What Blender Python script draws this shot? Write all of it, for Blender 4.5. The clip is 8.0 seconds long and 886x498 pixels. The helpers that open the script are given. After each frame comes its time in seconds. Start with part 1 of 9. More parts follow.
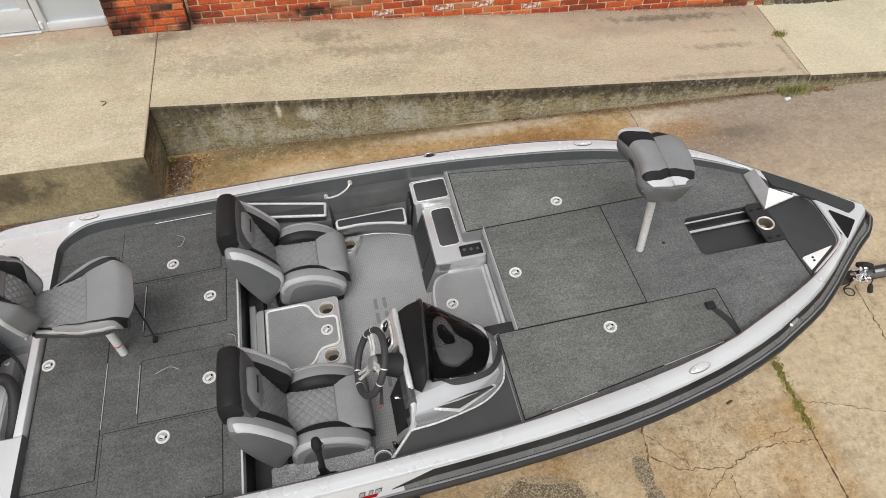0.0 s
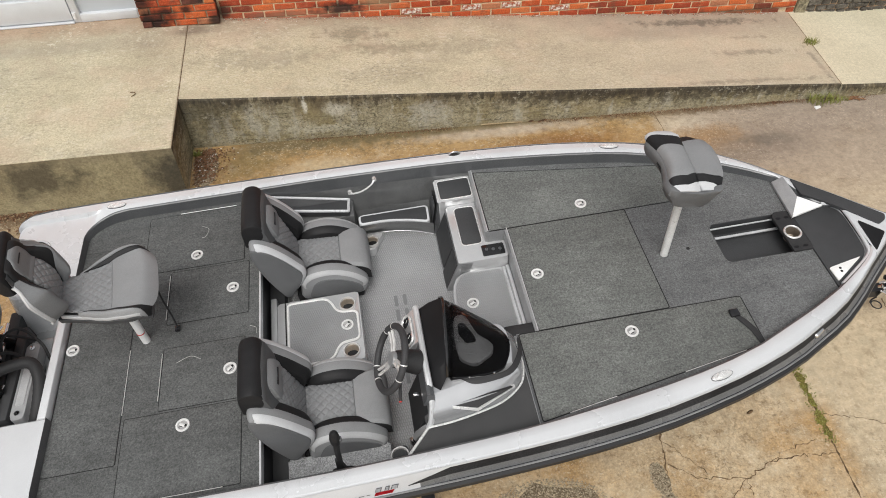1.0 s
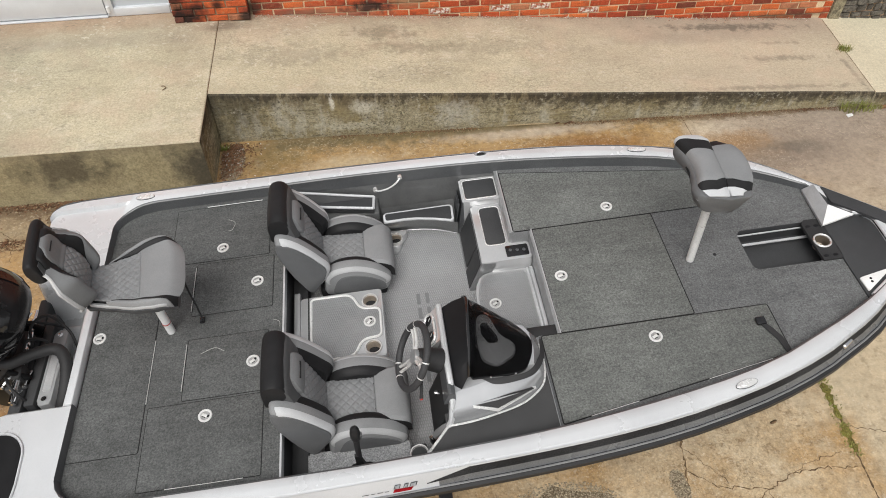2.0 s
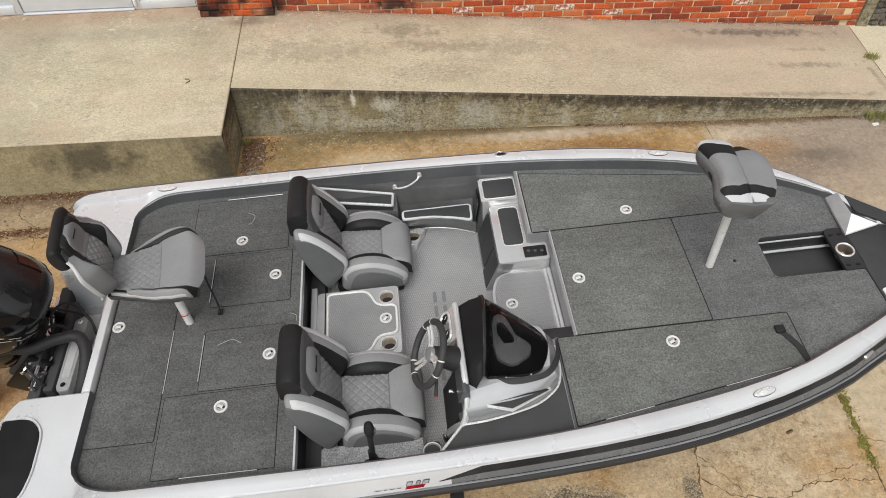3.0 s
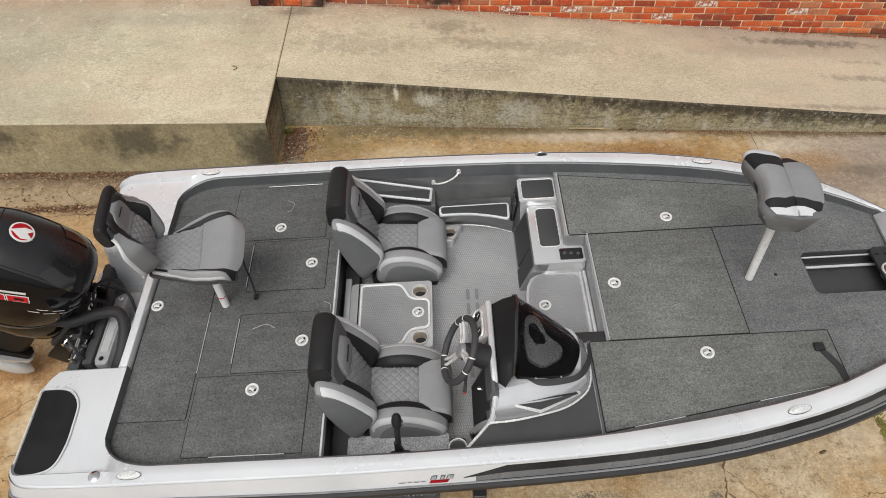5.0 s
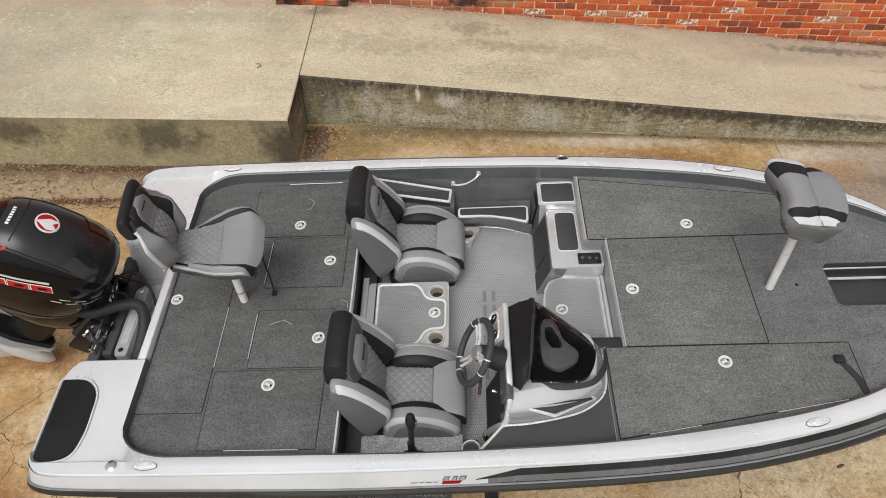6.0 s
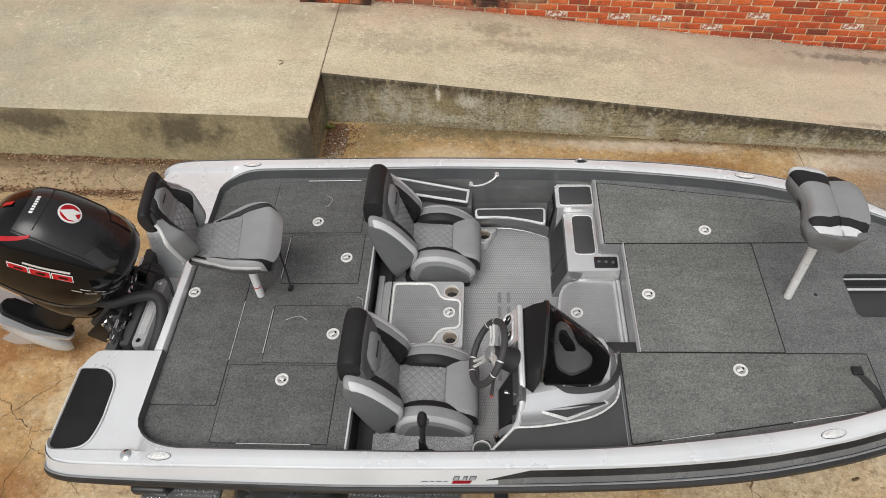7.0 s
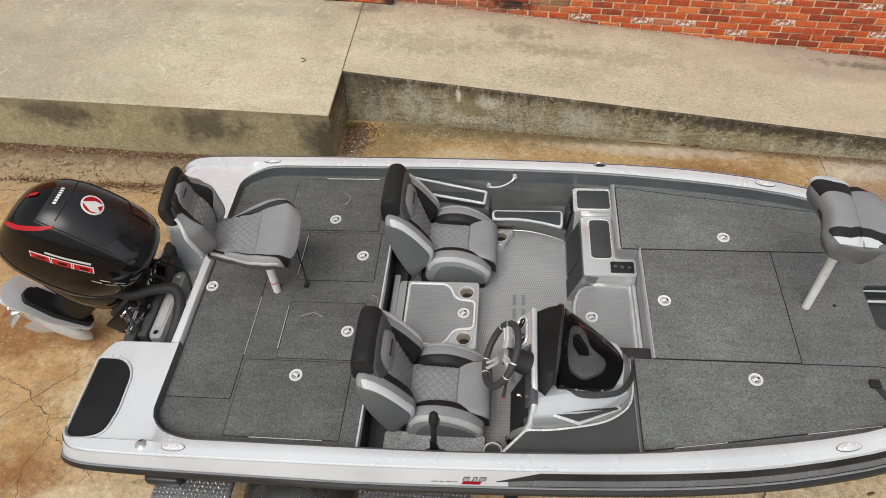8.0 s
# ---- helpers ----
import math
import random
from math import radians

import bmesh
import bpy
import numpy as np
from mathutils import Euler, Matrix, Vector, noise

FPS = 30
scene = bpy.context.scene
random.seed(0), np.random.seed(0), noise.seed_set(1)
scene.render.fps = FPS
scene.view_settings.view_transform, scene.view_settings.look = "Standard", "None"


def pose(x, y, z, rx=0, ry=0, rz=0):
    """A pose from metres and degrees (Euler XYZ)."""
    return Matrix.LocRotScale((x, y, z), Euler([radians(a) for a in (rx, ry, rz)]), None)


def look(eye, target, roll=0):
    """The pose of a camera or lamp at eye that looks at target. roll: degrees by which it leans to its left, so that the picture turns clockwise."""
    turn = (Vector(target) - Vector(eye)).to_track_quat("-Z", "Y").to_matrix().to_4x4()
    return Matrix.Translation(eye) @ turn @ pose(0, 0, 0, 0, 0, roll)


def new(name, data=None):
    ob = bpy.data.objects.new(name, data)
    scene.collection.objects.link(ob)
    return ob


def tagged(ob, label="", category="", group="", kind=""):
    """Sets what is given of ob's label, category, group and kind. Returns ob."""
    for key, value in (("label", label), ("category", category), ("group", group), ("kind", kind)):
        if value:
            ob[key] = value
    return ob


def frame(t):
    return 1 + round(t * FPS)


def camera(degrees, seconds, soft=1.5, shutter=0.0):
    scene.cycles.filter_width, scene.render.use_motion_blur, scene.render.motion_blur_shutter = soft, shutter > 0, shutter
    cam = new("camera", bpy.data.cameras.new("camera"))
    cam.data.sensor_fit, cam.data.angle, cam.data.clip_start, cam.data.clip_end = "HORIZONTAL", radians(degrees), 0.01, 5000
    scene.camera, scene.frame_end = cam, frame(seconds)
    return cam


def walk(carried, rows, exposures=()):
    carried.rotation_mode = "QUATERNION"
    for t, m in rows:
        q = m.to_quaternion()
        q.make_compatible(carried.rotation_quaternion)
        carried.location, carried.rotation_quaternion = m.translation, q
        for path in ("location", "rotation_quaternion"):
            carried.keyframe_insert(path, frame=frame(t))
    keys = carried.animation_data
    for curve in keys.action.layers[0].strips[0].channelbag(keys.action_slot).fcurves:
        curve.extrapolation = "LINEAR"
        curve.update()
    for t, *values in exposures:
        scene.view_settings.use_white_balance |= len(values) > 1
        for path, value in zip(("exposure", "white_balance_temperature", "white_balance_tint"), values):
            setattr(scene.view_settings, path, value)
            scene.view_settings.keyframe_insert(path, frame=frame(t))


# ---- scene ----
EXPO, SKY, SUN = 0.0, 0.14, 1.8
cam = camera(64.9, 8.0, soft=0.95)
# seconds, place, turn (degrees)
PATH = [
    (0.0, 0.739, -2.598, 4.253, 41.60, 0.04, -11.89),
    (0.5, 0.723, -2.600, 4.247, 41.67, -0.03, -10.78),
    (1.0, 0.708, -2.602, 4.242, 41.67, -0.06, -9.60),
    (1.5, 0.694, -2.604, 4.238, 41.71, 0.09, -8.44),
    (3.0, 0.661, -2.611, 4.230, 41.74, 0.01, -5.40),
    (3.5, 0.653, -2.613, 4.228, 41.69, -0.03, -4.34),
    (4.0, 0.646, -2.615, 4.227, 41.59, 0.04, -3.26),
    (4.5, 0.640, -2.617, 4.227, 41.53, -0.07, -2.32),
    (6.0, 0.631, -2.623, 4.231, 41.67, -0.01, 0.69),
    (6.5, 0.630, -2.625, 4.233, 41.67, -0.06, 1.69),
    (7.0, 0.631, -2.628, 4.236, 41.67, -0.02, 2.70),
    (7.5, 0.634, -2.630, 4.240, 41.67, 0.06, 3.76),
    (8.0, 0.637, -2.632, 4.245, 41.68, 0.04, 4.74),
]
walk(cam, [(t, pose(x, y, z, rx, ry, rz)) for t, x, y, z, rx, ry, rz in PATH], exposures=[(0.0, EXPO)])

# ---- light: a bright overcast day ----
SUN_EL, SUN_AZ = radians(58), radians(200)
world = bpy.data.worlds.new("overcast_sky")
scene.world = world
world.use_nodes = True
wn = world.node_tree
for nd in list(wn.nodes):
    wn.nodes.remove(nd)
sky = wn.nodes.new("ShaderNodeTexSky")
sky.sky_type = "NISHITA"
sky.sun_disc = False
sky.sun_elevation, sky.sun_rotation = SUN_EL, SUN_AZ
sky.dust_density, sky.ozone_density, sky.air_density = 4.0, 1.0, 1.0
grey = wn.nodes.new("ShaderNodeHueSaturation")
grey.inputs["Saturation"].default_value = 0.12
bg = wn.nodes.new("ShaderNodeBackground")
bg.inputs["Strength"].default_value = SKY
out = wn.nodes.new("ShaderNodeOutputWorld")
wn.links.new(sky.outputs[0], grey.inputs["Color"])
wn.links.new(grey.outputs[0], bg.inputs["Color"])
wn.links.new(bg.outputs[0], out.inputs["Surface"])
sun_data = bpy.data.lights.new("sun", "SUN")
sun_data.energy, sun_data.angle, sun_data.color = SUN, radians(40), (1.0, 0.97, 0.92)
sun = new("sun", sun_data)
sun.matrix_basis = look((0, 0, 20), (0 - 20 * math.sin(SUN_AZ) / math.tan(SUN_EL), 0 - 20 * math.cos(SUN_AZ) / math.tan(SUN_EL), 0))


# ---- materials ----
def surf(name, c1, c2, rough=0.6, metal=0.0, scale=3.0, grain=80.0, grain_amt=0.25, bump=0.2, spec=0.5, coat=0.0,
         stain=None, stain_scale=1.2, stain_lo=0.5, stain_hi=0.68, stretch=(1, 1, 1), by_object=0.0):
    """A procedural surface: two colours mixed by large patches, a fine grain, an optional stain colour and a fine relief."""
    m = bpy.data.materials.new(name)
    m.use_nodes = True
    nt = m.node_tree
    N, L = nt.nodes, nt.links
    b = N["Principled BSDF"]
    co = N.new("ShaderNodeTexCoord")
    mp = N.new("ShaderNodeMapping")
    mp.inputs["Scale"].default_value = stretch
    L.new(co.outputs["Object"], mp.inputs["Vector"])

    def noise_tex(s, detail=4.0, r=0.55):
        n = N.new("ShaderNodeTexNoise")
        n.inputs["Scale"].default_value, n.inputs["Detail"].default_value, n.inputs["Roughness"].default_value = s, detail, r
        L.new(mp.outputs[0], n.inputs["Vector"])
        return n

    def mix(a, bb, fac, kind="MIX", amount=None):
        x = N.new("ShaderNodeMix")
        x.data_type, x.blend_type = "RGBA", kind
        for v, i in ((a, 6), (bb, 7)):
            if isinstance(v, tuple):
                x.inputs[i].default_value = (*v, 1)
            else:
                L.new(v, x.inputs[i])
        if fac is None:
            x.inputs[0].default_value = amount
        else:
            L.new(fac, x.inputs[0])
        return x.outputs[2]

    def ramp(sock, lo, hi):
        r = N.new("ShaderNodeMapRange")
        r.inputs[1].default_value, r.inputs[2].default_value = lo, hi
        L.new(sock, r.inputs[0])
        return r.outputs[0]

    big, fine = noise_tex(scale, 6.0, 0.6), noise_tex(grain, 3.0, 0.6)
    col = mix(c1, c2, ramp(big.outputs[0], 0.35, 0.65))
    if stain:
        st = noise_tex(stain_scale, 7.0, 0.65)
        col = mix(col, stain, ramp(st.outputs[0], stain_lo, stain_hi))
    g = N.new("ShaderNodeMapRange")
    g.inputs[1].default_value, g.inputs[2].default_value = 0.3, 0.7
    g.inputs[3].default_value, g.inputs[4].default_value = 1 - grain_amt, 1 + grain_amt
    L.new(fine.outputs[0], g.inputs[0])
    gc = N.new("ShaderNodeCombineColor")
    for i in range(3):
        L.new(g.outputs[0], gc.inputs[i])
    col = mix(col, gc.outputs[0], None, "MULTIPLY", 1.0)
    if by_object:
        oi = N.new("ShaderNodeObjectInfo")
        v = N.new("ShaderNodeMapRange")
        v.inputs[3].default_value, v.inputs[4].default_value = 1 - by_object, 1 + by_object
        L.new(oi.outputs["Random"], v.inputs[0])
        oc = N.new("ShaderNodeCombineColor")
        for i in range(3):
            L.new(v.outputs[0], oc.inputs[i])
        col = mix(col, oc.outputs[0], None, "MULTIPLY", 1.0)
    L.new(col, b.inputs["Base Color"])
    b.inputs["Metallic"].default_value = metal
    b.inputs["Specular IOR Level"].default_value = spec
    b.inputs["Coat Weight"].default_value = coat
    b.inputs["Coat Roughness"].default_value = 0.08
    rr = N.new("ShaderNodeMapRange")
    rr.inputs[3].default_value, rr.inputs[4].default_value = max(0.02, rough - 0.08), min(1, rough + 0.08)
    L.new(big.outputs[0], rr.inputs[0])
    L.new(rr.outputs[0], b.inputs["Roughness"])
    if bump:
        bp = N.new("ShaderNodeBump")
        bp.inputs["Strength"].default_value, bp.inputs["Distance"].default_value = bump, 0.3 / grain
        L.new(fine.outputs[0], bp.inputs["Height"])
        L.new(bp.outputs[0], b.inputs["Normal"])
    return m


def mottled(m, colour, scale, lo, hi, strength=1.0, stretch=(1, 1, 1), seed=0.0):
    """Lays one more stain of a given colour over a surface made by surf()."""
    nt = m.node_tree
    N, L = nt.nodes, nt.links
    b = N["Principled BSDF"]
    old = b.inputs["Base Color"].links[0].from_socket
    co, mp, n = N.new("ShaderNodeTexCoord"), N.new("ShaderNodeMapping"), N.new("ShaderNodeTexNoise")
    mp.inputs["Scale"].default_value, mp.inputs["Location"].default_value = stretch, (seed, seed * 0.7, seed * 1.3)
    n.inputs["Scale"].default_value, n.inputs["Detail"].default_value, n.inputs["Roughness"].default_value = scale, 8.0, 0.65
    L.new(co.outputs["Object"], mp.inputs["Vector"])
    L.new(mp.outputs[0], n.inputs["Vector"])
    r = N.new("ShaderNodeMapRange")
    r.inputs[1].default_value, r.inputs[2].default_value, r.inputs[4].default_value = lo, hi, strength
    L.new(n.outputs[0], r.inputs[0])
    x = N.new("ShaderNodeMix")
    x.data_type = "RGBA"
    L.new(r.outputs[0], x.inputs[0])
    L.new(old, x.inputs[6])
    x.inputs[7].default_value = (*colour, 1)
    L.new(x.outputs[2], b.inputs["Base Color"])
    return m


def speckled(m, scale, amount, stretch=(1, 1, 1), seed=0.0, detail=3.0):
    """Multiplies a surface by one more grain of a given size."""
    nt = m.node_tree
    N, L = nt.nodes, nt.links
    b = N["Principled BSDF"]
    old = b.inputs["Base Color"].links[0].from_socket
    co, mp, n = N.new("ShaderNodeTexCoord"), N.new("ShaderNodeMapping"), N.new("ShaderNodeTexNoise")
    mp.inputs["Scale"].default_value, mp.inputs["Location"].default_value = stretch, (seed, seed * 0.6, seed * 1.7)
    n.inputs["Scale"].default_value, n.inputs["Detail"].default_value, n.inputs["Roughness"].default_value = scale, detail, 0.7
    L.new(co.outputs["Object"], mp.inputs["Vector"])
    L.new(mp.outputs[0], n.inputs["Vector"])
    r = N.new("ShaderNodeMapRange")
    r.inputs[1].default_value, r.inputs[2].default_value = 0.3, 0.7
    r.inputs[3].default_value, r.inputs[4].default_value = 1 - amount, 1 + amount
    L.new(n.outputs[0], r.inputs[0])
    c = N.new("ShaderNodeCombineColor")
    for k in range(3):
        L.new(r.outputs[0], c.inputs[k])
    x = N.new("ShaderNodeMix")
    x.data_type, x.blend_type = "RGBA", "MULTIPLY"
    x.inputs[0].default_value = 1.0
    L.new(old, x.inputs[6])
    L.new(c.outputs[0], x.inputs[7])
    L.new(x.outputs[2], b.inputs["Base Color"])
    return m


def carpet(name, c, seed):
    """Loop-pile marine carpet: felted fibres, brushed streaks and faint wear."""
    lo = tuple(v * 0.84 for v in c)
    m = surf(name, c, lo, 0.95, 0, 2.4, 120, 0.34, 0.8, 0.1)
    mottled(m, tuple(v * 0.50 for v in c), 55, 0.52, 0.66, 0.50, seed=seed)
    mottled(m, tuple(v * 1.40 for v in c), 70, 0.54, 0.68, 0.42, seed=seed + 2)
    mottled(m, tuple(v * 0.72 for v in c), 16, 0.54, 0.66, 0.30, stretch=(1, 0.7, 1), seed=seed + 12)
    speckled(m, 95, 0.26, seed=seed + 4)
    speckled(m, 3.2, 0.12, stretch=(0.8, 1.2, 1), seed=seed + 9, detail=6)
    return speckled(m, 14, 0.13, stretch=(0.4, 1.5, 1), seed=seed + 7, detail=5)


M_CARPET = carpet("marine_carpet", (0.135, 0.138, 0.139), 1.0)
M_CARPET_HATCH = carpet("marine_carpet_hatch", (0.146, 0.151, 0.144), 3.0)
M_CARPET_AFT = carpet("trodden_marine_carpet", (0.110, 0.113, 0.112), 5.0)
M_MOULD = surf("silver_moulded_gelcoat", (0.62, 0.626, 0.632), (0.52, 0.525, 0.53), 0.20, 0.40, 2.5, 500, 0.10, 0.03, 0.4, 0.1)
M_SPECK = surf("black_speckle_band", (0.030, 0.031, 0.033), (0.014, 0.014, 0.015), 0.6, 0.0, 3, 160, 0.6, 0.1, 0.2)
M_SEAM = surf("seam_shadow_gap", (0.022, 0.022, 0.022), (0.028, 0.028, 0.028), 0.9, 0, 5, 200, 0.2, 0.1, 0.1)
M_SILVER = surf("silver_flake_gelcoat", (0.655, 0.667, 0.681), (0.562, 0.574, 0.588), 0.27, 0.18, 1.3, 520, 0.12, 0.03, 0.4, 0.10)
M_GREYFLAKE = surf("dark_grey_flake_gelcoat", (0.095, 0.098, 0.102), (0.070, 0.073, 0.077), 0.34, 0.0, 3, 260, 0.35, 0.05, 0.5, 0.4)
M_LINER = surf("metallic_grey_liner", (0.165, 0.168, 0.168), (0.115, 0.117, 0.117), 0.32, 0.25, 4, 260, 0.30, 0.05, 0.5, 0.4)
M_MIDGREY = surf("mid_grey_flake_gelcoat", (0.25, 0.255, 0.26), (0.19, 0.195, 0.20), 0.35, 0.05, 3, 260, 0.2, 0.04, 0.5, 0.4)
M_BLACK_HULL = surf("black_gelcoat", (0.02, 0.021, 0.023), (0.03, 0.031, 0.033), 0.18, 0.0, 2, 600, 0.2, 0.0, 0.5, 0.5)
M_DARKPANEL = surf("dark_grey_moulded_panel", (0.045, 0.046, 0.048), (0.036, 0.037, 0.039), 0.6, 0, 4, 260, 0.2, 0.25, 0.4)
M_RUBBER = surf("black_rubber", (0.018, 0.018, 0.019), (0.026, 0.026, 0.027), 0.65, 0, 6, 200, 0.2, 0.1, 0.4)
M_CHROME = surf("polished_stainless", (0.82, 0.82, 0.82), (0.72, 0.72, 0.72), 0.16, 1.0, 12, 400, 0.05, 0.0)
M_ALU = surf("brushed_aluminium", (0.66, 0.67, 0.68), (0.55, 0.56, 0.57), 0.4, 0.35, 9, 300, 0.10, 0.05)
M_WHITE = surf("white_plastic", (0.78, 0.78, 0.77), (0.70, 0.70, 0.69), 0.4, 0, 6, 150, 0.05, 0.05)



def banded(m, colour, axis, lo, hi, scale=3.0, strength=0.8, seed=0.0, rough=0.35):
    """A run of dirt or wear along one edge: fades in between two places on an axis, broken up by noise."""
    nt = m.node_tree
    N, L = nt.nodes, nt.links
    b = N["Principled BSDF"]
    old = b.inputs["Base Color"].links[0].from_socket
    co, sep, mp, n = N.new("ShaderNodeTexCoord"), N.new("ShaderNodeSeparateXYZ"), N.new("ShaderNodeMapping"), N.new("ShaderNodeTexNoise")
    L.new(co.outputs["Object"], sep.inputs[0])
    L.new(co.outputs["Object"], mp.inputs["Vector"])
    mp.inputs["Location"].default_value = (seed, seed, seed)
    n.inputs["Scale"].default_value, n.inputs["Detail"].default_value, n.inputs["Roughness"].default_value = scale, 8.0, 0.68
    L.new(mp.outputs[0], n.inputs["Vector"])
    wob = N.new("ShaderNodeMath")
    wob.operation = "MULTIPLY_ADD"
    L.new(n.outputs[0], wob.inputs[0])
    wob.inputs[1].default_value = abs(hi - lo) * rough * 6
    L.new(sep.outputs[axis], wob.inputs[2])
    shift = abs(hi - lo) * rough * 3
    r = N.new("ShaderNodeMapRange")
    r.inputs[1].default_value, r.inputs[2].default_value, r.inputs[4].default_value = lo + shift, hi + shift, strength
    L.new(wob.outputs[0], r.inputs[0])
    x = N.new("ShaderNodeMix")
    x.data_type = "RGBA"
    L.new(r.outputs[0], x.inputs[0])
    L.new(old, x.inputs[6])
    x.inputs[7].default_value = (*colour, 1)
    L.new(x.outputs[2], b.inputs["Base Color"])
    return m


def blot(m, colour, centre, radii, strength=0.8, scale=6.0, rough=0.5, seed=0.0, world=False):
    """One patch of colour with a ragged outline about a place."""
    nt = m.node_tree
    N, L = nt.nodes, nt.links
    b = N["Principled BSDF"]
    old = b.inputs["Base Color"].links[0].from_socket
    co, mp, n, ln = N.new("ShaderNodeNewGeometry" if world else "ShaderNodeTexCoord"), N.new("ShaderNodeMapping"), N.new("ShaderNodeTexNoise"), N.new("ShaderNodeVectorMath")
    mp.inputs["Scale"].default_value = tuple(1 / r for r in radii)
    mp.inputs["Location"].default_value = tuple(-c / r for c, r in zip(centre, radii))
    L.new(co.outputs["Position" if world else "Object"], mp.inputs["Vector"])
    ln.operation = "LENGTH"
    L.new(mp.outputs[0], ln.inputs[0])
    n.inputs["Scale"].default_value, n.inputs["Detail"].default_value, n.inputs["Roughness"].default_value = scale, 9.0, 0.7
    L.new(co.outputs["Position" if world else "Object"], n.inputs["Vector"])
    wob = N.new("ShaderNodeMath")
    wob.operation = "MULTIPLY_ADD"
    L.new(n.outputs[0], wob.inputs[0])
    wob.inputs[1].default_value = rough * 4
    L.new(ln.outputs["Value"], wob.inputs[2])
    r = N.new("ShaderNodeMapRange")
    r.inputs[1].default_value, r.inputs[2].default_value = 1.15 + rough * 2, 0.35 + rough * 2
    r.inputs[4].default_value = strength
    L.new(wob.outputs[0], r.inputs[0])
    x = N.new("ShaderNodeMix")
    x.data_type = "RGBA"
    L.new(r.outputs[0], x.inputs[0])
    L.new(old, x.inputs[6])
    x.inputs[7].default_value = (*colour, 1)
    L.new(x.outputs[2], b.inputs["Base Color"])
    return m


def zoned(m, colour, xr, yr, scale=2.0, strength=0.8, seed=0.0, wobble=0.8):
    """A colour that covers one part of a floor: beyond xr and yr (from, to), with an uneven edge."""
    nt = m.node_tree
    N, L = nt.nodes, nt.links
    b = N["Principled BSDF"]
    old = b.inputs["Base Color"].links[0].from_socket
    co, sep, mp, n = N.new("ShaderNodeTexCoord"), N.new("ShaderNodeSeparateXYZ"), N.new("ShaderNodeMapping"), N.new("ShaderNodeTexNoise")
    L.new(co.outputs["Object"], sep.inputs[0])
    L.new(co.outputs["Object"], mp.inputs["Vector"])
    mp.inputs["Location"].default_value = (seed, seed, seed)
    n.inputs["Scale"].default_value, n.inputs["Detail"].default_value, n.inputs["Roughness"].default_value = scale, 9.0, 0.7
    L.new(mp.outputs[0], n.inputs["Vector"])
    fac = None
    for axis, (lo, hi), wob_amt in ((0, xr, 0.0), (1, yr, wobble)):
        wob = N.new("ShaderNodeMath")
        wob.operation = "MULTIPLY_ADD"
        L.new(n.outputs[0], wob.inputs[0])
        wob.inputs[1].default_value = wob_amt
        L.new(sep.outputs[axis], wob.inputs[2])
        r = N.new("ShaderNodeMapRange")
        r.inputs[1].default_value, r.inputs[2].default_value = lo + wob_amt * 0.5, hi + wob_amt * 0.5
        L.new(wob.outputs[0], r.inputs[0])
        if fac is None:
            fac = r.outputs[0]
        else:
            mu = N.new("ShaderNodeMath")
            mu.operation = "MULTIPLY"
            L.new(fac, mu.inputs[0])
            L.new(r.outputs[0], mu.inputs[1])
            fac = mu.outputs[0]
    st = N.new("ShaderNodeMath")
    st.operation = "MULTIPLY"
    L.new(fac, st.inputs[0])
    st.inputs[1].default_value = strength
    x = N.new("ShaderNodeMix")
    x.data_type = "RGBA"
    L.new(st.outputs[0], x.inputs[0])
    L.new(old, x.inputs[6])
    x.inputs[7].default_value = (*colour, 1)
    L.new(x.outputs[2], b.inputs["Base Color"])
    return m


def worn(m, colour, mask_scale, lo, hi, grain, cut_lo, cut_hi, strength, stretch=(1, 1, 1), seed=0.0):
    """Weathered patches: a large mask inside which a coarse grain of another colour shows through."""
    nt = m.node_tree
    N, L = nt.nodes, nt.links
    b = N["Principled BSDF"]
    old = b.inputs["Base Color"].links[0].from_socket
    co, mp = N.new("ShaderNodeTexCoord"), N.new("ShaderNodeMapping")
    mp.inputs["Scale"].default_value, mp.inputs["Location"].default_value = stretch, (seed, seed * 0.8, seed * 1.1)
    L.new(co.outputs["Object"], mp.inputs["Vector"])
    fac = None
    for sc, a, z, det in ((mask_scale, lo, hi, 5.0), (grain, cut_lo, cut_hi, 6.0)):
        n, r = N.new("ShaderNodeTexNoise"), N.new("ShaderNodeMapRange")
        n.inputs["Scale"].default_value, n.inputs["Detail"].default_value, n.inputs["Roughness"].default_value = sc, det, 0.72
        L.new(mp.outputs[0], n.inputs["Vector"])
        r.inputs[1].default_value, r.inputs[2].default_value = a, z
        L.new(n.outputs[0], r.inputs[0])
        if fac is None:
            fac = r.outputs[0]
        else:
            mu = N.new("ShaderNodeMath")
            mu.operation = "MULTIPLY"
            L.new(fac, mu.inputs[0])
            L.new(r.outputs[0], mu.inputs[1])
            fac = mu.outputs[0]
    st, x = N.new("ShaderNodeMath"), N.new("ShaderNodeMix")
    st.operation = "MULTIPLY"
    L.new(fac, st.inputs[0])
    st.inputs[1].default_value = strength
    x.data_type = "RGBA"
    L.new(st.outputs[0], x.inputs[0])
    L.new(old, x.inputs[6])
    x.inputs[7].default_value = (*colour, 1)
    L.new(x.outputs[2], b.inputs["Base Color"])
    return m


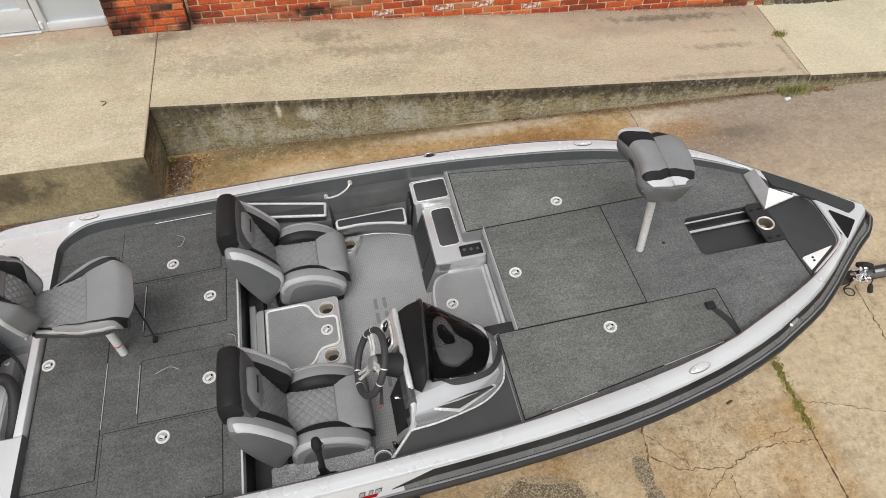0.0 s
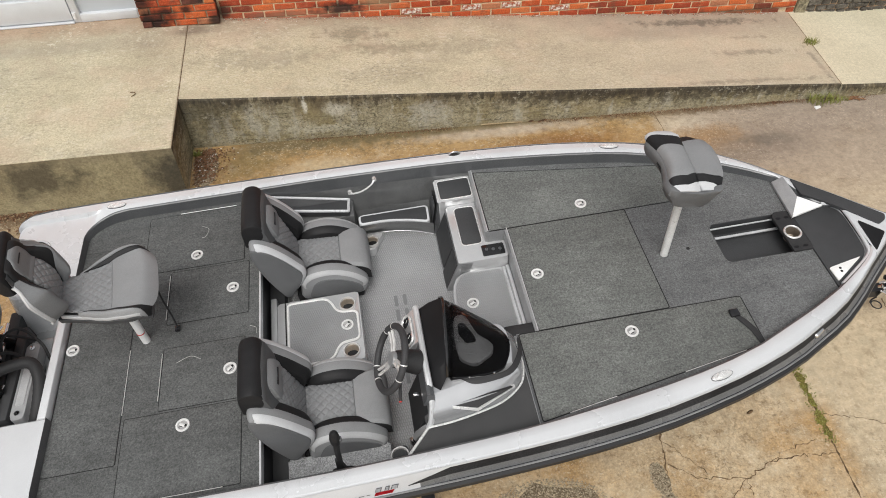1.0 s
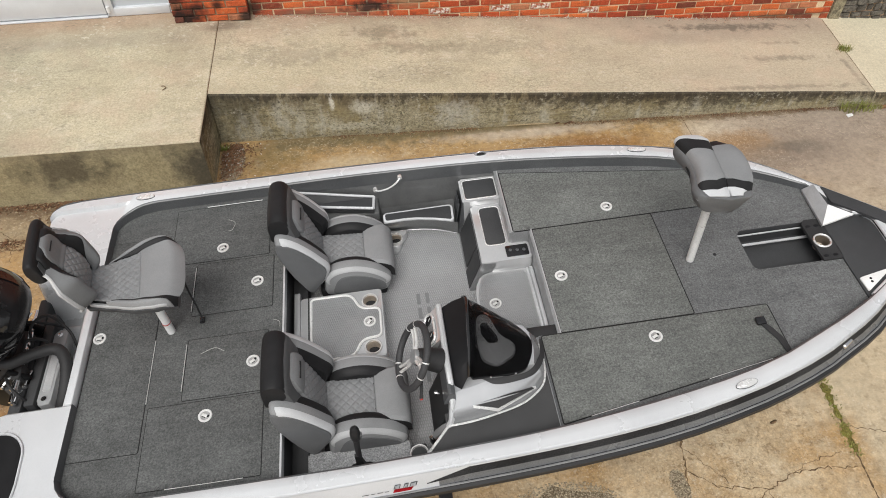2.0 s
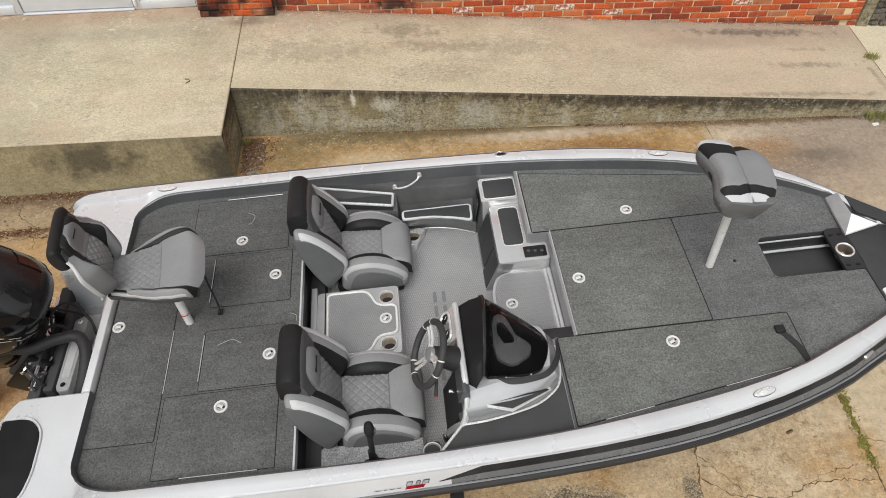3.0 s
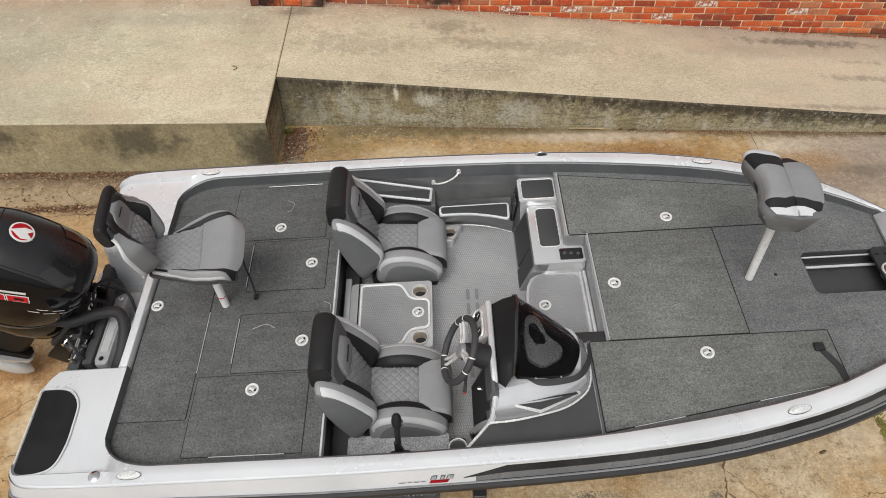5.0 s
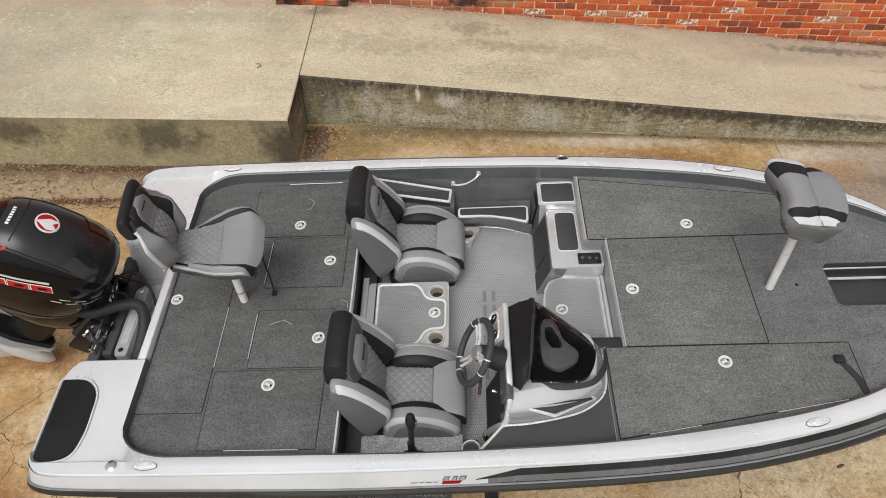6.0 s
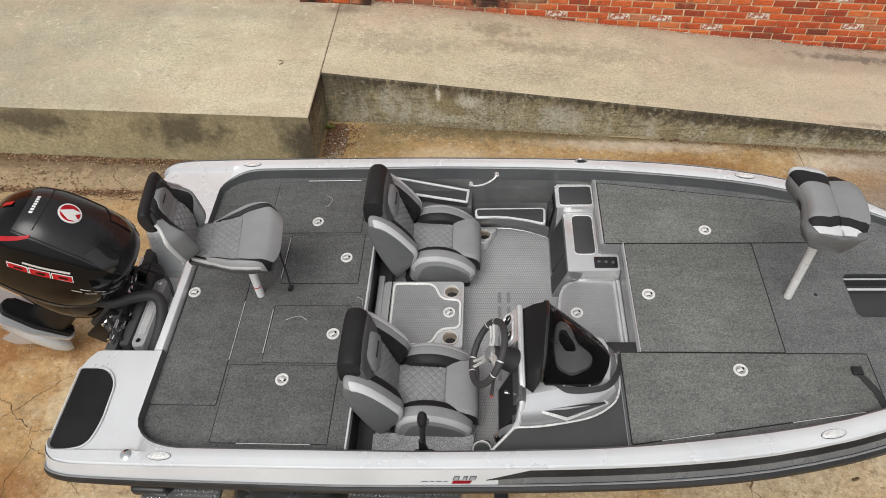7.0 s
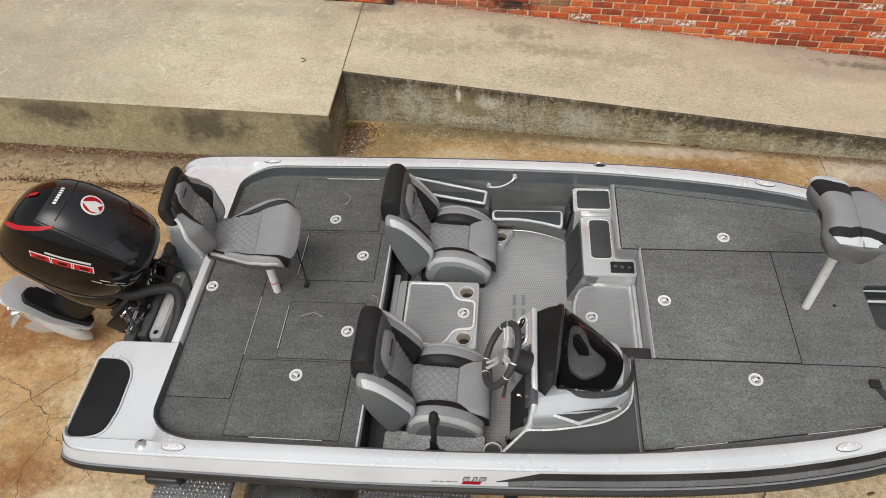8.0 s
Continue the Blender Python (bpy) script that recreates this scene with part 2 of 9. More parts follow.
def dripped(m, colour, slope, top, reach, wander, scale, strength, seed=0.0):
    """Water stains that hang from the top edge of a wall whose top falls off along x: ragged below, streaked upright."""
    nt = m.node_tree
    N, L = nt.nodes, nt.links
    b = N["Principled BSDF"]
    old = b.inputs["Base Color"].links[0].from_socket
    co, dot, mp, n = N.new("ShaderNodeTexCoord"), N.new("ShaderNodeVectorMath"), N.new("ShaderNodeMapping"), N.new("ShaderNodeTexNoise")
    dot.operation = "DOT_PRODUCT"
    dot.inputs[1].default_value = (slope, 0, 1)
    L.new(co.outputs["Object"], dot.inputs[0])
    mp.inputs["Scale"].default_value, mp.inputs["Location"].default_value = (1, 0.2, 0.22), (seed, seed, seed)
    L.new(co.outputs["Object"], mp.inputs["Vector"])
    n.inputs["Scale"].default_value, n.inputs["Detail"].default_value, n.inputs["Roughness"].default_value = scale, 8.0, 0.65
    L.new(mp.outputs[0], n.inputs["Vector"])
    wob = N.new("ShaderNodeMath")
    wob.operation = "MULTIPLY_ADD"
    L.new(n.outputs[0], wob.inputs[0])
    wob.inputs[1].default_value = wander
    L.new(dot.outputs["Value"], wob.inputs[2])
    r = N.new("ShaderNodeMapRange")
    r.inputs[1].default_value, r.inputs[2].default_value = top - reach + wander * 0.5, top + wander * 0.5
    r.inputs[4].default_value = strength
    L.new(wob.outputs[0], r.inputs[0])
    x = N.new("ShaderNodeMix")
    x.data_type = "RGBA"
    L.new(r.outputs[0], x.inputs[0])
    L.new(old, x.inputs[6])
    x.inputs[7].default_value = (*colour, 1)
    L.new(x.outputs[2], b.inputs["Base Color"])
    return m


M_GROUND = surf("stained_concrete_apron", (0.49, 0.385, 0.25), (0.40, 0.30, 0.185), 0.88, 0, 1.1, 70, 0.26, 0.6, 0.3,
                stain=(0.39, 0.25, 0.115), stain_scale=0.75, stain_lo=0.44, stain_hi=0.60)
mottled(M_GROUND, (0.58, 0.49, 0.35), 2.2, 0.46, 0.66, 0.65, seed=5)
# rusty run-off along the dock, then the paler and greyer slab beyond the joint
banded(M_GROUND, (0.35, 0.215, 0.078), 1, 0.9, 1.9, 1.3, 0.80, 2.0)
banded(M_GROUND, (0.40, 0.235, 0.085), 0, -1.3, -2.2, 1.6, 0.75, 8.0)
banded(M_GROUND, (0.50, 0.405, 0.275), 0, 3.66, 3.74, 2.0, 0.80, 3.0, 0.05)
mottled(M_GROUND, (0.19, 0.12, 0.06), 3.2, 0.54, 0.70, 0.42, seed=9)
mottled(M_GROUND, (0.50, 0.42, 0.29), 6.0, 0.53, 0.66, 0.45, seed=13)
mottled(M_GROUND, (0.20, 0.13, 0.055), 9.0, 0.54, 0.66, 0.26, stretch=(0.6, 1.3, 1), seed=31)
mottled(M_GROUND, (0.12, 0.085, 0.05), 26.0, 0.60, 0.70, 0.6, seed=21)
mottled(M_GROUND, (0.17, 0.105, 0.045), 15.0, 0.56, 0.63, 0.5, seed=41)
mottled(M_GROUND, (0.58, 0.50, 0.38), 24.0, 0.60, 0.67, 0.55, seed=43)
# darker uneven strip along the foot of the sloping dock
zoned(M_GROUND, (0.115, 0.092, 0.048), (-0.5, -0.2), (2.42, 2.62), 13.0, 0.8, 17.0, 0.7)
zoned(M_GROUND, (0.30, 0.235, 0.15), (-0.7, -1.1), (1.35, 1.75), 3.0, 0.85, 27.0, 0.5)
zoned(M_GROUND, (0.13, 0.085, 0.05), (-0.7, -1.1), (1.86, 1.98), 9.0, 0.8, 29.0, 0.5)
zoned(M_GROUND, (0.50, 0.425, 0.30), (3.60, 3.68), (-9.0, -8.0), 1.4, 0.40, 61.0, 0.2)
zoned(M_GROUND, (0.345, 0.280, 0.212), (3.64, 4.1), (0.5, 1.5), 1.6, 0.85, 4.0, 1.4)
mottled(M_GROUND, (0.22, 0.165, 0.105), 5.0, 0.56, 0.70, 0.45, stretch=(0.6, 1.3, 1), seed=71)
zoned(M_GROUND, (0.24, 0.20, 0.165), (3.9, 4.9), (1.5, 2.2), 1.6, 0.55, 14.0, 1.2)
blot(M_GROUND, (0.36, 0.22, 0.10), (4.05, 2.05, 0), (0.45, 0.22, 9), 0.6, 5.0)
blot(M_GROUND, (0.33, 0.215, 0.115), (4.0, 1.45, 0), (0.6, 0.16, 9), 0.45, 6.0)
blot(M_GROUND, (0.50, 0.43, 0.33), (3.95, 2.35, 0), (0.35, 0.14, 9), 0.5, 8.0)
blot(M_GROUND, (0.15, 0.12, 0.095), (4.3, 1.9, 0), (0.9, 0.3, 9), 0.5, 5.0)
blot(M_GROUND, (0.10, 0.085, 0.07), (4.6, 2.0, 0), (0.35, 0.10, 9), 0.5, 8.0)
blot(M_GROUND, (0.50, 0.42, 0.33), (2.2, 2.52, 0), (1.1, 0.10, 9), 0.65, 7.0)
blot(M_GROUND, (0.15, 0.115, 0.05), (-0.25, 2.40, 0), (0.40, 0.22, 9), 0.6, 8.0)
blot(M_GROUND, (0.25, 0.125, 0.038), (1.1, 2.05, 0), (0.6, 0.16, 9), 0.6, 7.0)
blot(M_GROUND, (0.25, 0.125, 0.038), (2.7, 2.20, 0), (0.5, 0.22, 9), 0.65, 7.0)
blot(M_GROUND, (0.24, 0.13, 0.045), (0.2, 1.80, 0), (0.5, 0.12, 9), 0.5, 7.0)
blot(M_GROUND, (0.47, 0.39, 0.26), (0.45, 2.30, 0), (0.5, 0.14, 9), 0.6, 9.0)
# narrow dark strips close to the dock's foot
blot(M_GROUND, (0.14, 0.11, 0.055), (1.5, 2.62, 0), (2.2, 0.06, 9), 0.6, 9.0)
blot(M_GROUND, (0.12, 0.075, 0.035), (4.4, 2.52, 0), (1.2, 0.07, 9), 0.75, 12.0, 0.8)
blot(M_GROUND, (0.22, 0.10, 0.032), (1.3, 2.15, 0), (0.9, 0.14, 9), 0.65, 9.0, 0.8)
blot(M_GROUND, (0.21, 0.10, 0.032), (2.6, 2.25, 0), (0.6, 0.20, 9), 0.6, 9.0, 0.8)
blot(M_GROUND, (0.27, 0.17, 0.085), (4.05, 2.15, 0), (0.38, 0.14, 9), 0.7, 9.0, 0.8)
blot(M_GROUND, (0.215, 0.095, 0.028), (-2.75, 0.05, 0), (0.36, 0.30, 9), 0.85, 6.0, 0.7)
blot(M_GROUND, (0.225, 0.10, 0.030), (-2.17, -0.98, 0), (0.34, 0.20, 9), 0.85, 7.0, 0.7)
blot(M_GROUND, (0.21, 0.10, 0.032), (-2.18, 0.05, 0), (0.36, 0.14, 9), 0.8, 8.0, 0.7)
blot(M_GROUND, (0.27, 0.14, 0.048), (-2.25, -0.25, 0), (0.14, 0.10, 9), 0.55, 9.0, 0.9)
blot(M_GROUND, (0.56, 0.46, 0.31), (-2.04, -0.42, 0), (0.22, 0.22, 9), 0.6, 8.0, 0.9)
blot(M_GROUND, (0.56, 0.46, 0.31), (-1.75, -1.15, 0), (0.42, 0.14, 9), 0.6, 8.0, 0.9)
worn(M_GROUND, (0.15, 0.105, 0.06), 1.4, 0.44, 0.62, 55, 0.53, 0.60, 0.55, seed=91)
worn(M_GROUND, (0.62, 0.54, 0.41), 1.7, 0.44, 0.62, 46, 0.55, 0.61, 0.5, seed=95)
speckled(M_GROUND, 24, 0.18, seed=3, detail=5)
speckled(M_GROUND, 5, 0.08, seed=8, detail=6)
M_DOCKTOP = surf("weathered_dock_concrete", (0.53, 0.482, 0.345), (0.46, 0.415, 0.29), 0.9, 0, 1.6, 60, 0.20, 0.7, 0.3)
mottled(M_DOCKTOP, (0.34, 0.295, 0.21), 1.5, 0.50, 0.66, 0.55, stretch=(0.5, 1.2, 1), seed=2)
mottled(M_DOCKTOP, (0.36, 0.32, 0.24), 9.0, 0.55, 0.64, 0.30, stretch=(0.5, 1.2, 1), seed=7)
mottled(M_DOCKTOP, (0.22, 0.19, 0.14), 60.0, 0.57, 0.66, 0.4, seed=17)
mottled(M_DOCKTOP, (0.22, 0.195, 0.145), 16.0, 0.61, 0.68, 0.4, stretch=(0.6, 1.4, 1), seed=27)
mottled(M_DOCKTOP, (0.60, 0.55, 0.43), 3.0, 0.54, 0.66, 0.45, seed=23)
banded(M_DOCKTOP, (0.29, 0.275, 0.205), 0, -2.0, -3.4, 1.2, 0.65, 12.0, 0.3)
blot(M_DOCKTOP, (0.25, 0.225, 0.165), (0.0, 3.35, 0.5), (0.55, 0.22, 9), 0.5, 10.0, 1.2)
blot(M_DOCKTOP, (0.27, 0.24, 0.175), (1.9, 3.45, 0.5), (0.9, 0.16, 9), 0.45, 10.0, 1.2)
blot(M_DOCKTOP, (0.24, 0.215, 0.155), (3.9, 3.55, 0.5), (0.8, 0.16, 9), 0.6, 5.0)
blot(M_DOCKTOP, (0.30, 0.265, 0.19), (1.2, 3.0, 0.5), (0.5, 0.16, 9), 0.4, 12.0, 1.2)
banded(M_DOCKTOP, (0.34, 0.275, 0.20), 1, 3.50, 3.98, 2.5, 0.65, 4.0)
banded(M_DOCKTOP, (0.34, 0.21, 0.135), 1, 3.92, 4.12, 4.0, 0.55, 14.0)
blot(M_DOCKTOP, (0.17, 0.135, 0.10), (-0.72, 3.90, 0.5), (0.28, 0.10, 9), 0.7, 8.0, 0.3)
blot(M_DOCKTOP, (0.30, 0.265, 0.20), (-2.0, 3.75, 0.5), (1.1, 0.16, 9), 0.55, 4.0)
worn(M_DOCKTOP, (0.185, 0.165, 0.125), 1.3, 0.42, 0.60, 34, 0.50, 0.62, 0.55, stretch=(0.7, 1.2, 1), seed=63)
worn(M_DOCKTOP, (0.155, 0.140, 0.108), 0.9, 0.48, 0.64, 70, 0.52, 0.60, 0.42, stretch=(0.8, 1.1, 1), seed=83)
worn(M_DOCKTOP, (0.62, 0.575, 0.46), 1.6, 0.44, 0.60, 22, 0.55, 0.62, 0.6, seed=73)
zoned(M_DOCKTOP, (0.43, 0.355, 0.275), (2.2, 4.2), (-9.0, -8.0), 1.2, 0.45, 41.0, 0.3)
zoned(M_DOCKTOP, (0.30, 0.245, 0.19), (2.2, 3.6), (3.35, 3.75), 2.2, 0.55, 45.0, 0.4)
blot(M_DOCKTOP, (0.11, 0.095, 0.075), (4.6, 3.72, 0.2), (0.75, 0.075, 9), 0.75, 11.0, 1.1)
blot(M_DOCKTOP, (0.15, 0.13, 0.10), (4.9, 3.12, 0.2), (0.40, 0.05, 9), 0.5, 13.0, 1.3)
blot(M_DOCKTOP, (0.17, 0.145, 0.11), (4.95, 3.40, 0.2), (0.25, 0.04, 9), 0.4, 13.0, 1.3)
blot(M_DOCKTOP, (0.17, 0.145, 0.11), (4.6, 2.62, 0.2), (0.9, 0.035, 9), 0.5, 13.0, 1.3)
blot(M_DOCKTOP, (0.16, 0.14, 0.11), (5.56, 2.85, 0.2), (0.035, 0.40, 9), 0.45, 13.0, 1.1)
blot(M_DOCKTOP, (0.185, 0.16, 0.11), (0.9, 3.72, 0.45), (0.36, 0.12, 9), 0.6, 12.0, 1.3)
blot(M_DOCKTOP, (0.20, 0.175, 0.12), (1.1, 3.45, 0.45), (0.50, 0.10, 9), 0.5, 12.0, 1.3)
mottled(M_DOCKTOP, (0.52, 0.40, 0.295), 2.0, 0.50, 0.66, 0.35, seed=88)
speckled(M_DOCKTOP, 55, 0.14, seed=5, detail=5)
# upright dock faces: grey-green, darker than the top, with drips from the edge
M_DOCKFACE = surf("grey_green_dock_face_concrete", (0.36, 0.325, 0.225), (0.25, 0.225, 0.145), 0.92, 0, 3.4, 60, 0.36, 1.0, 0.2)
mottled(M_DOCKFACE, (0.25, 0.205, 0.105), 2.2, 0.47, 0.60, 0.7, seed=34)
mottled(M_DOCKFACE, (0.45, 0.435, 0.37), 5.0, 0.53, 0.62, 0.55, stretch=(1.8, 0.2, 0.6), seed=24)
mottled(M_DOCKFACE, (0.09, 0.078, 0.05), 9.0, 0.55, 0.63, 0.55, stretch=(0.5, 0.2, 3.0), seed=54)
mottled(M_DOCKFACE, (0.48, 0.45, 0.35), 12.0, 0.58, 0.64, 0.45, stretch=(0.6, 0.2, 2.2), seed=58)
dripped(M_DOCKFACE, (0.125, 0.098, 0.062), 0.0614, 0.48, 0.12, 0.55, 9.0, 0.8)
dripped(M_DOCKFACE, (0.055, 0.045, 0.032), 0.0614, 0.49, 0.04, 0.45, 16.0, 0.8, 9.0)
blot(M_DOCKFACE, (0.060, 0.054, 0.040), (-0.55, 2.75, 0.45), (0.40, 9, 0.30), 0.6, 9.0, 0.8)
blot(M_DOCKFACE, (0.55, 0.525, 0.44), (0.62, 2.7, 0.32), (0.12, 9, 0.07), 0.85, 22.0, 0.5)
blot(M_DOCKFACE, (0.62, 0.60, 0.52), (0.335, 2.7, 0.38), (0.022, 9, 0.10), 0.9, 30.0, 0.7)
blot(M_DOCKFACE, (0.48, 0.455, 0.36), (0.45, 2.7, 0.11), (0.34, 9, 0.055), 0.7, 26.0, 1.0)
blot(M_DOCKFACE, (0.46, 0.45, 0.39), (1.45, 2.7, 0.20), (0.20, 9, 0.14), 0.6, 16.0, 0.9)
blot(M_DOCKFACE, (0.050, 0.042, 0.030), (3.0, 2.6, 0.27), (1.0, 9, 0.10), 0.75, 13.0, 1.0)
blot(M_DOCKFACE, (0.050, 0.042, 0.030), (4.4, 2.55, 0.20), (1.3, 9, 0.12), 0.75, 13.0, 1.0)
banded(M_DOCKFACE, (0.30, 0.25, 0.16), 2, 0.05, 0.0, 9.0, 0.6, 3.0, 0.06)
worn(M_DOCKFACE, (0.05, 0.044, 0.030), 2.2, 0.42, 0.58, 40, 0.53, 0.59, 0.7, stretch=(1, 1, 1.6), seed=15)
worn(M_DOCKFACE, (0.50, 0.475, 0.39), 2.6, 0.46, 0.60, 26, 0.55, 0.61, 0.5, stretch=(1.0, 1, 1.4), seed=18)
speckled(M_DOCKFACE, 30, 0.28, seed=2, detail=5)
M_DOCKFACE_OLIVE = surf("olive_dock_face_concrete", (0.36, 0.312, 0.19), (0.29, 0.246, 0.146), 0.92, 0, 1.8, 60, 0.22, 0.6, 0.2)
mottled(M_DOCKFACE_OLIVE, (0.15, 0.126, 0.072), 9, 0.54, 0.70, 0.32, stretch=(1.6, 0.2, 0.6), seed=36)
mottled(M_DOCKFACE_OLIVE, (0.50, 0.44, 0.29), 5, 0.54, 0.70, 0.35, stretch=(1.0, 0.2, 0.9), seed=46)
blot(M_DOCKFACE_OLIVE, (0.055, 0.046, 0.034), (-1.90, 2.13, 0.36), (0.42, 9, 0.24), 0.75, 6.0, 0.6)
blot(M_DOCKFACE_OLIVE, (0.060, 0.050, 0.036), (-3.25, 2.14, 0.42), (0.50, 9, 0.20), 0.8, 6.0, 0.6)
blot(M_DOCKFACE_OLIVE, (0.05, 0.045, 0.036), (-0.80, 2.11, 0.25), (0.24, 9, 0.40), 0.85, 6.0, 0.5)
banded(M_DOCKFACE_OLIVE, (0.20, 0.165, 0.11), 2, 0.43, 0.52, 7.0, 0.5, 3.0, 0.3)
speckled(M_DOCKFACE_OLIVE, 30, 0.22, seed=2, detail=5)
M_MORTAR = surf("lime_mortar", (0.72, 0.57, 0.38), (0.58, 0.44, 0.28), 0.95, 0, 5, 120, 0.2, 0.6, 0.2)


# ---- mesh helpers ----
def finish(bm, name, materials, smooth=False):
    bmesh.ops.recalc_face_normals(bm, faces=bm.faces)
    me = bpy.data.meshes.new(name)
    if smooth:
        for f in bm.faces:
            f.smooth = True
    bm.to_mesh(me)
    bm.free()
    for m in materials if isinstance(materials, (list, tuple)) else [materials]:
        me.materials.append(m)
    if smooth:
        me.set_sharp_from_angle(angle=radians(38))
    return me


def part(name, bm, material, parent, label="", smooth=False):
    ob = new(name, finish(bm, name, material, smooth))
    ob.parent = parent
    return tagged(ob, label)


def thing(name, label, category, group="", kind="", m=None):
    ob = new(name)
    ob.empty_display_size = 0.1
    if m is not None:
        ob.matrix_basis = m
    return tagged(ob, label, category, group, kind)


def solo(name, bm, material, label, category, group="", kind="", m=None, smooth=False):
    ob = new(name, finish(bm, name, material, smooth))
    if m is not None:
        ob.matrix_basis = m
    return tagged(ob, label, category, group, kind)


def slab(bm, pts, z0, z1, bevel=0.0, mi=0):
    """A flat prism over a polygon given as (x, y)."""
    low = [bm.verts.new((x, y, z0)) for x, y in pts]
    top = [bm.verts.new((x, y, z1)) for x, y in pts]
    n = len(pts)
    fs = [bm.faces.new(top), bm.faces.new(low[::-1])]
    fs += [bm.faces.new((low[i], low[(i + 1) % n], top[(i + 1) % n], top[i])) for i in range(n)]
    for f in fs:
        f.material_index = mi
    if bevel:
        es = list(fs[0].edges)
        r = bmesh.ops.bevel(bm, geom=es, offset=bevel, segments=2, affect="EDGES", profile=0.5)
        for f in r["faces"]:
            f.material_index = mi
    return fs


def box(bm, x0, x1, y0, y1, z0, z1, bevel=0.0, mi=0, segs=2):
    vs = [bm.verts.new((x, y, z)) for x in (x0, x1) for y in (y0, y1) for z in (z0, z1)]
    fs = [bm.faces.new([vs[i] for i in q]) for q in ((0, 1, 3, 2), (4, 6, 7, 5), (0, 4, 5, 1), (2, 3, 7, 6), (0, 2, 6, 4), (1, 5, 7, 3))]
    for f in fs:
        f.material_index = mi
    if bevel:
        es = list({e for f in fs for e in f.edges})
        r = bmesh.ops.bevel(bm, geom=es, offset=bevel, segments=segs, affect="EDGES", profile=0.5)
        for f in r["faces"]:
            f.material_index = mi
    return vs


def loft(bm, rings, closed=True, caps=True, mi=0, mats=None):
    """Skin between rings of points that have the same count."""
    vr = [[bm.verts.new(p) for p in r] for r in rings]
    n = len(rings[0])
    for a, b in zip(vr, vr[1:]):
        for i in range(n if closed else n - 1):
            f = bm.faces.new((a[i], a[(i + 1) % n], b[(i + 1) % n], b[i]))
            f.material_index = mats[i] if mats else mi
    if caps and closed:
        for r in (vr[0][::-1], vr[-1]):
            bm.faces.new(r).material_index = mi
    return vr


def tube(bm, path, r, seg=8, mi=0, closed=False):
    """A round tube along a path; r is one radius or one per point."""
    pts = [Vector(p) for p in path]
    n = len(pts)
    rs = r if isinstance(r, (list, tuple)) else [r] * n
    rings, up = [], None
    for i, p in enumerate(pts):
        d = (pts[(i + 1) % n] - pts[i - 1]) if closed else (pts[min(i + 1, n - 1)] - pts[max(i - 1, 0)])
        d.normalize()
        if up is None:
            up = d.orthogonal().normalized()
        up = (up - d * up.dot(d)).normalized()
        side = d.cross(up)
        rings.append([p + (up * math.cos(a) + side * math.sin(a)) * rs[i] for a in (2 * math.pi * k / seg for k in range(seg))])
    if closed:
        rings.append(rings[0])
        loft(bm, rings, caps=False, mi=mi)
        bmesh.ops.remove_doubles(bm, verts=bm.verts, dist=1e-6)
    else:
        loft(bm, rings, mi=mi)


def disc(bm, c, r, z0, z1, seg=24, axis=(0, 0, 1), mi=0, r2=None):
    a = Vector(axis).normalized()
    u = a.orthogonal().normalized()
    v = a.cross(u)
    r2 = r if r2 is None else r2
    ring = lambda rad, z: [Vector(c) + a * z + (u * math.cos(k) + v * math.sin(k)) * rad for k in (2 * math.pi * i / seg for i in range(seg))]
    loft(bm, [ring(r, z0), ring(r2, z1)], mi=mi)


def lathe(bm, c, prof, seg=24, axis=(0, 0, 1), mi=0):
    """Turns a profile of (radius, height) about an axis."""
    a = Vector(axis).normalized()
    u = a.orthogonal().normalized()
    v = a.cross(u)
    rings = [[Vector(c) + a * z + (u * math.cos(k) + v * math.sin(k)) * max(rad, 1e-4) for k in (2 * math.pi * i / seg for i in range(seg))] for rad, z in prof]
    loft(bm, rings, mi=mi)


def smooth_path(pts, n=8, closed=False):
    """A Catmull-Rom path through points."""
    P = [Vector(p) for p in pts]
    res = []
    m = len(P)
    for i in range(m if closed else m - 1):
        if closed:
            a, b, c, d = P[i - 1], P[i], P[(i + 1) % m], P[(i + 2) % m]
        else:
            b, c = P[i], P[i + 1]
            a = P[i - 1] if i else b * 2 - c
            d = P[i + 2] if i + 2 < m else c * 2 - b
        for k in range(n):
            t = k / n
            res.append(0.5 * ((2 * b) + (c - a) * t + (2 * a - 5 * b + 4 * c - d) * t * t + (3 * b - a - 3 * c + d) * t ** 3))
    if not closed:
        res.append(P[-1])
    return res


def rounded(pts, r, seg=4):
    """A polygon with rounded corners; r is one radius or one per corner."""
    res, n = [], len(pts)
    for i in range(n):
        p, a, b = Vector(pts[i]), Vector(pts[i - 1]), Vector(pts[(i + 1) % n])
        rad = r[i] if isinstance(r, (list, tuple)) else r
        if rad <= 0:
            res.append((p.x, p.y))
            continue
        p0 = p + (a - p).normalized() * min(rad, (a - p).length * 0.49)
        p1 = p + (b - p).normalized() * min(rad, (b - p).length * 0.49)
        for k in range(seg + 1):
            t = k / seg
            q = p0 * (1 - t) ** 2 + p * 2 * t * (1 - t) + p1 * t * t
            res.append((q.x, q.y))
    return res


def rect(x0, x1, y0, y1, r=0.0, seg=4):
    pts = [(x0, y0), (x1, y0), (x1, y1), (x0, y1)]
    return rounded(pts, r, seg) if r else pts


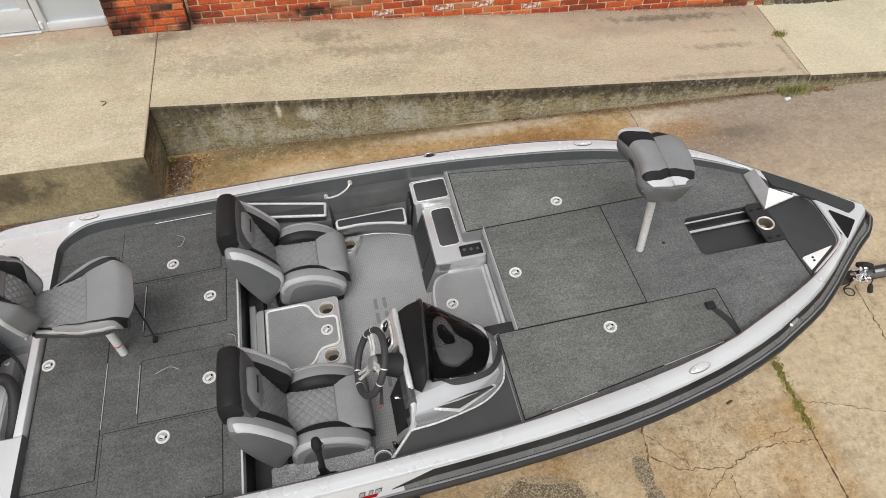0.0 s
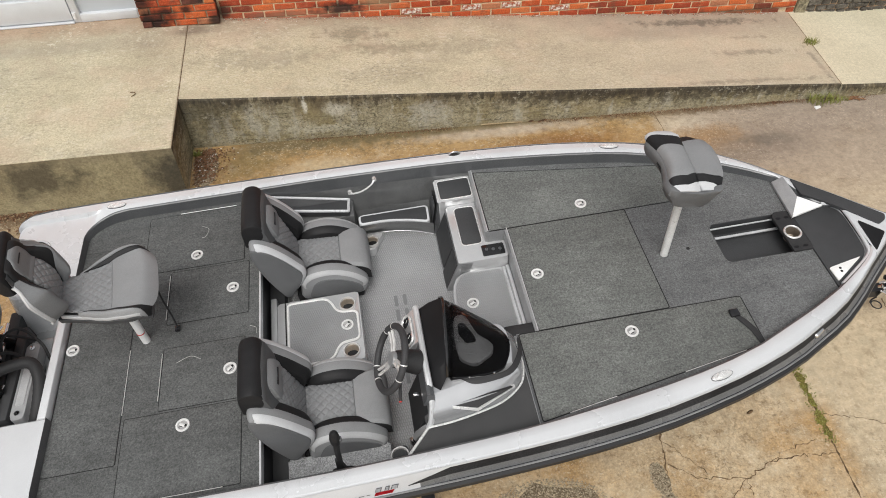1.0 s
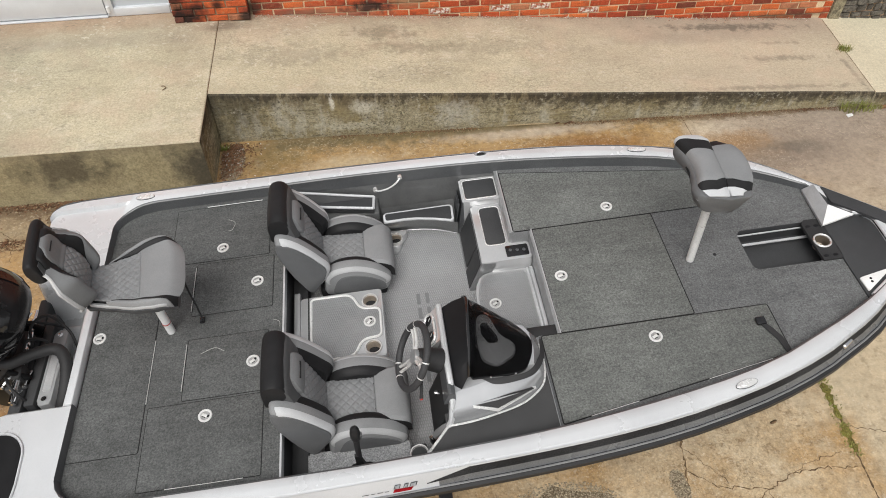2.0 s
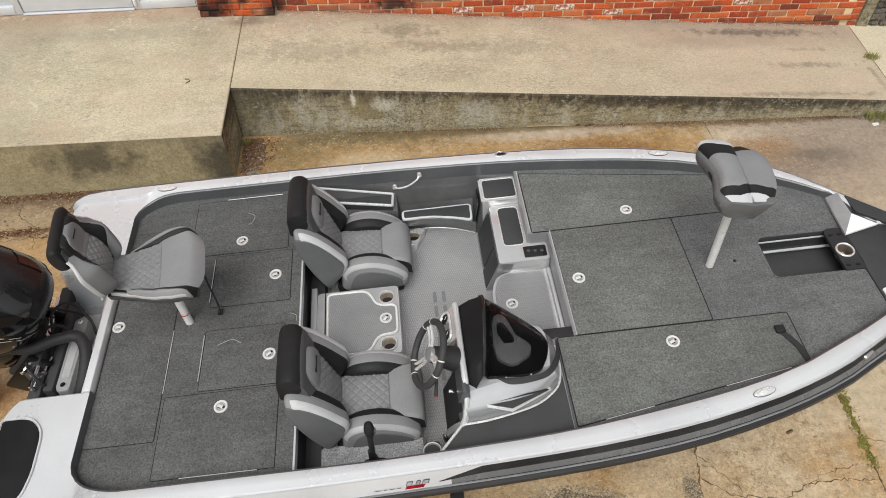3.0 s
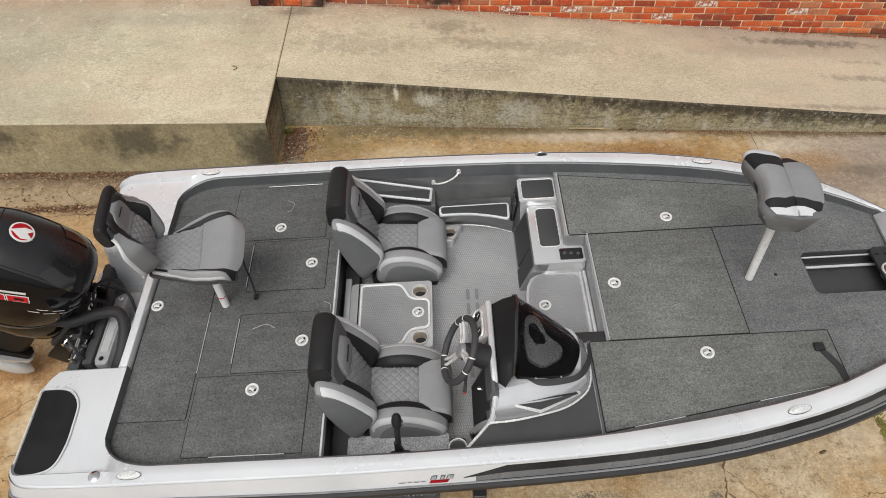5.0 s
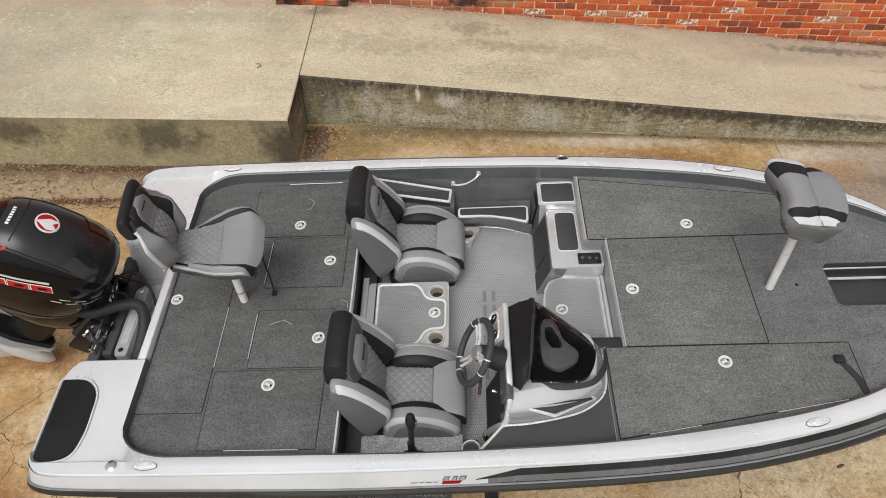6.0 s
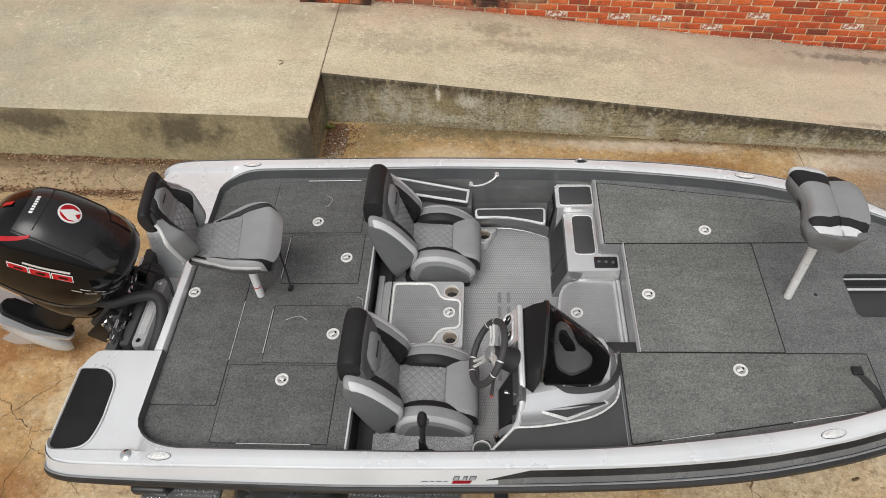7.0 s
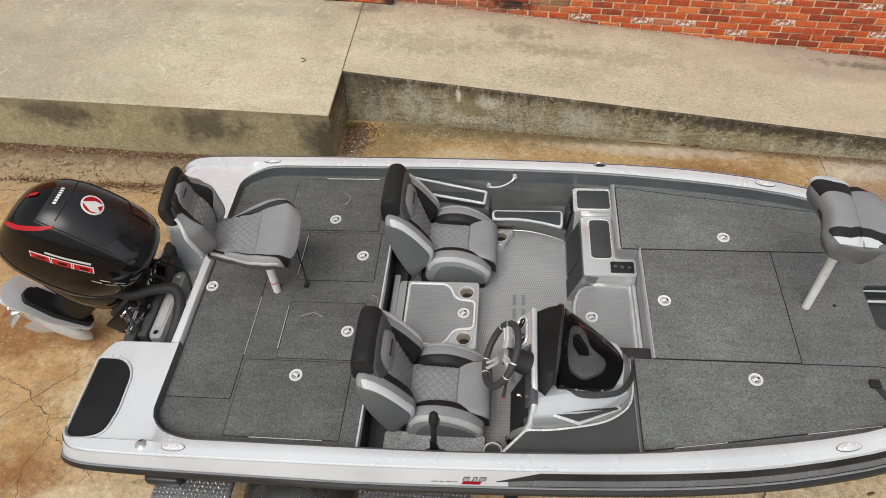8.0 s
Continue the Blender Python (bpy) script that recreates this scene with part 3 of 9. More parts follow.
def grow(pts, d):
    """A convex polygon pushed outwards by d."""
    n, res = len(pts), []
    area = sum(pts[i - 1][0] * pts[i][1] - pts[i][0] * pts[i - 1][1] for i in range(n))
    s = 1 if area > 0 else -1
    for i in range(n):
        a, p, b = Vector(pts[i - 1]), Vector(pts[i]), Vector(pts[(i + 1) % n])
        e1, e2 = (p - a), (b - p)
        if e1.length < 1e-6 or e2.length < 1e-6:
            res.append((p.x, p.y))
            continue
        n1, n2 = Vector((e1.y, -e1.x)).normalized() * s, Vector((e2.y, -e2.x)).normalized() * s
        v = n1 + n2
        v = v / max(v.length_squared / 2, 0.3)
        res.append((p.x + v.x * d, p.y + v.y * d))
    return res


def curve_of(xs, ys):
    """A smooth function through points, with no overshoot."""
    xs, ys = np.array(xs, float), np.array(ys, float)
    h = np.diff(xs)
    s = np.diff(ys) / h
    m = np.zeros(len(xs))
    m[0], m[-1] = s[0], s[-1]
    for i in range(1, len(xs) - 1):
        m[i] = 0 if s[i - 1] * s[i] <= 0 else 2 * s[i - 1] * s[i] / (s[i - 1] + s[i])

    def f(x):
        i = int(min(max(np.searchsorted(xs, x) - 1, 0), len(h) - 1))
        t = min(max((x - xs[i]) / h[i], 0), 1)
        return float((2 * t ** 3 - 3 * t ** 2 + 1) * ys[i] + (t ** 3 - 2 * t ** 2 + t) * h[i] * m[i] + (3 * t ** 2 - 2 * t ** 3) * ys[i + 1] + (t ** 3 - t ** 2) * h[i] * m[i + 1])
    return f


# ---- the yard: ground, loading dock, brick building ----
def dock_top(x):
    """Height of the dock's top: level beside the door, sloping down towards the street."""
    return 0.546 if x < -0.743 else 0.546 - 0.0614 * (x + 0.743)


def dock_edge(x):
    return 2.747 - 0.0395 * (x + 0.743)


def slant(y):
    """The joint between the walkway and the newer pavement runs a little askew."""
    return 5.605 + 0.101 * (y - 2.5)


def wall_y(x):
    return 4.09 - 0.038 * x


bm = bmesh.new()
GX = [-60, -20, -8, -4, -2, 0, 2, 4, 6, 9, 20, 60]
GY = [-60, -20, -8, -4, -2, 0, 2, 3, 6, 20, 60]
gv = [[bm.verts.new((x, y, 0.0)) for y in GY] for x in GX]
for i in range(len(GX) - 1):
    for j in range(len(GY) - 1):
        bm.faces.new((gv[i][j], gv[i + 1][j], gv[i + 1][j + 1], gv[i][j + 1]))
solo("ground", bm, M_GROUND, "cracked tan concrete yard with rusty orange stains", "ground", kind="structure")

# dock block beside the door
bm = bmesh.new()
lo = [(-9.0, 2.17), (-0.745, 2.107), (-0.745, 4.35), (-9.0, 4.45)]
slab(bm, lo, -0.05, 0.546, 0.012)
for f in bm.faces:
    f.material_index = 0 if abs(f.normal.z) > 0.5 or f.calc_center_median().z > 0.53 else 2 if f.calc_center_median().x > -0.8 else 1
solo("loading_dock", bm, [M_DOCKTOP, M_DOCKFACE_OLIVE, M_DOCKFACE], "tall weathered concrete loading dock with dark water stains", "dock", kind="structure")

# sloping dock along the wall
bm = bmesh.new()
xs = [-0.739 + i * 0.4 for i in range(16)] + [5.66]
rings = []
for x in xs:
    e, w, z = dock_edge(x), wall_y(x) + 0.02, dock_top(x)
    wob = 0.006 * noise.noise((x * 2.3, 0, 0))
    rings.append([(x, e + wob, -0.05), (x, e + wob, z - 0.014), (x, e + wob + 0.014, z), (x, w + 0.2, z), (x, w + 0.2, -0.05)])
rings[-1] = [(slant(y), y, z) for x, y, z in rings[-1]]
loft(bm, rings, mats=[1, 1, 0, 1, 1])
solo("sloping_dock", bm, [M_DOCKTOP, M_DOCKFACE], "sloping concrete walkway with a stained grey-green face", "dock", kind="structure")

# pale slab beyond the joint
M_PALE = speckled(mottled(surf("pale_new_concrete", (0.60, 0.545, 0.405), (0.53, 0.48, 0.35), 0.9, 0, 1.4, 80, 0.14, 0.4, 0.3), (0.40, 0.355, 0.26), 3.0, 0.54, 0.70, 0.5, seed=3), 35, 0.12)
bm = bmesh.new()
rings = []
for x in [5.672, 6.5, 8.0, 12.0]:
    z = max(dock_top(x), 0.10)
    rings.append([(x, dock_edge(x) - 0.02, -0.05), (x, dock_edge(x) - 0.02, z - 0.02), (x, dock_edge(x), z), (x, wall_y(x) + 0.3, z), (x, wall_y(x) + 0.3, -0.05)])
rings[0] = [(slant(y) + 0.005, y, z) for x, y, z in rings[0]]
loft(bm, rings, mats=[1, 1, 0, 1, 1])
solo("pavement", bm, [M_PALE, M_DOCKFACE], "pale newer concrete pavement slab with a low kerb", "pavement", kind="structure")
# ---- the boat, in its own frame: x to the bow, y to port, z up from the carpeted decks ----
BM = Matrix(((0.99824, -0.00148, -0.05926, 0.0), (0.0, 0.99969, -0.02491, 0.0), (0.05928, 0.02486, 0.99793, 0.83), (0, 0, 0, 1)))
half_out = curve_of([-1.545, -1.542, -1.535, -1.52, -1.49, -1.46, -1.41, -1.35, -1.0, 0.0, 0.84, 1.5, 2.0, 2.5, 2.96, 3.19, 3.39, 3.52, 3.60, 3.68, 3.76, 3.84, 3.92, 3.98, 4.015, 4.035],
                    [1.045, 1.065, 1.082, 1.10, 1.125, 1.138, 1.148, 1.152, 1.158, 1.155, 1.137, 1.108, 1.062, 0.970, 0.825, 0.71, 0.582, 0.475, 0.408, 0.338, 0.270, 0.200, 0.128, 0.076, 0.045, 0.022])
half_in = curve_of([-1.105, -1.09, -1.06, -1.0, -0.92, -0.82, 0.3, 1.12, 1.48, 1.92, 2.37, 2.72, 3.0, 3.2, 3.42, 3.60],
                   [0.87, 0.915, 0.955, 1.00, 1.03, 1.045, 1.045, 1.022, 1.0, 0.95, 0.880, 0.795, 0.683, 0.597, 0.475, 0.36])
in_port = curve_of([3.2, 3.32, 3.45, 3.50, 3.53, 3.56, 3.66, 3.74, 3.765], [0.597, 0.53, 0.445, 0.405, 0.335, 0.25, 0.152, 0.128, 0.10])
in_star = curve_of([3.2, 3.41, 3.60, 3.69, 3.735, 3.765], [0.597, 0.493, 0.375, 0.310, 0.268, 0.22])
skew = curve_of([-2.0, 3.1, 3.43, 3.57, 3.75, 3.91, 4.04], [0.0, 0.0, -0.026, -0.040, -0.045, -0.054, -0.055])


def flare(x):
    """How far the rail's offset opens out where the sides turn in towards the stem."""
    g = (half_out(min(x + 0.02, 4.03)) - half_out(x - 0.02)) / 0.04
    return min(math.sqrt(1 + g * g), 1.7)


def stem(x):
    return 0.055 * max(0.0, (x - 3.86) / 0.175) ** 1.6


def snug(x):
    """How far the side's bands reach out: closer to the cap towards the stern."""
    return 0.80 + 0.20 * min(max((x + 1.4) / 1.4, 0.0), 1.0)


def inner(x, side):
    """The cap's inner edge; ahead of the deck its two sides differ."""
    return half_in(x) if x <= 3.2 else in_port(x) if side > 0 else in_star(x)


cap_z = curve_of([-1.6, 2.4, 3.2, 3.6, 4.0], [0.085, 0.085, 0.062, 0.045, 0.03])
FLOOR, LID = -0.38, -0.19

boat = thing("bass_boat", "silver and black bass boat with grey carpeted decks on a trailer", "boat", m=BM)

M_LATCHRIM = surf("satin_rim", (0.80, 0.79, 0.77), (0.70, 0.69, 0.67), 0.25, 0.5, 20, 300, 0.05, 0.0)
# hull shell
XS = [-1.545, -1.542, -1.535, -1.52, -1.49, -1.46, -1.41, -1.35, -1.27] + [-1.2 + 0.2 * i for i in range(10)] + [0.74, 0.78, 0.81, 0.84, 0.88, 0.92, 0.96, 1.0, 1.05, 1.1] + [1.2 + 0.2 * i for i in range(8)] + [2.75, 2.9, 3.05, 3.19, 3.3, 3.42, 3.52, 3.6, 3.68, 3.76, 3.82, 3.88, 3.92, 3.95, 3.98, 4.0, 4.015, 4.025, 4.035]
keel_z = curve_of([-1.6, 1.6, 2.6, 3.3, 3.7, 3.98], [-0.56, -0.56, -0.50, -0.36, -0.22, -0.10])
chine_k = curve_of([-1.6, 1.2, 2.4, 3.2, 3.98], [0.88, 0.87, 0.74, 0.52, 0.35])
chine_z = curve_of([-1.6, 1.2, 2.6, 3.4, 3.98], [-0.36, -0.36, -0.30, -0.20, -0.09])


def section(x, side):
    b, z = half_out(x), cap_z(x)
    k = min(1.0, b / 0.08) * flare(x)
    q = min(max((x - 0.78) / 0.22, 0.0), 1.0)
    h = snug(x)
    k *= h
    pts = [(b, z), (b + (0.030 - 0.026 * q) * k, z - 0.058 * h + 0.048 * q), (b + (0.032 - 0.014 * q) * k, z - 0.063 * h), (b + (0.044 - 0.004 * q) * k, z - 0.085 * h), (b + 0.05 * k, z - 0.105 * h), (b + 0.046 * k, z - 0.135 * h),
           (b * 0.985, z - 0.2), (b * chine_k(x), chine_z(x)), (b * chine_k(x) - 0.05 * k, chine_z(x) - 0.03), (0.0, keel_z(x))]
    return [(x + stem(x) * min(max((y - b) / 0.04, 0.0), 1.0), side * y + skew(x), zz) for y, zz in pts]


M_SIDEBAND = surf("smoke_grey_flake_gelcoat", (0.125, 0.128, 0.132), (0.095, 0.098, 0.102), 0.28, 0.0, 3, 260, 0.3, 0.04, 0.5, 0.4)
M_HULLSIDE = surf("silver_side_gelcoat", (0.58, 0.60, 0.63), (0.50, 0.52, 0.545), 0.24, 0.18, 1.6, 700, 0.12, 0.02, 0.4, 0.2)
bm = bmesh.new()
for side in (1, -1):
    vr = [[bm.verts.new(p) for p in section(x, side)] for x in XS]
    for i, (a, b) in enumerate(zip(vr, vr[1:])):
        for j in range(9):
            f = bm.faces.new((a[j], a[j + 1], b[j + 1], b[j]))
            aft = XS[i] < 0.775
            f.material_index = 4 if j == 0 else (4 if aft else 1) if j == 1 else (4 if XS[i] < 0.83 else 2) if j == 2 else 3
    bm.faces.new(vr[0])
    bm.faces.new(vr[-1])
bmesh.ops.remove_doubles(bm, verts=bm.verts, dist=0.0005)
hull = part("hull", bm, [M_SILVER, M_SPECK, M_SIDEBAND, M_BLACK_HULL, M_HULLSIDE], boat, "glossy black hull with silver and grey bands", True)

M_RAILBLACK = surf("black_rail_rubber", (0.014, 0.014, 0.015), (0.021, 0.021, 0.022), 0.38, 0, 4, 160, 0.2, 0.1, 0.4)
M_RAILGREY = surf("dull_grey_insert", (0.26, 0.265, 0.27), (0.19, 0.193, 0.197), 0.4, 0.3, 5, 200, 0.15, 0.05)
# rub rail: black rubber with a grey insert, one run along each side, meeting at the stem
RAIL = [(x + stem(x), half_out(x) + 0.044 * snug(x) * min(1.0, half_out(x) / 0.08) * flare(x)) for x in XS] + [(4.096, 0.028), (4.102, 0.012), (4.103, 0.0)]
for side in (1, -1):
    bm = bmesh.new()
    rings, line = [], []
    for i, (x, y) in enumerate(RAIL):
        p, q = RAIL[max(i - 2, 0)], RAIL[min(i + 2, len(RAIL) - 1)]
        nx, ny = q[1] - p[1], q[0] - p[0]
        l = math.hypot(nx, ny)
        nx, ny = (-nx / l, ny / l) if i < len(RAIL) - 1 else (1.0, 0.0)
        z = cap_z(min(x, 4.0)) - 0.112 * snug(x)
        sk = skew(min(x, 4.04))
        rings.append([(x + nx * d, side * (y + ny * d) + sk, z + dz) for d, dz in ((-0.01, 0.022), (0.012 * snug(x), 0.022), (0.026 * snug(x), 0.010), (0.030 * snug(x), -0.012), (0.014 * snug(x), -0.028), (-0.01, -0.024))])
        line.append((x + nx * 0.004, side * (y + ny * 0.004) + sk, z + 0.024))
    loft(bm, rings)
    rail = part("rub_rail", bm, M_RAILBLACK, boat, "black rubber rub rail with grey insert", True)
    bm = bmesh.new()
    tube(bm, line, 0.006, 6)
    part("rail_insert", bm, M_RAILGREY, rail, "dull grey insert", True)

# gunwale caps with their inner lips
CX = [-1.105, -1.09, -1.06, -1.03, -1.0, -0.96, -0.92, -0.87, -0.82, -0.7, -0.5, -0.25] + [0.2 * i for i in range(17)] + [3.3, 3.36, 3.42, 3.48, 3.53, 3.58, 3.62, 3.66, 3.69, 3.715, 3.735, 3.75, 3.765]
for side in (1, -1):
    bm = bmesh.new()
    rings = []
    for x in CX:
        a, b, z = inner(x, side), half_out(x), cap_z(x)
        o = side * skew(x)
        q = min(max((-0.90 - x) / 0.205, 0.0), 1.0)
        zl = z - 0.024 * q * q * (3 - 2 * q)
        ym = (a + b + o) / 2 * (1 - q) + 1.066 * q
        rings.append([(x, side * y, zz) for y, zz in ((a - 0.006, -0.02), (a, zl - 0.008), (a + 0.012, zl), (ym, z + 0.006 - (z + 0.006 - zl) * q), (ym + (b + o - 0.014 - ym) * 0.15, z + 0.005), (b + o - 0.014, z + 0.002), (b + o, z - 0.012))])
    loft(bm, rings, closed=False, mats=[1, 1, 0, 0, 0, 0])
    part("gunwale_cap", bm, [M_SILVER, M_GREYFLAKE], boat, "silver metallic gelcoat gunwale cap", True)
# stern quarters either side of the motor well
SX = [-1.545, -1.542, -1.535, -1.52, -1.49, -1.46, -1.35, -1.22, -1.105]
for side in (1, -1):
    bm = bmesh.new()
    rings = []
    for x in SX:
        y0 = 0.44 + 0.10 * max(0.0, (-1.47 - x) / 0.075) ** 2
        ho, zc = half_out(x), cap_z(x)
        rings.append([(x, side * y, z) for y, z in ((y0, 0.045), (y0 + 0.015, 0.062), (min(1.062, ho - 0.05), 0.060), (min(1.076, ho - 0.03), zc), (ho - 0.014, zc + 0.002), (ho, zc - 0.012))])
    loft(bm, rings, closed=False)
    loft(bm, [[(x, side * (0.44 - inn + 0.10 * max(0.0, (-1.47 - x) / 0.075) ** 2), z) for x in SX] for inn, z in ((0.0, 0.045), (0.02, 0.0), (0.06, -0.12), (0.12, -0.235))], closed=False)
    loft(bm, [[(-1.105, side * 0.44, 0.062), (-1.105, side * half_in(-1.105), 0.064)], [(-1.100, side * 0.44, -0.004), (-1.100, side * half_in(-1.105), -0.004)]], closed=False, mi=1)
    part("stern_quarter", bm, [M_SILVER, M_GREYFLAKE], boat, "silver moulded stern quarter", True)
bm = bmesh.new()
box(bm, -1.158, -1.108, -0.44, 0.44, -0.02, 0.058, 0.012)
part("well_bar", bm, M_SILVER, boat, "silver bar across the motor well", True)
bm = bmesh.new()
BX = [3.765, 3.79, 3.82, 3.88, 3.92, 3.95, 3.98, 4.0, 4.015, 4.025, 4.035]
rings = [[(x, y + skew(x), cap_z(x) + (0.004 if abs(y) < half_out(x) - 0.012 else -0.008)) for y in (-half_out(x), -half_out(x) + 0.014, -half_out(x) * 0.5, 0, half_out(x) * 0.5, half_out(x) - 0.014, half_out(x))] for x in BX]
loft(bm, rings, closed=False)
part("bow_cap", bm, M_SILVER, boat, "silver bow cap", True)

# motor well and transom
M_WELL = surf("silver_grey_well_gelcoat", (0.74, 0.745, 0.75), (0.60, 0.605, 0.61), 0.35, 0.1, 3, 260, 0.15, 0.04, 0.5, 0.2)
bm = bmesh.new()
box(bm, -1.50, -1.175, -0.438, 0.438, -0.34, -0.24, 0.02)
box(bm, -1.172, -1.150, -0.438, 0.438, -0.30, 0.03, 0.004)
loft(bm, [[(-1.172, y, 0.02), (-1.20, y, -0.02), (-1.300, y, -0.17), (-1.33, y, -0.25), (-1.17, y, -0.25)] for y in (-0.436, 0.436)])
part("motor_well", bm, M_WELL, boat, "grey moulded motor well and transom", True)

# transom in a dark material that stands in for the shadow on it
bm = bmesh.new()
box(bm, -1.545, -1.47, -0.438, 0.438, -0.50, -0.06, 0.015)
part("transom", bm, M_DARKPANEL, boat, "transom behind the well, darkened for its shadow", True)

# stern step pads
M_STEP = surf("black_foam_step_pad", (0.012, 0.012, 0.013), (0.018, 0.018, 0.019), 0.85, 0, 6, 180, 0.3, 0.5, 0.15)
for side in (1, -1):
    bm = bmesh.new()
    wide = 1.060 if side < 0 else 0.90
    pts = rounded([(-1.541, side * 0.578), (-1.395, side * 0.578), (-1.316, side * 0.66), (-1.308, side * (wide - 0.16)), (-1.335, side * (wide - 0.03)), (-1.42, side * wide), (-1.536, side * wide)], [0.012, 0.05, 0.06, 0.05, 0.05, 0.05, 0.012])
    slab(bm, pts if side < 0 else pts[::-1], 0.052, 0.067, 0.003)
    rim_pts = grow(pts, 0.010)
    sp_ = bmesh.new()
    tube(sp_, [(x, y, 0.066) for x, y in rim_pts], 0.006, 6, closed=True)
    part("pad_rim", sp_, M_SILVER, boat, "raised silver rim round the step pad", True)
    part("step_pad", bm, M_STEP, boat, "dark grey non-slip stern step pad", True)


# decks
def deck_outline(x0, x1, inset=0.004, step=0.1, extra=()):
    n = max(2, int(round((x1 - x0) / step)))
    xs = sorted({x0 + (x1 - x0) * i / n for i in range(n + 1)} | {e for e in extra if x0 < e < x1})
    return [(x, -half_in(x) + inset) for x in xs] + [(x, half_in(x) - inset) for x in xs[::-1]]


bm = bmesh.new()
slab(bm, deck_outline(-1.103, 0.035, extra=(-1.09, -1.06, -1.03, -0.96)), -0.05, 0.0)
rear_deck = part("rear_deck", bm, M_CARPET_AFT, boat, "grey loop-pile carpeted rear deck")

bm = bmesh.new()
for y0, side in ((0.405, 1), (0.405, -1)):
    xs = [1.515 + (2.9 - 1.515) * i / 14 for i in range(15)]
    pts = [(x, side * y0) for x in xs] + [(x, side * (half_in(x) - 0.004)) for x in xs[::-1]]
    slab(bm, pts if side < 0 else pts[::-1], -0.05, 0.0)
slab(bm, [(1.64, -0.405), (2.9, -0.405), (2.9, 0.405), (1.64, 0.405)], -0.05, 0.0)
xs = [2.9 + (3.46 - 2.9) * i / 6 for i in range(7)]
for side in (1, -1):
    pts = [(x, side * 0.158) for x in xs] + [(x, side * (inner(x, side) - 0.004)) for x in xs[::-1]]
    slab(bm, pts if side < 0 else pts[::-1], -0.05, 0.0)
for cx, cy, sx, sy in ((2.902, 0.160, 1, -1), (2.902, -0.160, 1, 1)):
    arc = [(cx + sx * 0.045 * (1 - math.sin(a)), cy + sy * 0.045 * (1 - math.cos(a))) for a in (math.pi / 2 * k / 6 for k in range(7))]
    pts = [(cx, cy)] + arc
    slab(bm, pts if sy < 0 else pts[::-1], -0.05, 0.0)
part("fore_deck", bm, M_CARPET, boat, "grey loop-pile carpeted fore deck")


M_LATCH = surf("bright_satin_steel", (0.78, 0.78, 0.77), (0.68, 0.68, 0.67), 0.3, 0.15, 30, 200, 0.05, 0.0, 0.6)
M_LATCHIN = surf("shaded_steel_recess", (0.52, 0.52, 0.51), (0.30, 0.30, 0.295), 0.35, 0.3, 60, 200, 0.15, 0.0)


def latch(parent, x, y, z, turn=0.0, broad=0.039):
    bm = bmesh.new()
    lathe(bm, (x, y, z), [(broad, -0.002), (broad, 0.003), (broad * 0.94, 0.006), (broad * 0.72, 0.0055), (broad * 0.68, 0.001)], 24)
    disc(bm, (x, y, z), broad * 0.72, -0.001, 0.0016, 20, mi=1)
    a = Matrix.Translation((x, y, z)) @ Matrix.Rotation(turn, 4, "Z")
    n0 = len(bm.verts)
    box(bm, -0.020, 0.012, -0.008, 0.008, 0.001, 0.0050, 0.0015)
    disc(bm, (0.016, 0.003, 0), 0.0075, 0.001, 0.004, 12, mi=2)
    box(bm, -0.014, 0.006, -0.0125, -0.0085, 0.001, 0.0030, mi=2)
    bm.verts.ensure_lookup_table()
    bmesh.ops.transform(bm, matrix=a, verts=bm.verts[n0:])
    part("latch", bm, [M_LATCH, M_LATCHIN, M_SEAM], parent, "round stainless pull latch", True)


def hinge(parent, a, b, z=0.0075):
    bm = bmesh.new()
    tube(bm, [(*a, z), (*b, z)], 0.0019, 6)
    part("hinge", bm, M_LATCH, parent, "bright hinge edge", True)


def hatch(pts, lx=None, ly=None, turn=0.0, hinges=(), r=0.010):
    pr = rounded(pts, r, 3)
    bm = bmesh.new()
    slab(bm, pr, -0.004, 0.0045, 0.003)
    h = part("hatch", bm, M_CARPET_HATCH if pts[0][0] > 1 else M_CARPET_AFT, boat, "carpeted storage hatch lid", True)
    bm = bmesh.new()
    slab(bm, grow(pr, 0.0062 if pts[0][0] > 1 else 0.0034), -0.004, 0.0018)
    part("seam", bm, M_SEAM, h, "dark gap round the lid")
    if lx is not None:
        latch(h, lx, ly, 0.0045, turn)
    for a, b in hinges:
        hinge(h, a, b)
    return h


# rear deck lids
hatch([(-0.70, 0.512), (-0.062, 0.512), (-0.062, 0.998), (-0.70, 0.998)], -0.367, 0.608, 0.4, [((-0.50, 1.003), (-0.12, 1.003))])
hatch([(-0.70, -0.985), (-0.062, -0.985), (-0.062, -0.508), (-0.70, -0.508)], -0.377, -0.602, -0.5, [((-0.55, -0.990), (-0.15, -0.990))])
hatch([(-0.52, 0.086), (-0.03, 0.086), (-0.03, 0.49), (-0.52, 0.49)], -0.128, 0.292, 0.2, [((-0.526, 0.12), (-0.526, 0.46))])
hatch([(-0.52, -0.49), (-0.05, -0.49), (-0.05, -0.088), (-0.52, -0.088)], -0.13, -0.294, 0.6, [((-0.526, -0.43), (-0.526, -0.12))])
hatch([(-1.101, -0.765), (-0.722, -0.765), (-0.722, 0.765), (-1.101, 0.765)], -1.06, 0.012, 0.0, [((-0.716, -0.48), (-0.716, -0.06)), ((-0.716, 0.10), (-0.716, 0.44))])
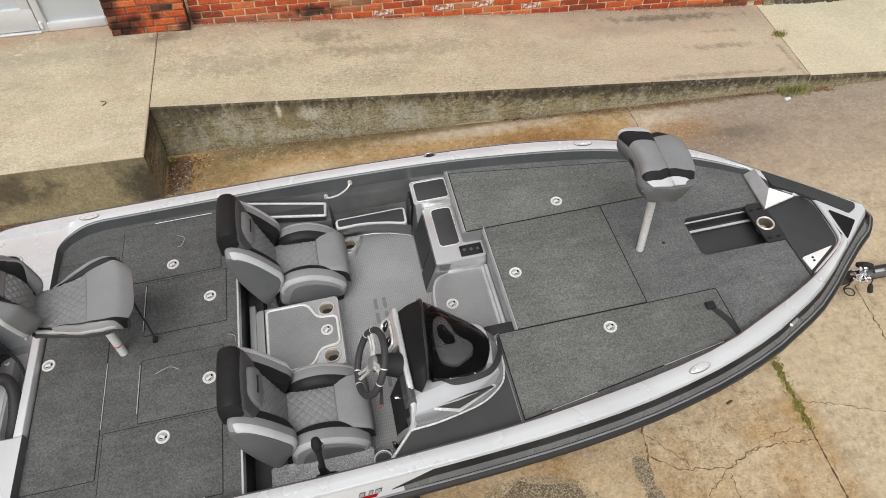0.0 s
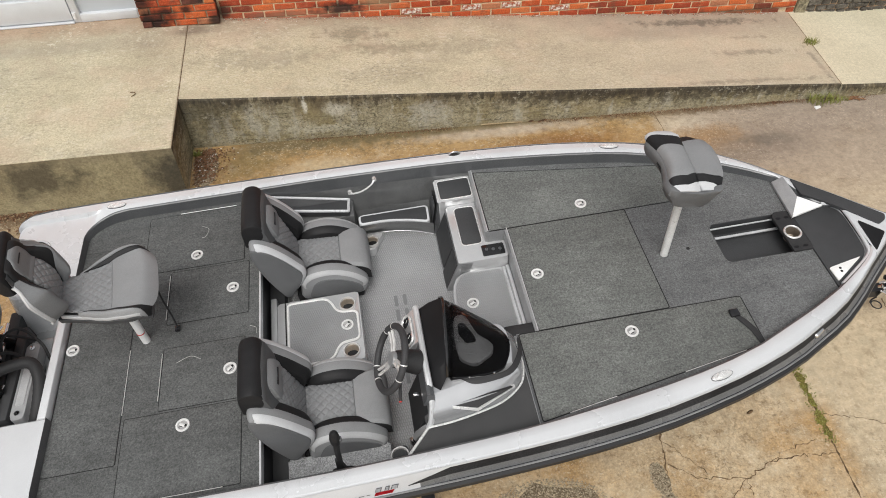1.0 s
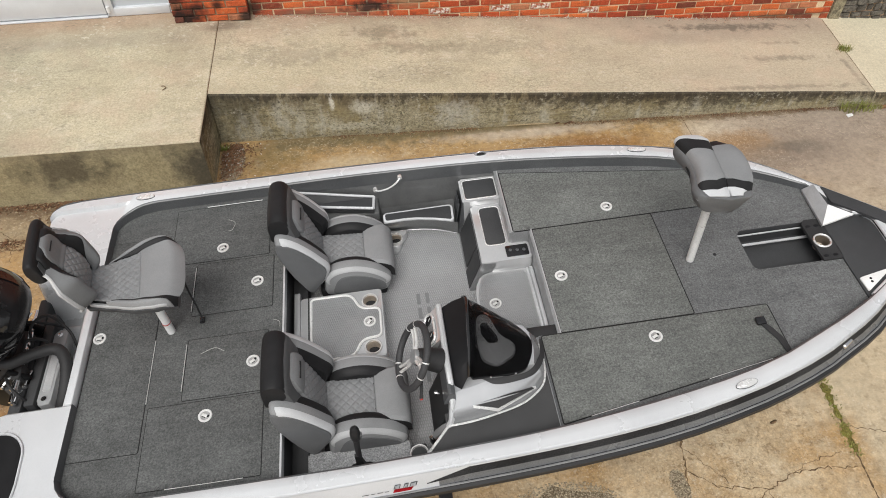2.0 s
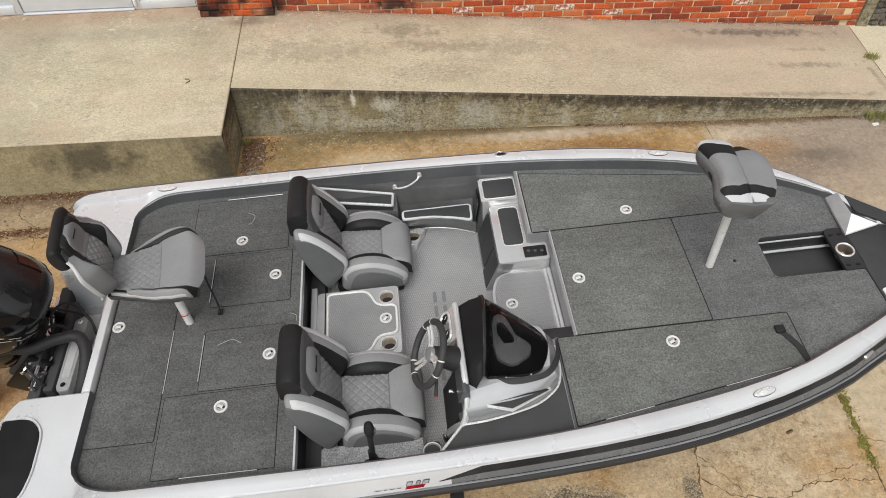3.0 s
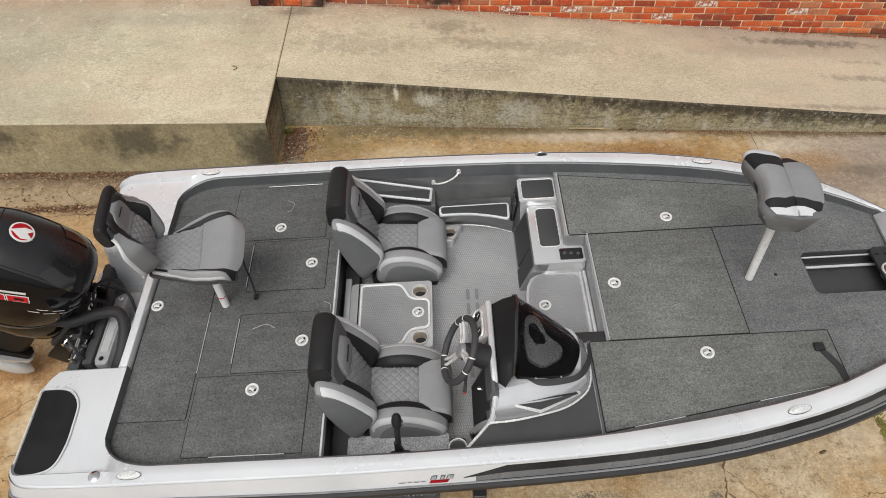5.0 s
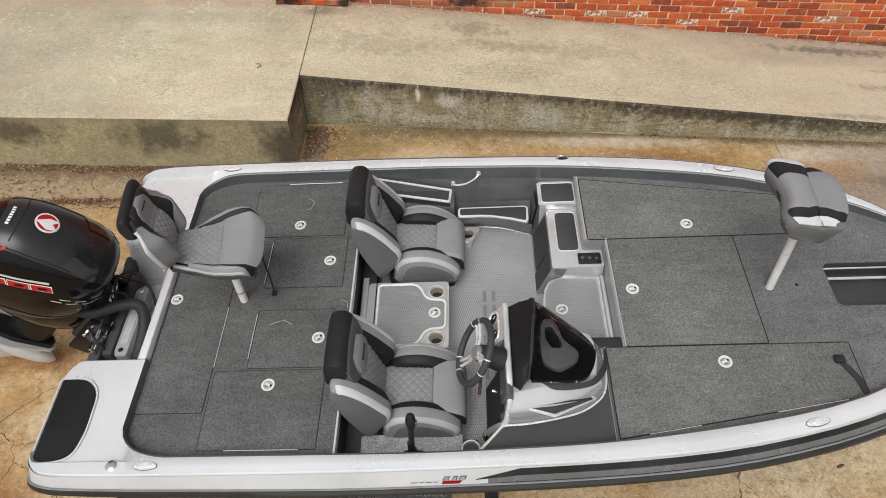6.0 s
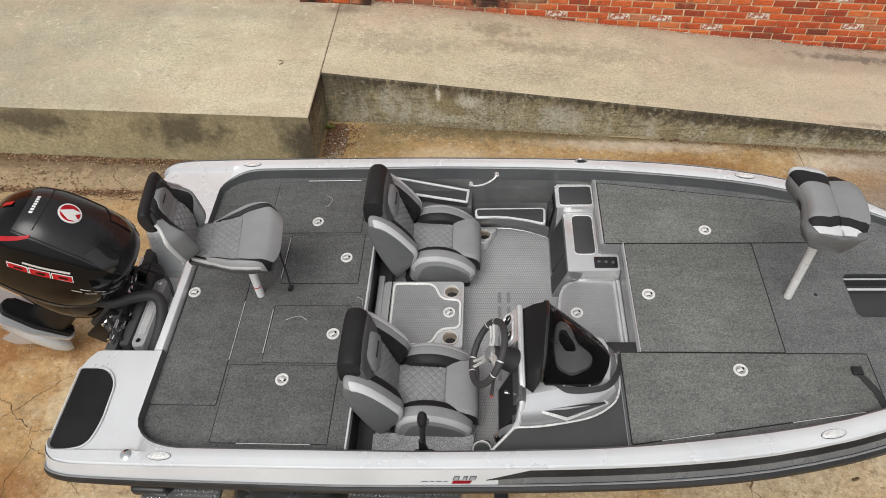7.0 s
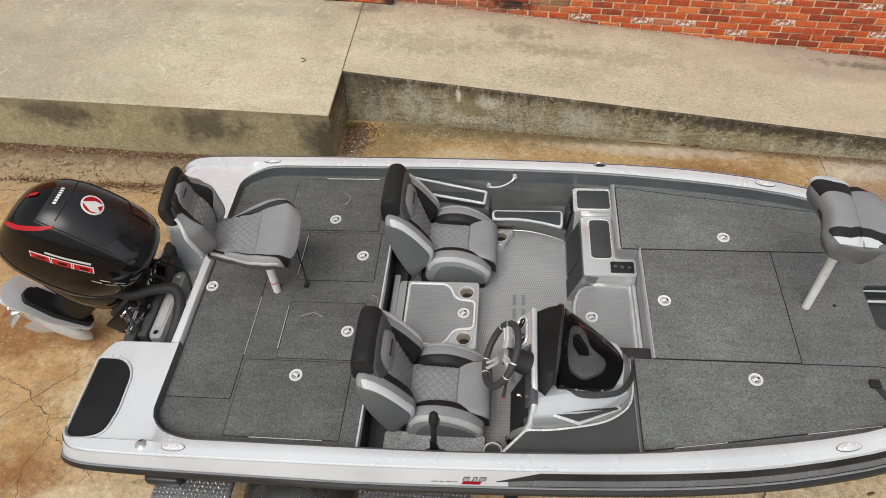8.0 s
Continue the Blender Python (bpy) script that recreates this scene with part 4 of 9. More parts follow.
# fore deck lids
hatch([(1.65, -0.399), (2.432, -0.398), (2.432, 0.398), (1.65, 0.399)], 1.744, 0.0, 0.2)
hatch([(1.53, 0.408), (2.86, 0.408), (2.86, 0.735), (1.53, 0.955)], 2.172, 0.512, 0.3)
hatch([(1.53, -0.955), (2.86, -0.735), (2.86, -0.408), (1.53, -0.408)], 2.165, -0.515, 0.4, [((1.68, -0.936), (1.95, -0.892)), ((2.36, -0.824), (2.74, -0.760))])

# cockpit: floor, bulkheads, side liners
bm = bmesh.new()
box(bm, 0.02, 1.66, -1.02, 1.02, FLOOR - 0.03, FLOOR)
M_MATLID = surf("textured_grey_lid_mat", (0.29, 0.296, 0.30), (0.25, 0.255, 0.26), 0.45, 0.05, 3, 300, 0.06, 0.0)
M_MAT = surf("textured_grey_floor_mat", (0.375, 0.38, 0.385), (0.325, 0.33, 0.335), 0.45, 0.05, 3, 300, 0.06, 0.0)


def pebbled(m, wide, long, gap, dark):
    """Rows of small raised lozenges: the pattern of a moulded mat."""
    nt = m.node_tree
    N, L = nt.nodes, nt.links
    b = N["Principled BSDF"]
    old = b.inputs["Base Color"].links[0].from_socket
    co, mp, br = N.new("ShaderNodeTexCoord"), N.new("ShaderNodeMapping"), N.new("ShaderNodeTexBrick")
    mp.inputs["Rotation"].default_value = (0, 0, radians(0))
    L.new(co.outputs["Object"], mp.inputs["Vector"])
    L.new(mp.outputs[0], br.inputs["Vector"])
    br.inputs["Scale"].default_value = 1.0
    br.inputs["Brick Width"].default_value, br.inputs["Row Height"].default_value = wide, long
    br.inputs["Mortar Size"].default_value, br.inputs["Mortar Smooth"].default_value = gap, 0.8
    x = N.new("ShaderNodeMix")
    x.data_type, x.blend_type = "RGBA", "MULTIPLY"
    L.new(br.outputs["Fac"], x.inputs[0])
    L.new(old, x.inputs[6])
    x.inputs[7].default_value = (dark, dark, dark, 1)
    L.new(x.outputs[2], b.inputs["Base Color"])
    inv = N.new("ShaderNodeMath")
    inv.operation = "SUBTRACT"
    inv.inputs[0].default_value = 1.0
    L.new(br.outputs["Fac"], inv.inputs[1])
    bp = N.new("ShaderNodeBump")
    bp.inputs["Strength"].default_value, bp.inputs["Distance"].default_value = 0.7, 0.003
    L.new(inv.outputs[0], bp.inputs["Height"])
    L.new(bp.outputs[0], b.inputs["Normal"])
    return m


pebbled(M_MAT, 0.0135, 0.021, 0.0036, 0.74)
pebbled(M_MATLID, 0.0130, 0.019, 0.0030, 0.86)
part("cockpit_floor", bm, M_MAT, boat, "light grey textured cockpit floor mat")
bm = bmesh.new()
box(bm, 0.02, 0.035, -1.03, 1.03, FLOOR, -0.004)
box(bm, 0.034, 0.046, -1.03, 1.03, -0.05, 0.006, 0.003, 1)
part("rear_bulkhead", bm, [M_DARKPANEL, M_ALU], boat, "dark rear bulkhead with a bright edge trim")
bm = bmesh.new()
box(bm, 0.036, 0.134, -0.99, 0.99, FLOOR - 0.002, -0.275, 0.006)
part("rear_step", bm, M_DARKPANEL, boat, "dark step along the rear bulkhead", True)
bm = bmesh.new()
for side in (1, -1):
    box(bm, 1.50, 1.515, min(side * 0.405, side * 1.0), max(side * 0.405, side * 1.0), FLOOR, -0.003)
    box(bm, 1.515, 1.64, side * 0.405 - 0.006, side * 0.405 + 0.006, FLOOR, -0.003)
box(bm, 1.628, 1.64, -0.405, 0.405, FLOOR, -0.003)
part("fore_bulkhead", bm, M_MIDGREY, boat, "grey moulded fore bulkhead")
for side in (1, -1):
    bm = bmesh.new()
    rings = []
    for i in range(13):
        x = 0.03 + (1.53 - 0.03) * i / 12
        a = half_in(x)
        rings.append([(x, side * y, z) for y, z in ((a - 0.002, 0.02), (a - 0.008, -0.06), (a - 0.03, -0.20), (a - 0.06, FLOOR + 0.04), (a - 0.09, FLOOR - 0.002))])
    loft(bm, rings, closed=False)
    part("side_liner", bm, M_LINER, boat, "dark metallic cockpit side liner", True)

# step box ahead of the floor and its lid
bm = bmesh.new()
slab(bm, rounded([(1.215, -0.10), (1.235, 0.18), (1.30, 0.262), (1.628, 0.262), (1.628, -0.30), (1.215, -0.30)], [0, 0.1, 0.06, 0, 0, 0]), FLOOR - 0.002, LID - 0.012, 0.006)
part("step_box", bm, M_MOULD, boat, "silver moulded step box", True)
bm = bmesh.new()
slab(bm, rounded([(1.232, -0.10), (1.25, 0.165), (1.31, 0.238), (1.575, 0.238), (1.575, -0.285), (1.232, -0.285)], [0, 0.1, 0.06, 0.03, 0.02, 0.02]), LID - 0.02, LID, 0.004)
step_lid = part("step_lid", bm, M_MATLID, boat, "grey textured step lid", True)
latch(step_lid, 1.337, 0.0, LID, 0.5)
bm = bmesh.new()
box(bm, 1.583, 1.598, -0.29, 0.25, LID - 0.02, LID + 0.004, 0.002)
box(bm, 1.604, 1.626, -0.29, 0.25, LID - 0.02, LID + 0.014, 0.004)
part("step_trim", bm, M_ALU, boat, "bright ribbed step trim", True)

# box between the seats with its lid
bm = bmesh.new()
slab(bm, rect(0.10, 0.625, -0.255, 0.255, 0.02), FLOOR - 0.002, LID - 0.012, 0.006)
part("centre_box", bm, M_MOULD, boat, "silver moulded box between the seats", True)
bm = bmesh.new()
lp = rounded([(0.175, -0.232), (0.425, -0.232), (0.480, -0.118), (0.60, -0.108), (0.60, 0.092), (0.480, 0.100), (0.425, 0.224), (0.175, 0.224)], [0.02, 0.05, 0.05, 0.03, 0.03, 0.05, 0.05, 0.02], 5)
slab(bm, lp, LID - 0.02, LID, 0.004)
box_lid = part("box_lid", bm, M_MATLID, boat, "grey textured lid with a bright edge", True)
latch(box_lid, 0.537, 0.0, LID, 0.9)
bm = bmesh.new()
box(bm, 0.148, 0.155, -0.253, 0.253, LID - 0.02, LID - 0.008)
part("box_joint", bm, M_SEAM, boat, "dark joint across the box")
bm = bmesh.new()
box(bm, 0.060, 0.098, -0.30, 0.30, FLOOR, LID - 0.004, 0.004)
part("box_rail", bm, M_MOULD, boat, "silver rail behind the box", True)
bm = bmesh.new()
tube(bm, [(x, y, LID - 0.002) for x, y in grow(lp, 0.006)], 0.0085, 6, closed=True)
part("lid_edge", bm, M_LATCH, box_lid, "bright lid edge", True)
M_CUPIN = surf("dull_brass_brown_liner", (0.27, 0.225, 0.175), (0.17, 0.14, 0.11), 0.30, 0.5, 12, 200, 0.1, 0.0)


def cup(x, y, z, liner=M_CUPIN):
    """A round cup holder: a bright rim over a flat liner, with the shade of its depth painted on."""
    bm = bmesh.new()
    lathe(bm, (x, y, z), [(0.054, -0.014), (0.054, 0.010), (0.051, 0.015), (0.045, 0.014), (0.043, 0.004), (0.041, -0.014)], 28)
    c = part("cup_holder", bm, M_LATCHRIM, boat, "stainless cup holder", True)
    bm = bmesh.new()
    disc(bm, (x, y, z), 0.0425, -0.012, 0.0005, 24)
    part("cup_liner", bm, liner, c, "brown-tinged cup liner", True)
    # dark ellipse on the flat liner stands in for the shaded depth
    bm = bmesh.new()
    slab(bm, [(x + 0.004 + 0.032 * math.cos(a), y - 0.019 + (0.020 if math.sin(a) > 0 else 0.021) * math.sin(a)) for a in (2 * math.pi * i / 18 for i in range(18))], z, z + 0.0015)
    part("cup_floor", bm, M_SEAM, c, "dark patch for a deep cup bottom")


for y in (0.164, -0.188):
    cup(0.548, y, LID - 0.010)

# pedal recess and bow panel
bm = bmesh.new()
x0, x1, h = 2.905, 3.45, 0.156
box(bm, x0, x1, -h, h, -0.13, -0.12)
for q in ((x0 - 0.004, x0, -h, h), (x1, x1 + 0.004, -h, h), (x0, x1, -h - 0.004, -h), (x0, x1, h, h + 0.004)):
    box(bm, *q, -0.13, -0.002)
pedal = part("pedal_recess", bm, M_DARKPANEL, boat, "sunken dark foot pedal tray")
for z, y, w in ((-0.03, 0.139, 0.004), (-0.07, 0.092, 0.008)):
    bm = bmesh.new()
    box(bm, x0 + 0.004, x1 - 0.03, y - w, y + w, z - 0.005, z + 0.005, 0.002)
    part("tray_rail", bm, M_ALU, pedal, "bright tray rail", True)
bm = bmesh.new()
slab(bm, rounded([(3.445, -0.470), (3.600, -0.362), (3.690, -0.300), (3.738, -0.245), (3.752, -0.10), (3.758, 0.05), (3.735, 0.120), (3.66, 0.146), (3.445, 0.094)], [0, 0.03, 0.04, 0.04, 0.05, 0.05, 0.03, 0.02, 0]), -0.04, 0.012, 0.004)
part("bow_panel", bm, M_DARKPANEL, boat, "dark grey textured bow panel", True)
bm = bmesh.new()
tube(bm, smooth_path([(3.655, 0.154, 0.032), (3.732, 0.135, 0.030), (3.766, 0.085, 0.030), (3.766, -0.08, 0.030), (3.752, -0.235, 0.028), (3.708, -0.302, 0.028), (3.60, -0.376, 0.030), (3.46, -0.466, 0.034)], 5), 0.012, 8)
part("panel_rim", bm, M_SILVER, boat, "bright silver rolled rim round the bow panel", True)
bm = bmesh.new()
slab(bm, [(3.445, -0.475), (3.60, -0.375), (3.70, -0.31), (3.765, -0.235), (3.768, 0.10), (3.74, 0.14), (3.66, 0.18), (3.455, 0.37)], -0.06, 0.004)
part("bow_floor", bm, M_SILVER, boat, "silver bow moulding")
# ---- seats ----
M_VINYL = surf("light_grey_vinyl", (0.245, 0.25, 0.255), (0.215, 0.22, 0.225), 0.55, 0, 5, 240, 0.10, 0.25, 0.3)
M_VINYL_MID = surf("mid_grey_vinyl", (0.19, 0.195, 0.20), (0.165, 0.17, 0.175), 0.55, 0, 5, 240, 0.10, 0.25, 0.3)
M_VINYL_DARK = surf("charcoal_vinyl", (0.085, 0.087, 0.09), (0.07, 0.072, 0.075), 0.55, 0, 5, 240, 0.12, 0.3, 0.3)
M_VINYL_BLACK = surf("black_vinyl", (0.015, 0.015, 0.016), (0.021, 0.021, 0.022), 0.5, 0, 6, 260, 0.12, 0.3, 0.16)
M_VINYL_WHITE = surf("silver_white_vinyl", (0.55, 0.56, 0.57), (0.47, 0.48, 0.49), 0.45, 0.0, 5, 240, 0.06, 0.2, 0.3)
M_SIDE = surf("slate_grey_vinyl", (0.135, 0.138, 0.142), (0.115, 0.118, 0.122), 0.55, 0, 5, 240, 0.12, 0.3, 0.3)
M_STRIPE = surf("pale_grey_vinyl", (0.40, 0.405, 0.41), (0.35, 0.355, 0.36), 0.5, 0, 5, 240, 0.08, 0.2, 0.3)
M_QUILT = surf("quilted_grey_vinyl", (0.225, 0.23, 0.235), (0.195, 0.20, 0.205), 0.52, 0, 6, 300, 0.12, 0.3, 0.35)


def puff(bm, prof, ys, scales, mats=None, mi=0):
    """A padded body: a side profile of (x, z) lofted across y, drawn in towards its middle by the scales."""
    cx, cz = sum(p[0] for p in prof) / len(prof), sum(p[1] for p in prof) / len(prof)
    rings = [[(cx + (x - cx) * s, y, cz + (z - cz) * s) for x, z in prof] for y, s in zip(ys, scales)]
    vr = [[bm.verts.new(p) for p in r] for r in rings]
    n = len(prof)
    for k, (a, b) in enumerate(zip(vr, vr[1:])):
        for i in range(n):
            bm.faces.new((a[i], a[(i + 1) % n], b[(i + 1) % n], b[i])).material_index = mats[k] if mats else mi
    bm.faces.new(vr[0][::-1]).material_index = mats[0] if mats else mi
    bm.faces.new(vr[-1]).material_index = mats[-1] if mats else mi


def prof_of(pts, n=5):
    return [(p.x, p.y) for p in smooth_path([(x, z, 0) for x, z in pts], n, True)]


def quilt(bm, origin, du, dv, nu, nv, step=0.052, depth=0.006, dome=0.012, taper=0.0, drop=0.02):
    """A cushion panel with diamond stitching. origin: its middle; du, dv: half its sides as vectors."""
    o, du, dv = Vector(origin), Vector(du), Vector(dv)
    nrm = du.cross(dv).normalized()
    lu, lv = du.length, dv.length
    grid = []
    for i in range(nu + 1):
        row = []
        for j in range(nv + 1):
            u, v = -1 + 2 * i / nu, -1 + 2 * j / nv
            w = 1 - taper * (u + 1) / 2
            X, Y = u * lu, v * lv * w
            d = min(abs(((X + Y) / step) % 1 - 0.5), abs(((X - Y) / step) % 1 - 0.5))
            h = dome * (1 - u ** 4) * (1 - v ** 4) - depth * math.exp(-d * d / 0.0065)
            if abs(u) > 0.995 or abs(v) > 0.995:
                h = -drop
            p = o + du * u + dv * (v * w) + nrm * h
            row.append(bm.verts.new(p))
        grid.append(row)
    for i in range(nu):
        for j in range(nv):
            bm.faces.new((grid[i][j], grid[i + 1][j], grid[i + 1][j + 1], grid[i][j + 1]))


def strip(bm, pts, w, t, nrm):
    """A soft flat band along a path, of width w and thickness t, that lies across the normal nrm."""
    P = [Vector(p) for p in pts]
    nrm = Vector(nrm).normalized()
    rings = []
    for i, p in enumerate(P):
        d = (P[min(i + 1, len(P) - 1)] - P[max(i - 1, 0)]).normalized()
        s = nrm.cross(d).normalized()
        k = 0.35 + 0.65 * math.sin(math.pi * min(max((i + 0.4) / (len(P) - 0.2), 0), 1)) ** 0.5
        rings.append([p + s * (w * k * a) + nrm * (t * b) for a, b in ((-0.5, -0.6), (-0.40, 0.9), (0, 1.3), (0.40, 0.9), (0.5, -0.6), (0, -1.2))])
    loft(bm, rings)


def ribbon(bm, prof, first, last, side, rows):
    """A stripe that follows the rounded edge of a padded body made by puff(): rows of (y, scale)."""
    cx, cz = sum(p[0] for p in prof) / len(prof), sum(p[1] for p in prof) / len(prof)
    rings = []
    for i in range(first, last + 1):
        e = min(i - first, last - i)
        k = 1.0 if e > 2 else 0.985 if e > 0 else 0.95
        x, z = prof[i % len(prof)]
        rings.append([(cx + (x - cx) * sc * k, side * y, cz + (z - cz) * sc * k) for y, sc in rows])
    loft(bm, rings, closed=False)


def patch(bm, S, s0, s1, va, vb, ns, nv, lift=0.0, step=0.0, depth=0.0038, sink=0.016):
    """Part of a padded surface S(s, v), with its edges turned under; a step above 0 quilts it."""
    out = -1.0 if S is back_at else 1.0

    def at(s, v):
        p = S(s, v)
        n = (S(s + 0.01, v) - S(s - 0.01, v)).cross(S(s, v + 0.02) - S(s, v - 0.02)).normalized() * out
        return p, n
    rows = []
    for i in range(-1, ns + 2):
        row = []
        for j in range(-1, nv + 2):
            s = s0 + (s1 - s0) * min(max(i, 0), ns) / ns
            a, b = va(s), vb(s)
            v = a + (b - a) * min(max(j, 0), nv) / nv
            p, n = at(s, v)
            edge = i in (-1, ns + 1) or j in (-1, nv + 1)
            h = lift
            if edge:
                h = lift - sink
            elif step:
                X, Y = (s * 0.40, p.y) if out < 0 else (p.x, p.y)
                d = min(abs(((X + Y) / step) % 1 - 0.5), abs(((X - Y) / step) % 1 - 0.5))
                h -= depth * math.exp(-d * d / 0.0065)
            if i in (0, ns) or j in (0, nv):
                h -= 0.004
            row.append(p + n * h)
        rows.append(row)
    loft(bm, rows, closed=False)


def cockpit_seat(name, label, m):
    """A bucket seat with bolsters; origin on the boat's centre line frame, seat middle at y = 0."""
    s = thing(name, label, "seat", "cockpit seats", m=m)
    bm = bmesh.new()
    box(bm, 0.22, 0.66, -0.22, 0.22, FLOOR, -0.26, 0.02)
    part("seat_base", bm, M_VINYL_BLACK, s, "black moulded seat base", True)
    bm = bmesh.new()
    box(bm, 0.20, 0.69, -0.17, 0.17, -0.28, -0.115, 0.03, segs=3)
    part("seat_pan", bm, M_VINYL_BLACK, s, "black seat pan", True)
    bm = bmesh.new()
    quilt(bm, (0.380, 0, -0.100), (0.165, 0, -0.012), (0, 0.130, 0), 60, 48)
    part("seat_insert", bm, M_QUILT, s, "diamond-quilted grey seat insert", True)
    # plain front pad, wider at the front
    bm = bmesh.new()
    rings = []
    for x, w, z0, z1 in ((0.540, 0.130, -0.16, -0.108), (0.547, 0.138, -0.17, -0.096), (0.58, 0.150, -0.18, -0.089), (0.63, 0.166, -0.20, -0.087), (0.675, 0.175, -0.22, -0.095), (0.710, 0.176, -0.24, -0.118), (0.728, 0.172, -0.25, -0.155), (0.732, 0.168, -0.26, -0.21), (0.726, 0.165, -0.26, -0.25)):
        rings.append([(x, -w, z0), (x, -w, z1 - 0.02), (x, -w + 0.018, z1), (x, -w * 0.3, z1 + 0.007), (x, w * 0.3, z1 + 0.007), (x, w - 0.018, z1), (x, w, z1 - 0.02), (x, w, z0)])
    loft(bm, rings)
    bm.normal_update()
    for f in bm.faces:
        if abs(f.normal.y) > 0.8:
            f.material_index = 1
    part("front_pad", bm, [M_VINYL, M_VINYL_BLACK], s, "plain light grey front cushion with black sides", True)
    # cushion bolsters
    low = prof_of([(0.27, -0.28), (0.48, -0.305), (0.66, -0.30), (0.700, -0.24), (0.688, -0.175), (0.61, -0.095), (0.49, -0.040), (0.36, -0.045), (0.28, -0.10), (0.26, -0.19)])
    for side in (1, -1):
        bm = bmesh.new()
        puff(bm, low, [side * y for y in (0.118, 0.128, 0.148, 0.166, 0.190, 0.222, 0.243, 0.250)], [0.80, 0.88, 0.95, 0.985, 1.0, 0.98, 0.93, 0.86], mats=[1, 1, 1, 0, 0, 0, 0])
        bol = part("bolster", bm, [M_VINYL, M_VINYL_BLACK], s, "light grey side bolster with a black inner face", True)
        bm = bmesh.new()
        puff(bm, prof_of([(0.32, -0.27), (0.50, -0.285), (0.645, -0.28), (0.662, -0.24), (0.64, -0.190), (0.56, -0.130), (0.47, -0.10), (0.38, -0.11), (0.33, -0.18)]), [side * y for y in (0.240, 0.250, 0.254)], [1.0, 0.98, 0.93])
        part("side_panel", bm, M_SIDE, bol, "mid grey side panel", True)
        bm = bmesh.new()
        ribbon(bm, low, 16, 43, side, ((0.224, 0.95), (0.226, 1.000), (0.230, 0.992), (0.240, 0.965), (0.250, 0.915), (0.254, 0.86), (0.245, 0.84)))
        part("stripe", bm, M_STRIPE, bol, "pale grey piping stripe", True)
    # back
    back = prof_of([(0.17, -0.25), (0.235, -0.16), (0.222, 0.02), (0.190, 0.18), (0.165, 0.30), (0.150, 0.38), (0.10, 0.41), (0.03, 0.39), (0.015, 0.28), (0.04, 0.10), (0.09, -0.12)])
    bm = bmesh.new()
    puff(bm, back, [-0.175, -0.16, -0.10, 0, 0.10, 0.16, 0.175], [0.86, 0.95, 0.985, 1, 0.985, 0.95, 0.86])
    part("backrest", bm, M_VINYL_DARK, s, "charcoal padded backrest", True)
    bm = bmesh.new()
    quilt(bm, (0.238, 0, 0.055), (-0.040, 0, 0.165), (0, -0.120, 0), 60, 44, taper=0.12, dome=0.012, drop=0.03)
    part("back_insert", bm, M_QUILT, s, "diamond-quilted grey back insert", True)
    bm = bmesh.new()
    rings = []
    for z, x, w in ((0.200, 0.192, 0.098), (0.208, 0.208, 0.104), (0.235, 0.207, 0.106), (0.265, 0.200, 0.102), (0.295, 0.191, 0.094), (0.320, 0.178, 0.082), (0.335, 0.160, 0.065)):
        rings.append([(x - 0.03, -w, z), (x - 0.006, -w, z), (x, -w * 0.8, z), (x + 0.004, 0, z), (x, w * 0.8, z), (x - 0.006, w, z), (x - 0.03, w, z)])
    loft(bm, rings)
    upper = part("upper_pad", bm, M_VINYL_MID, s, "plain grey upper back pad", True)
    bm = bmesh.new()
    box(bm, 0.190, 0.2045, -0.050, 0.050, 0.268, 0.279)
    part("badge", bm, M_VINYL_BLACK, upper, "small dark embroidered badge")
    # head pad
    bm = bmesh.new()
    head = prof_of([(0.015, 0.225), (0.07, 0.250), (0.122, 0.272), (0.150, 0.315), (0.145, 0.380), (0.108, 0.420), (0.05, 0.414), (0.018, 0.37), (0.010, 0.29)])
    puff(bm, head, [-0.178, -0.172, -0.155, -0.10, 0, 0.10, 0.155, 0.172, 0.178], [0.78, 0.90, 0.97, 1, 1.01, 1, 0.97, 0.90, 0.78])
    part("headrest", bm, M_VINYL_BLACK, s, "rounded black head pad", True)
    wing = prof_of([(0.185, -0.235), (0.25, -0.17), (0.318, -0.06), (0.325, 0.01), (0.295, 0.07), (0.235, 0.165), (0.158, 0.258), (0.088, 0.305), (0.044, 0.290), (0.044, 0.185), (0.078, 0.03), (0.128, -0.12)])
    for side in (1, -1):
        bm = bmesh.new()
        puff(bm, wing, [side * y for y in (0.105, 0.122, 0.148, 0.166, 0.190, 0.218, 0.240, 0.248)], [0.74, 0.84, 0.93, 0.975, 1.0, 0.98, 0.93, 0.87], mats=[1, 1, 1, 0, 0, 0, 0])
        wg = part("wing", bm, [M_VINYL, M_VINYL_BLACK], s, "light grey backrest wing with a black inner face", True)
        bm = bmesh.new()
        puff(bm, [(0.15 + (x - 0.15) * 0.92 - 0.008, 0.03 + (z - 0.03) * 0.93 - 0.008) for x, z in wing], [side * y for y in (0.232, 0.249, 0.254)], [1.0, 0.99, 0.95])
        part("side_panel", bm, M_SIDE, wg, "mid grey side panel", True)
        bm = bmesh.new()
        ribbon(bm, wing, 4, 37, side, ((0.212, 0.96), (0.214, 1.002), (0.222, 0.998), (0.236, 0.965), (0.247, 0.92), (0.252, 0.86), (0.243, 0.84)))
        part("stripe", bm, M_VINYL_WHITE, wg, "silver-white piping stripe", True)
    return s


cockpit_seat("bucket_seat", "grey and black quilted bucket seat behind the steering wheel", BM @ Matrix.Translation((0.0, -0.565, 0)))
cockpit_seat("bucket_seat", "grey and black quilted bucket seat beside the side tray", BM @ Matrix.Translation((0.0, 0.56, 0)))

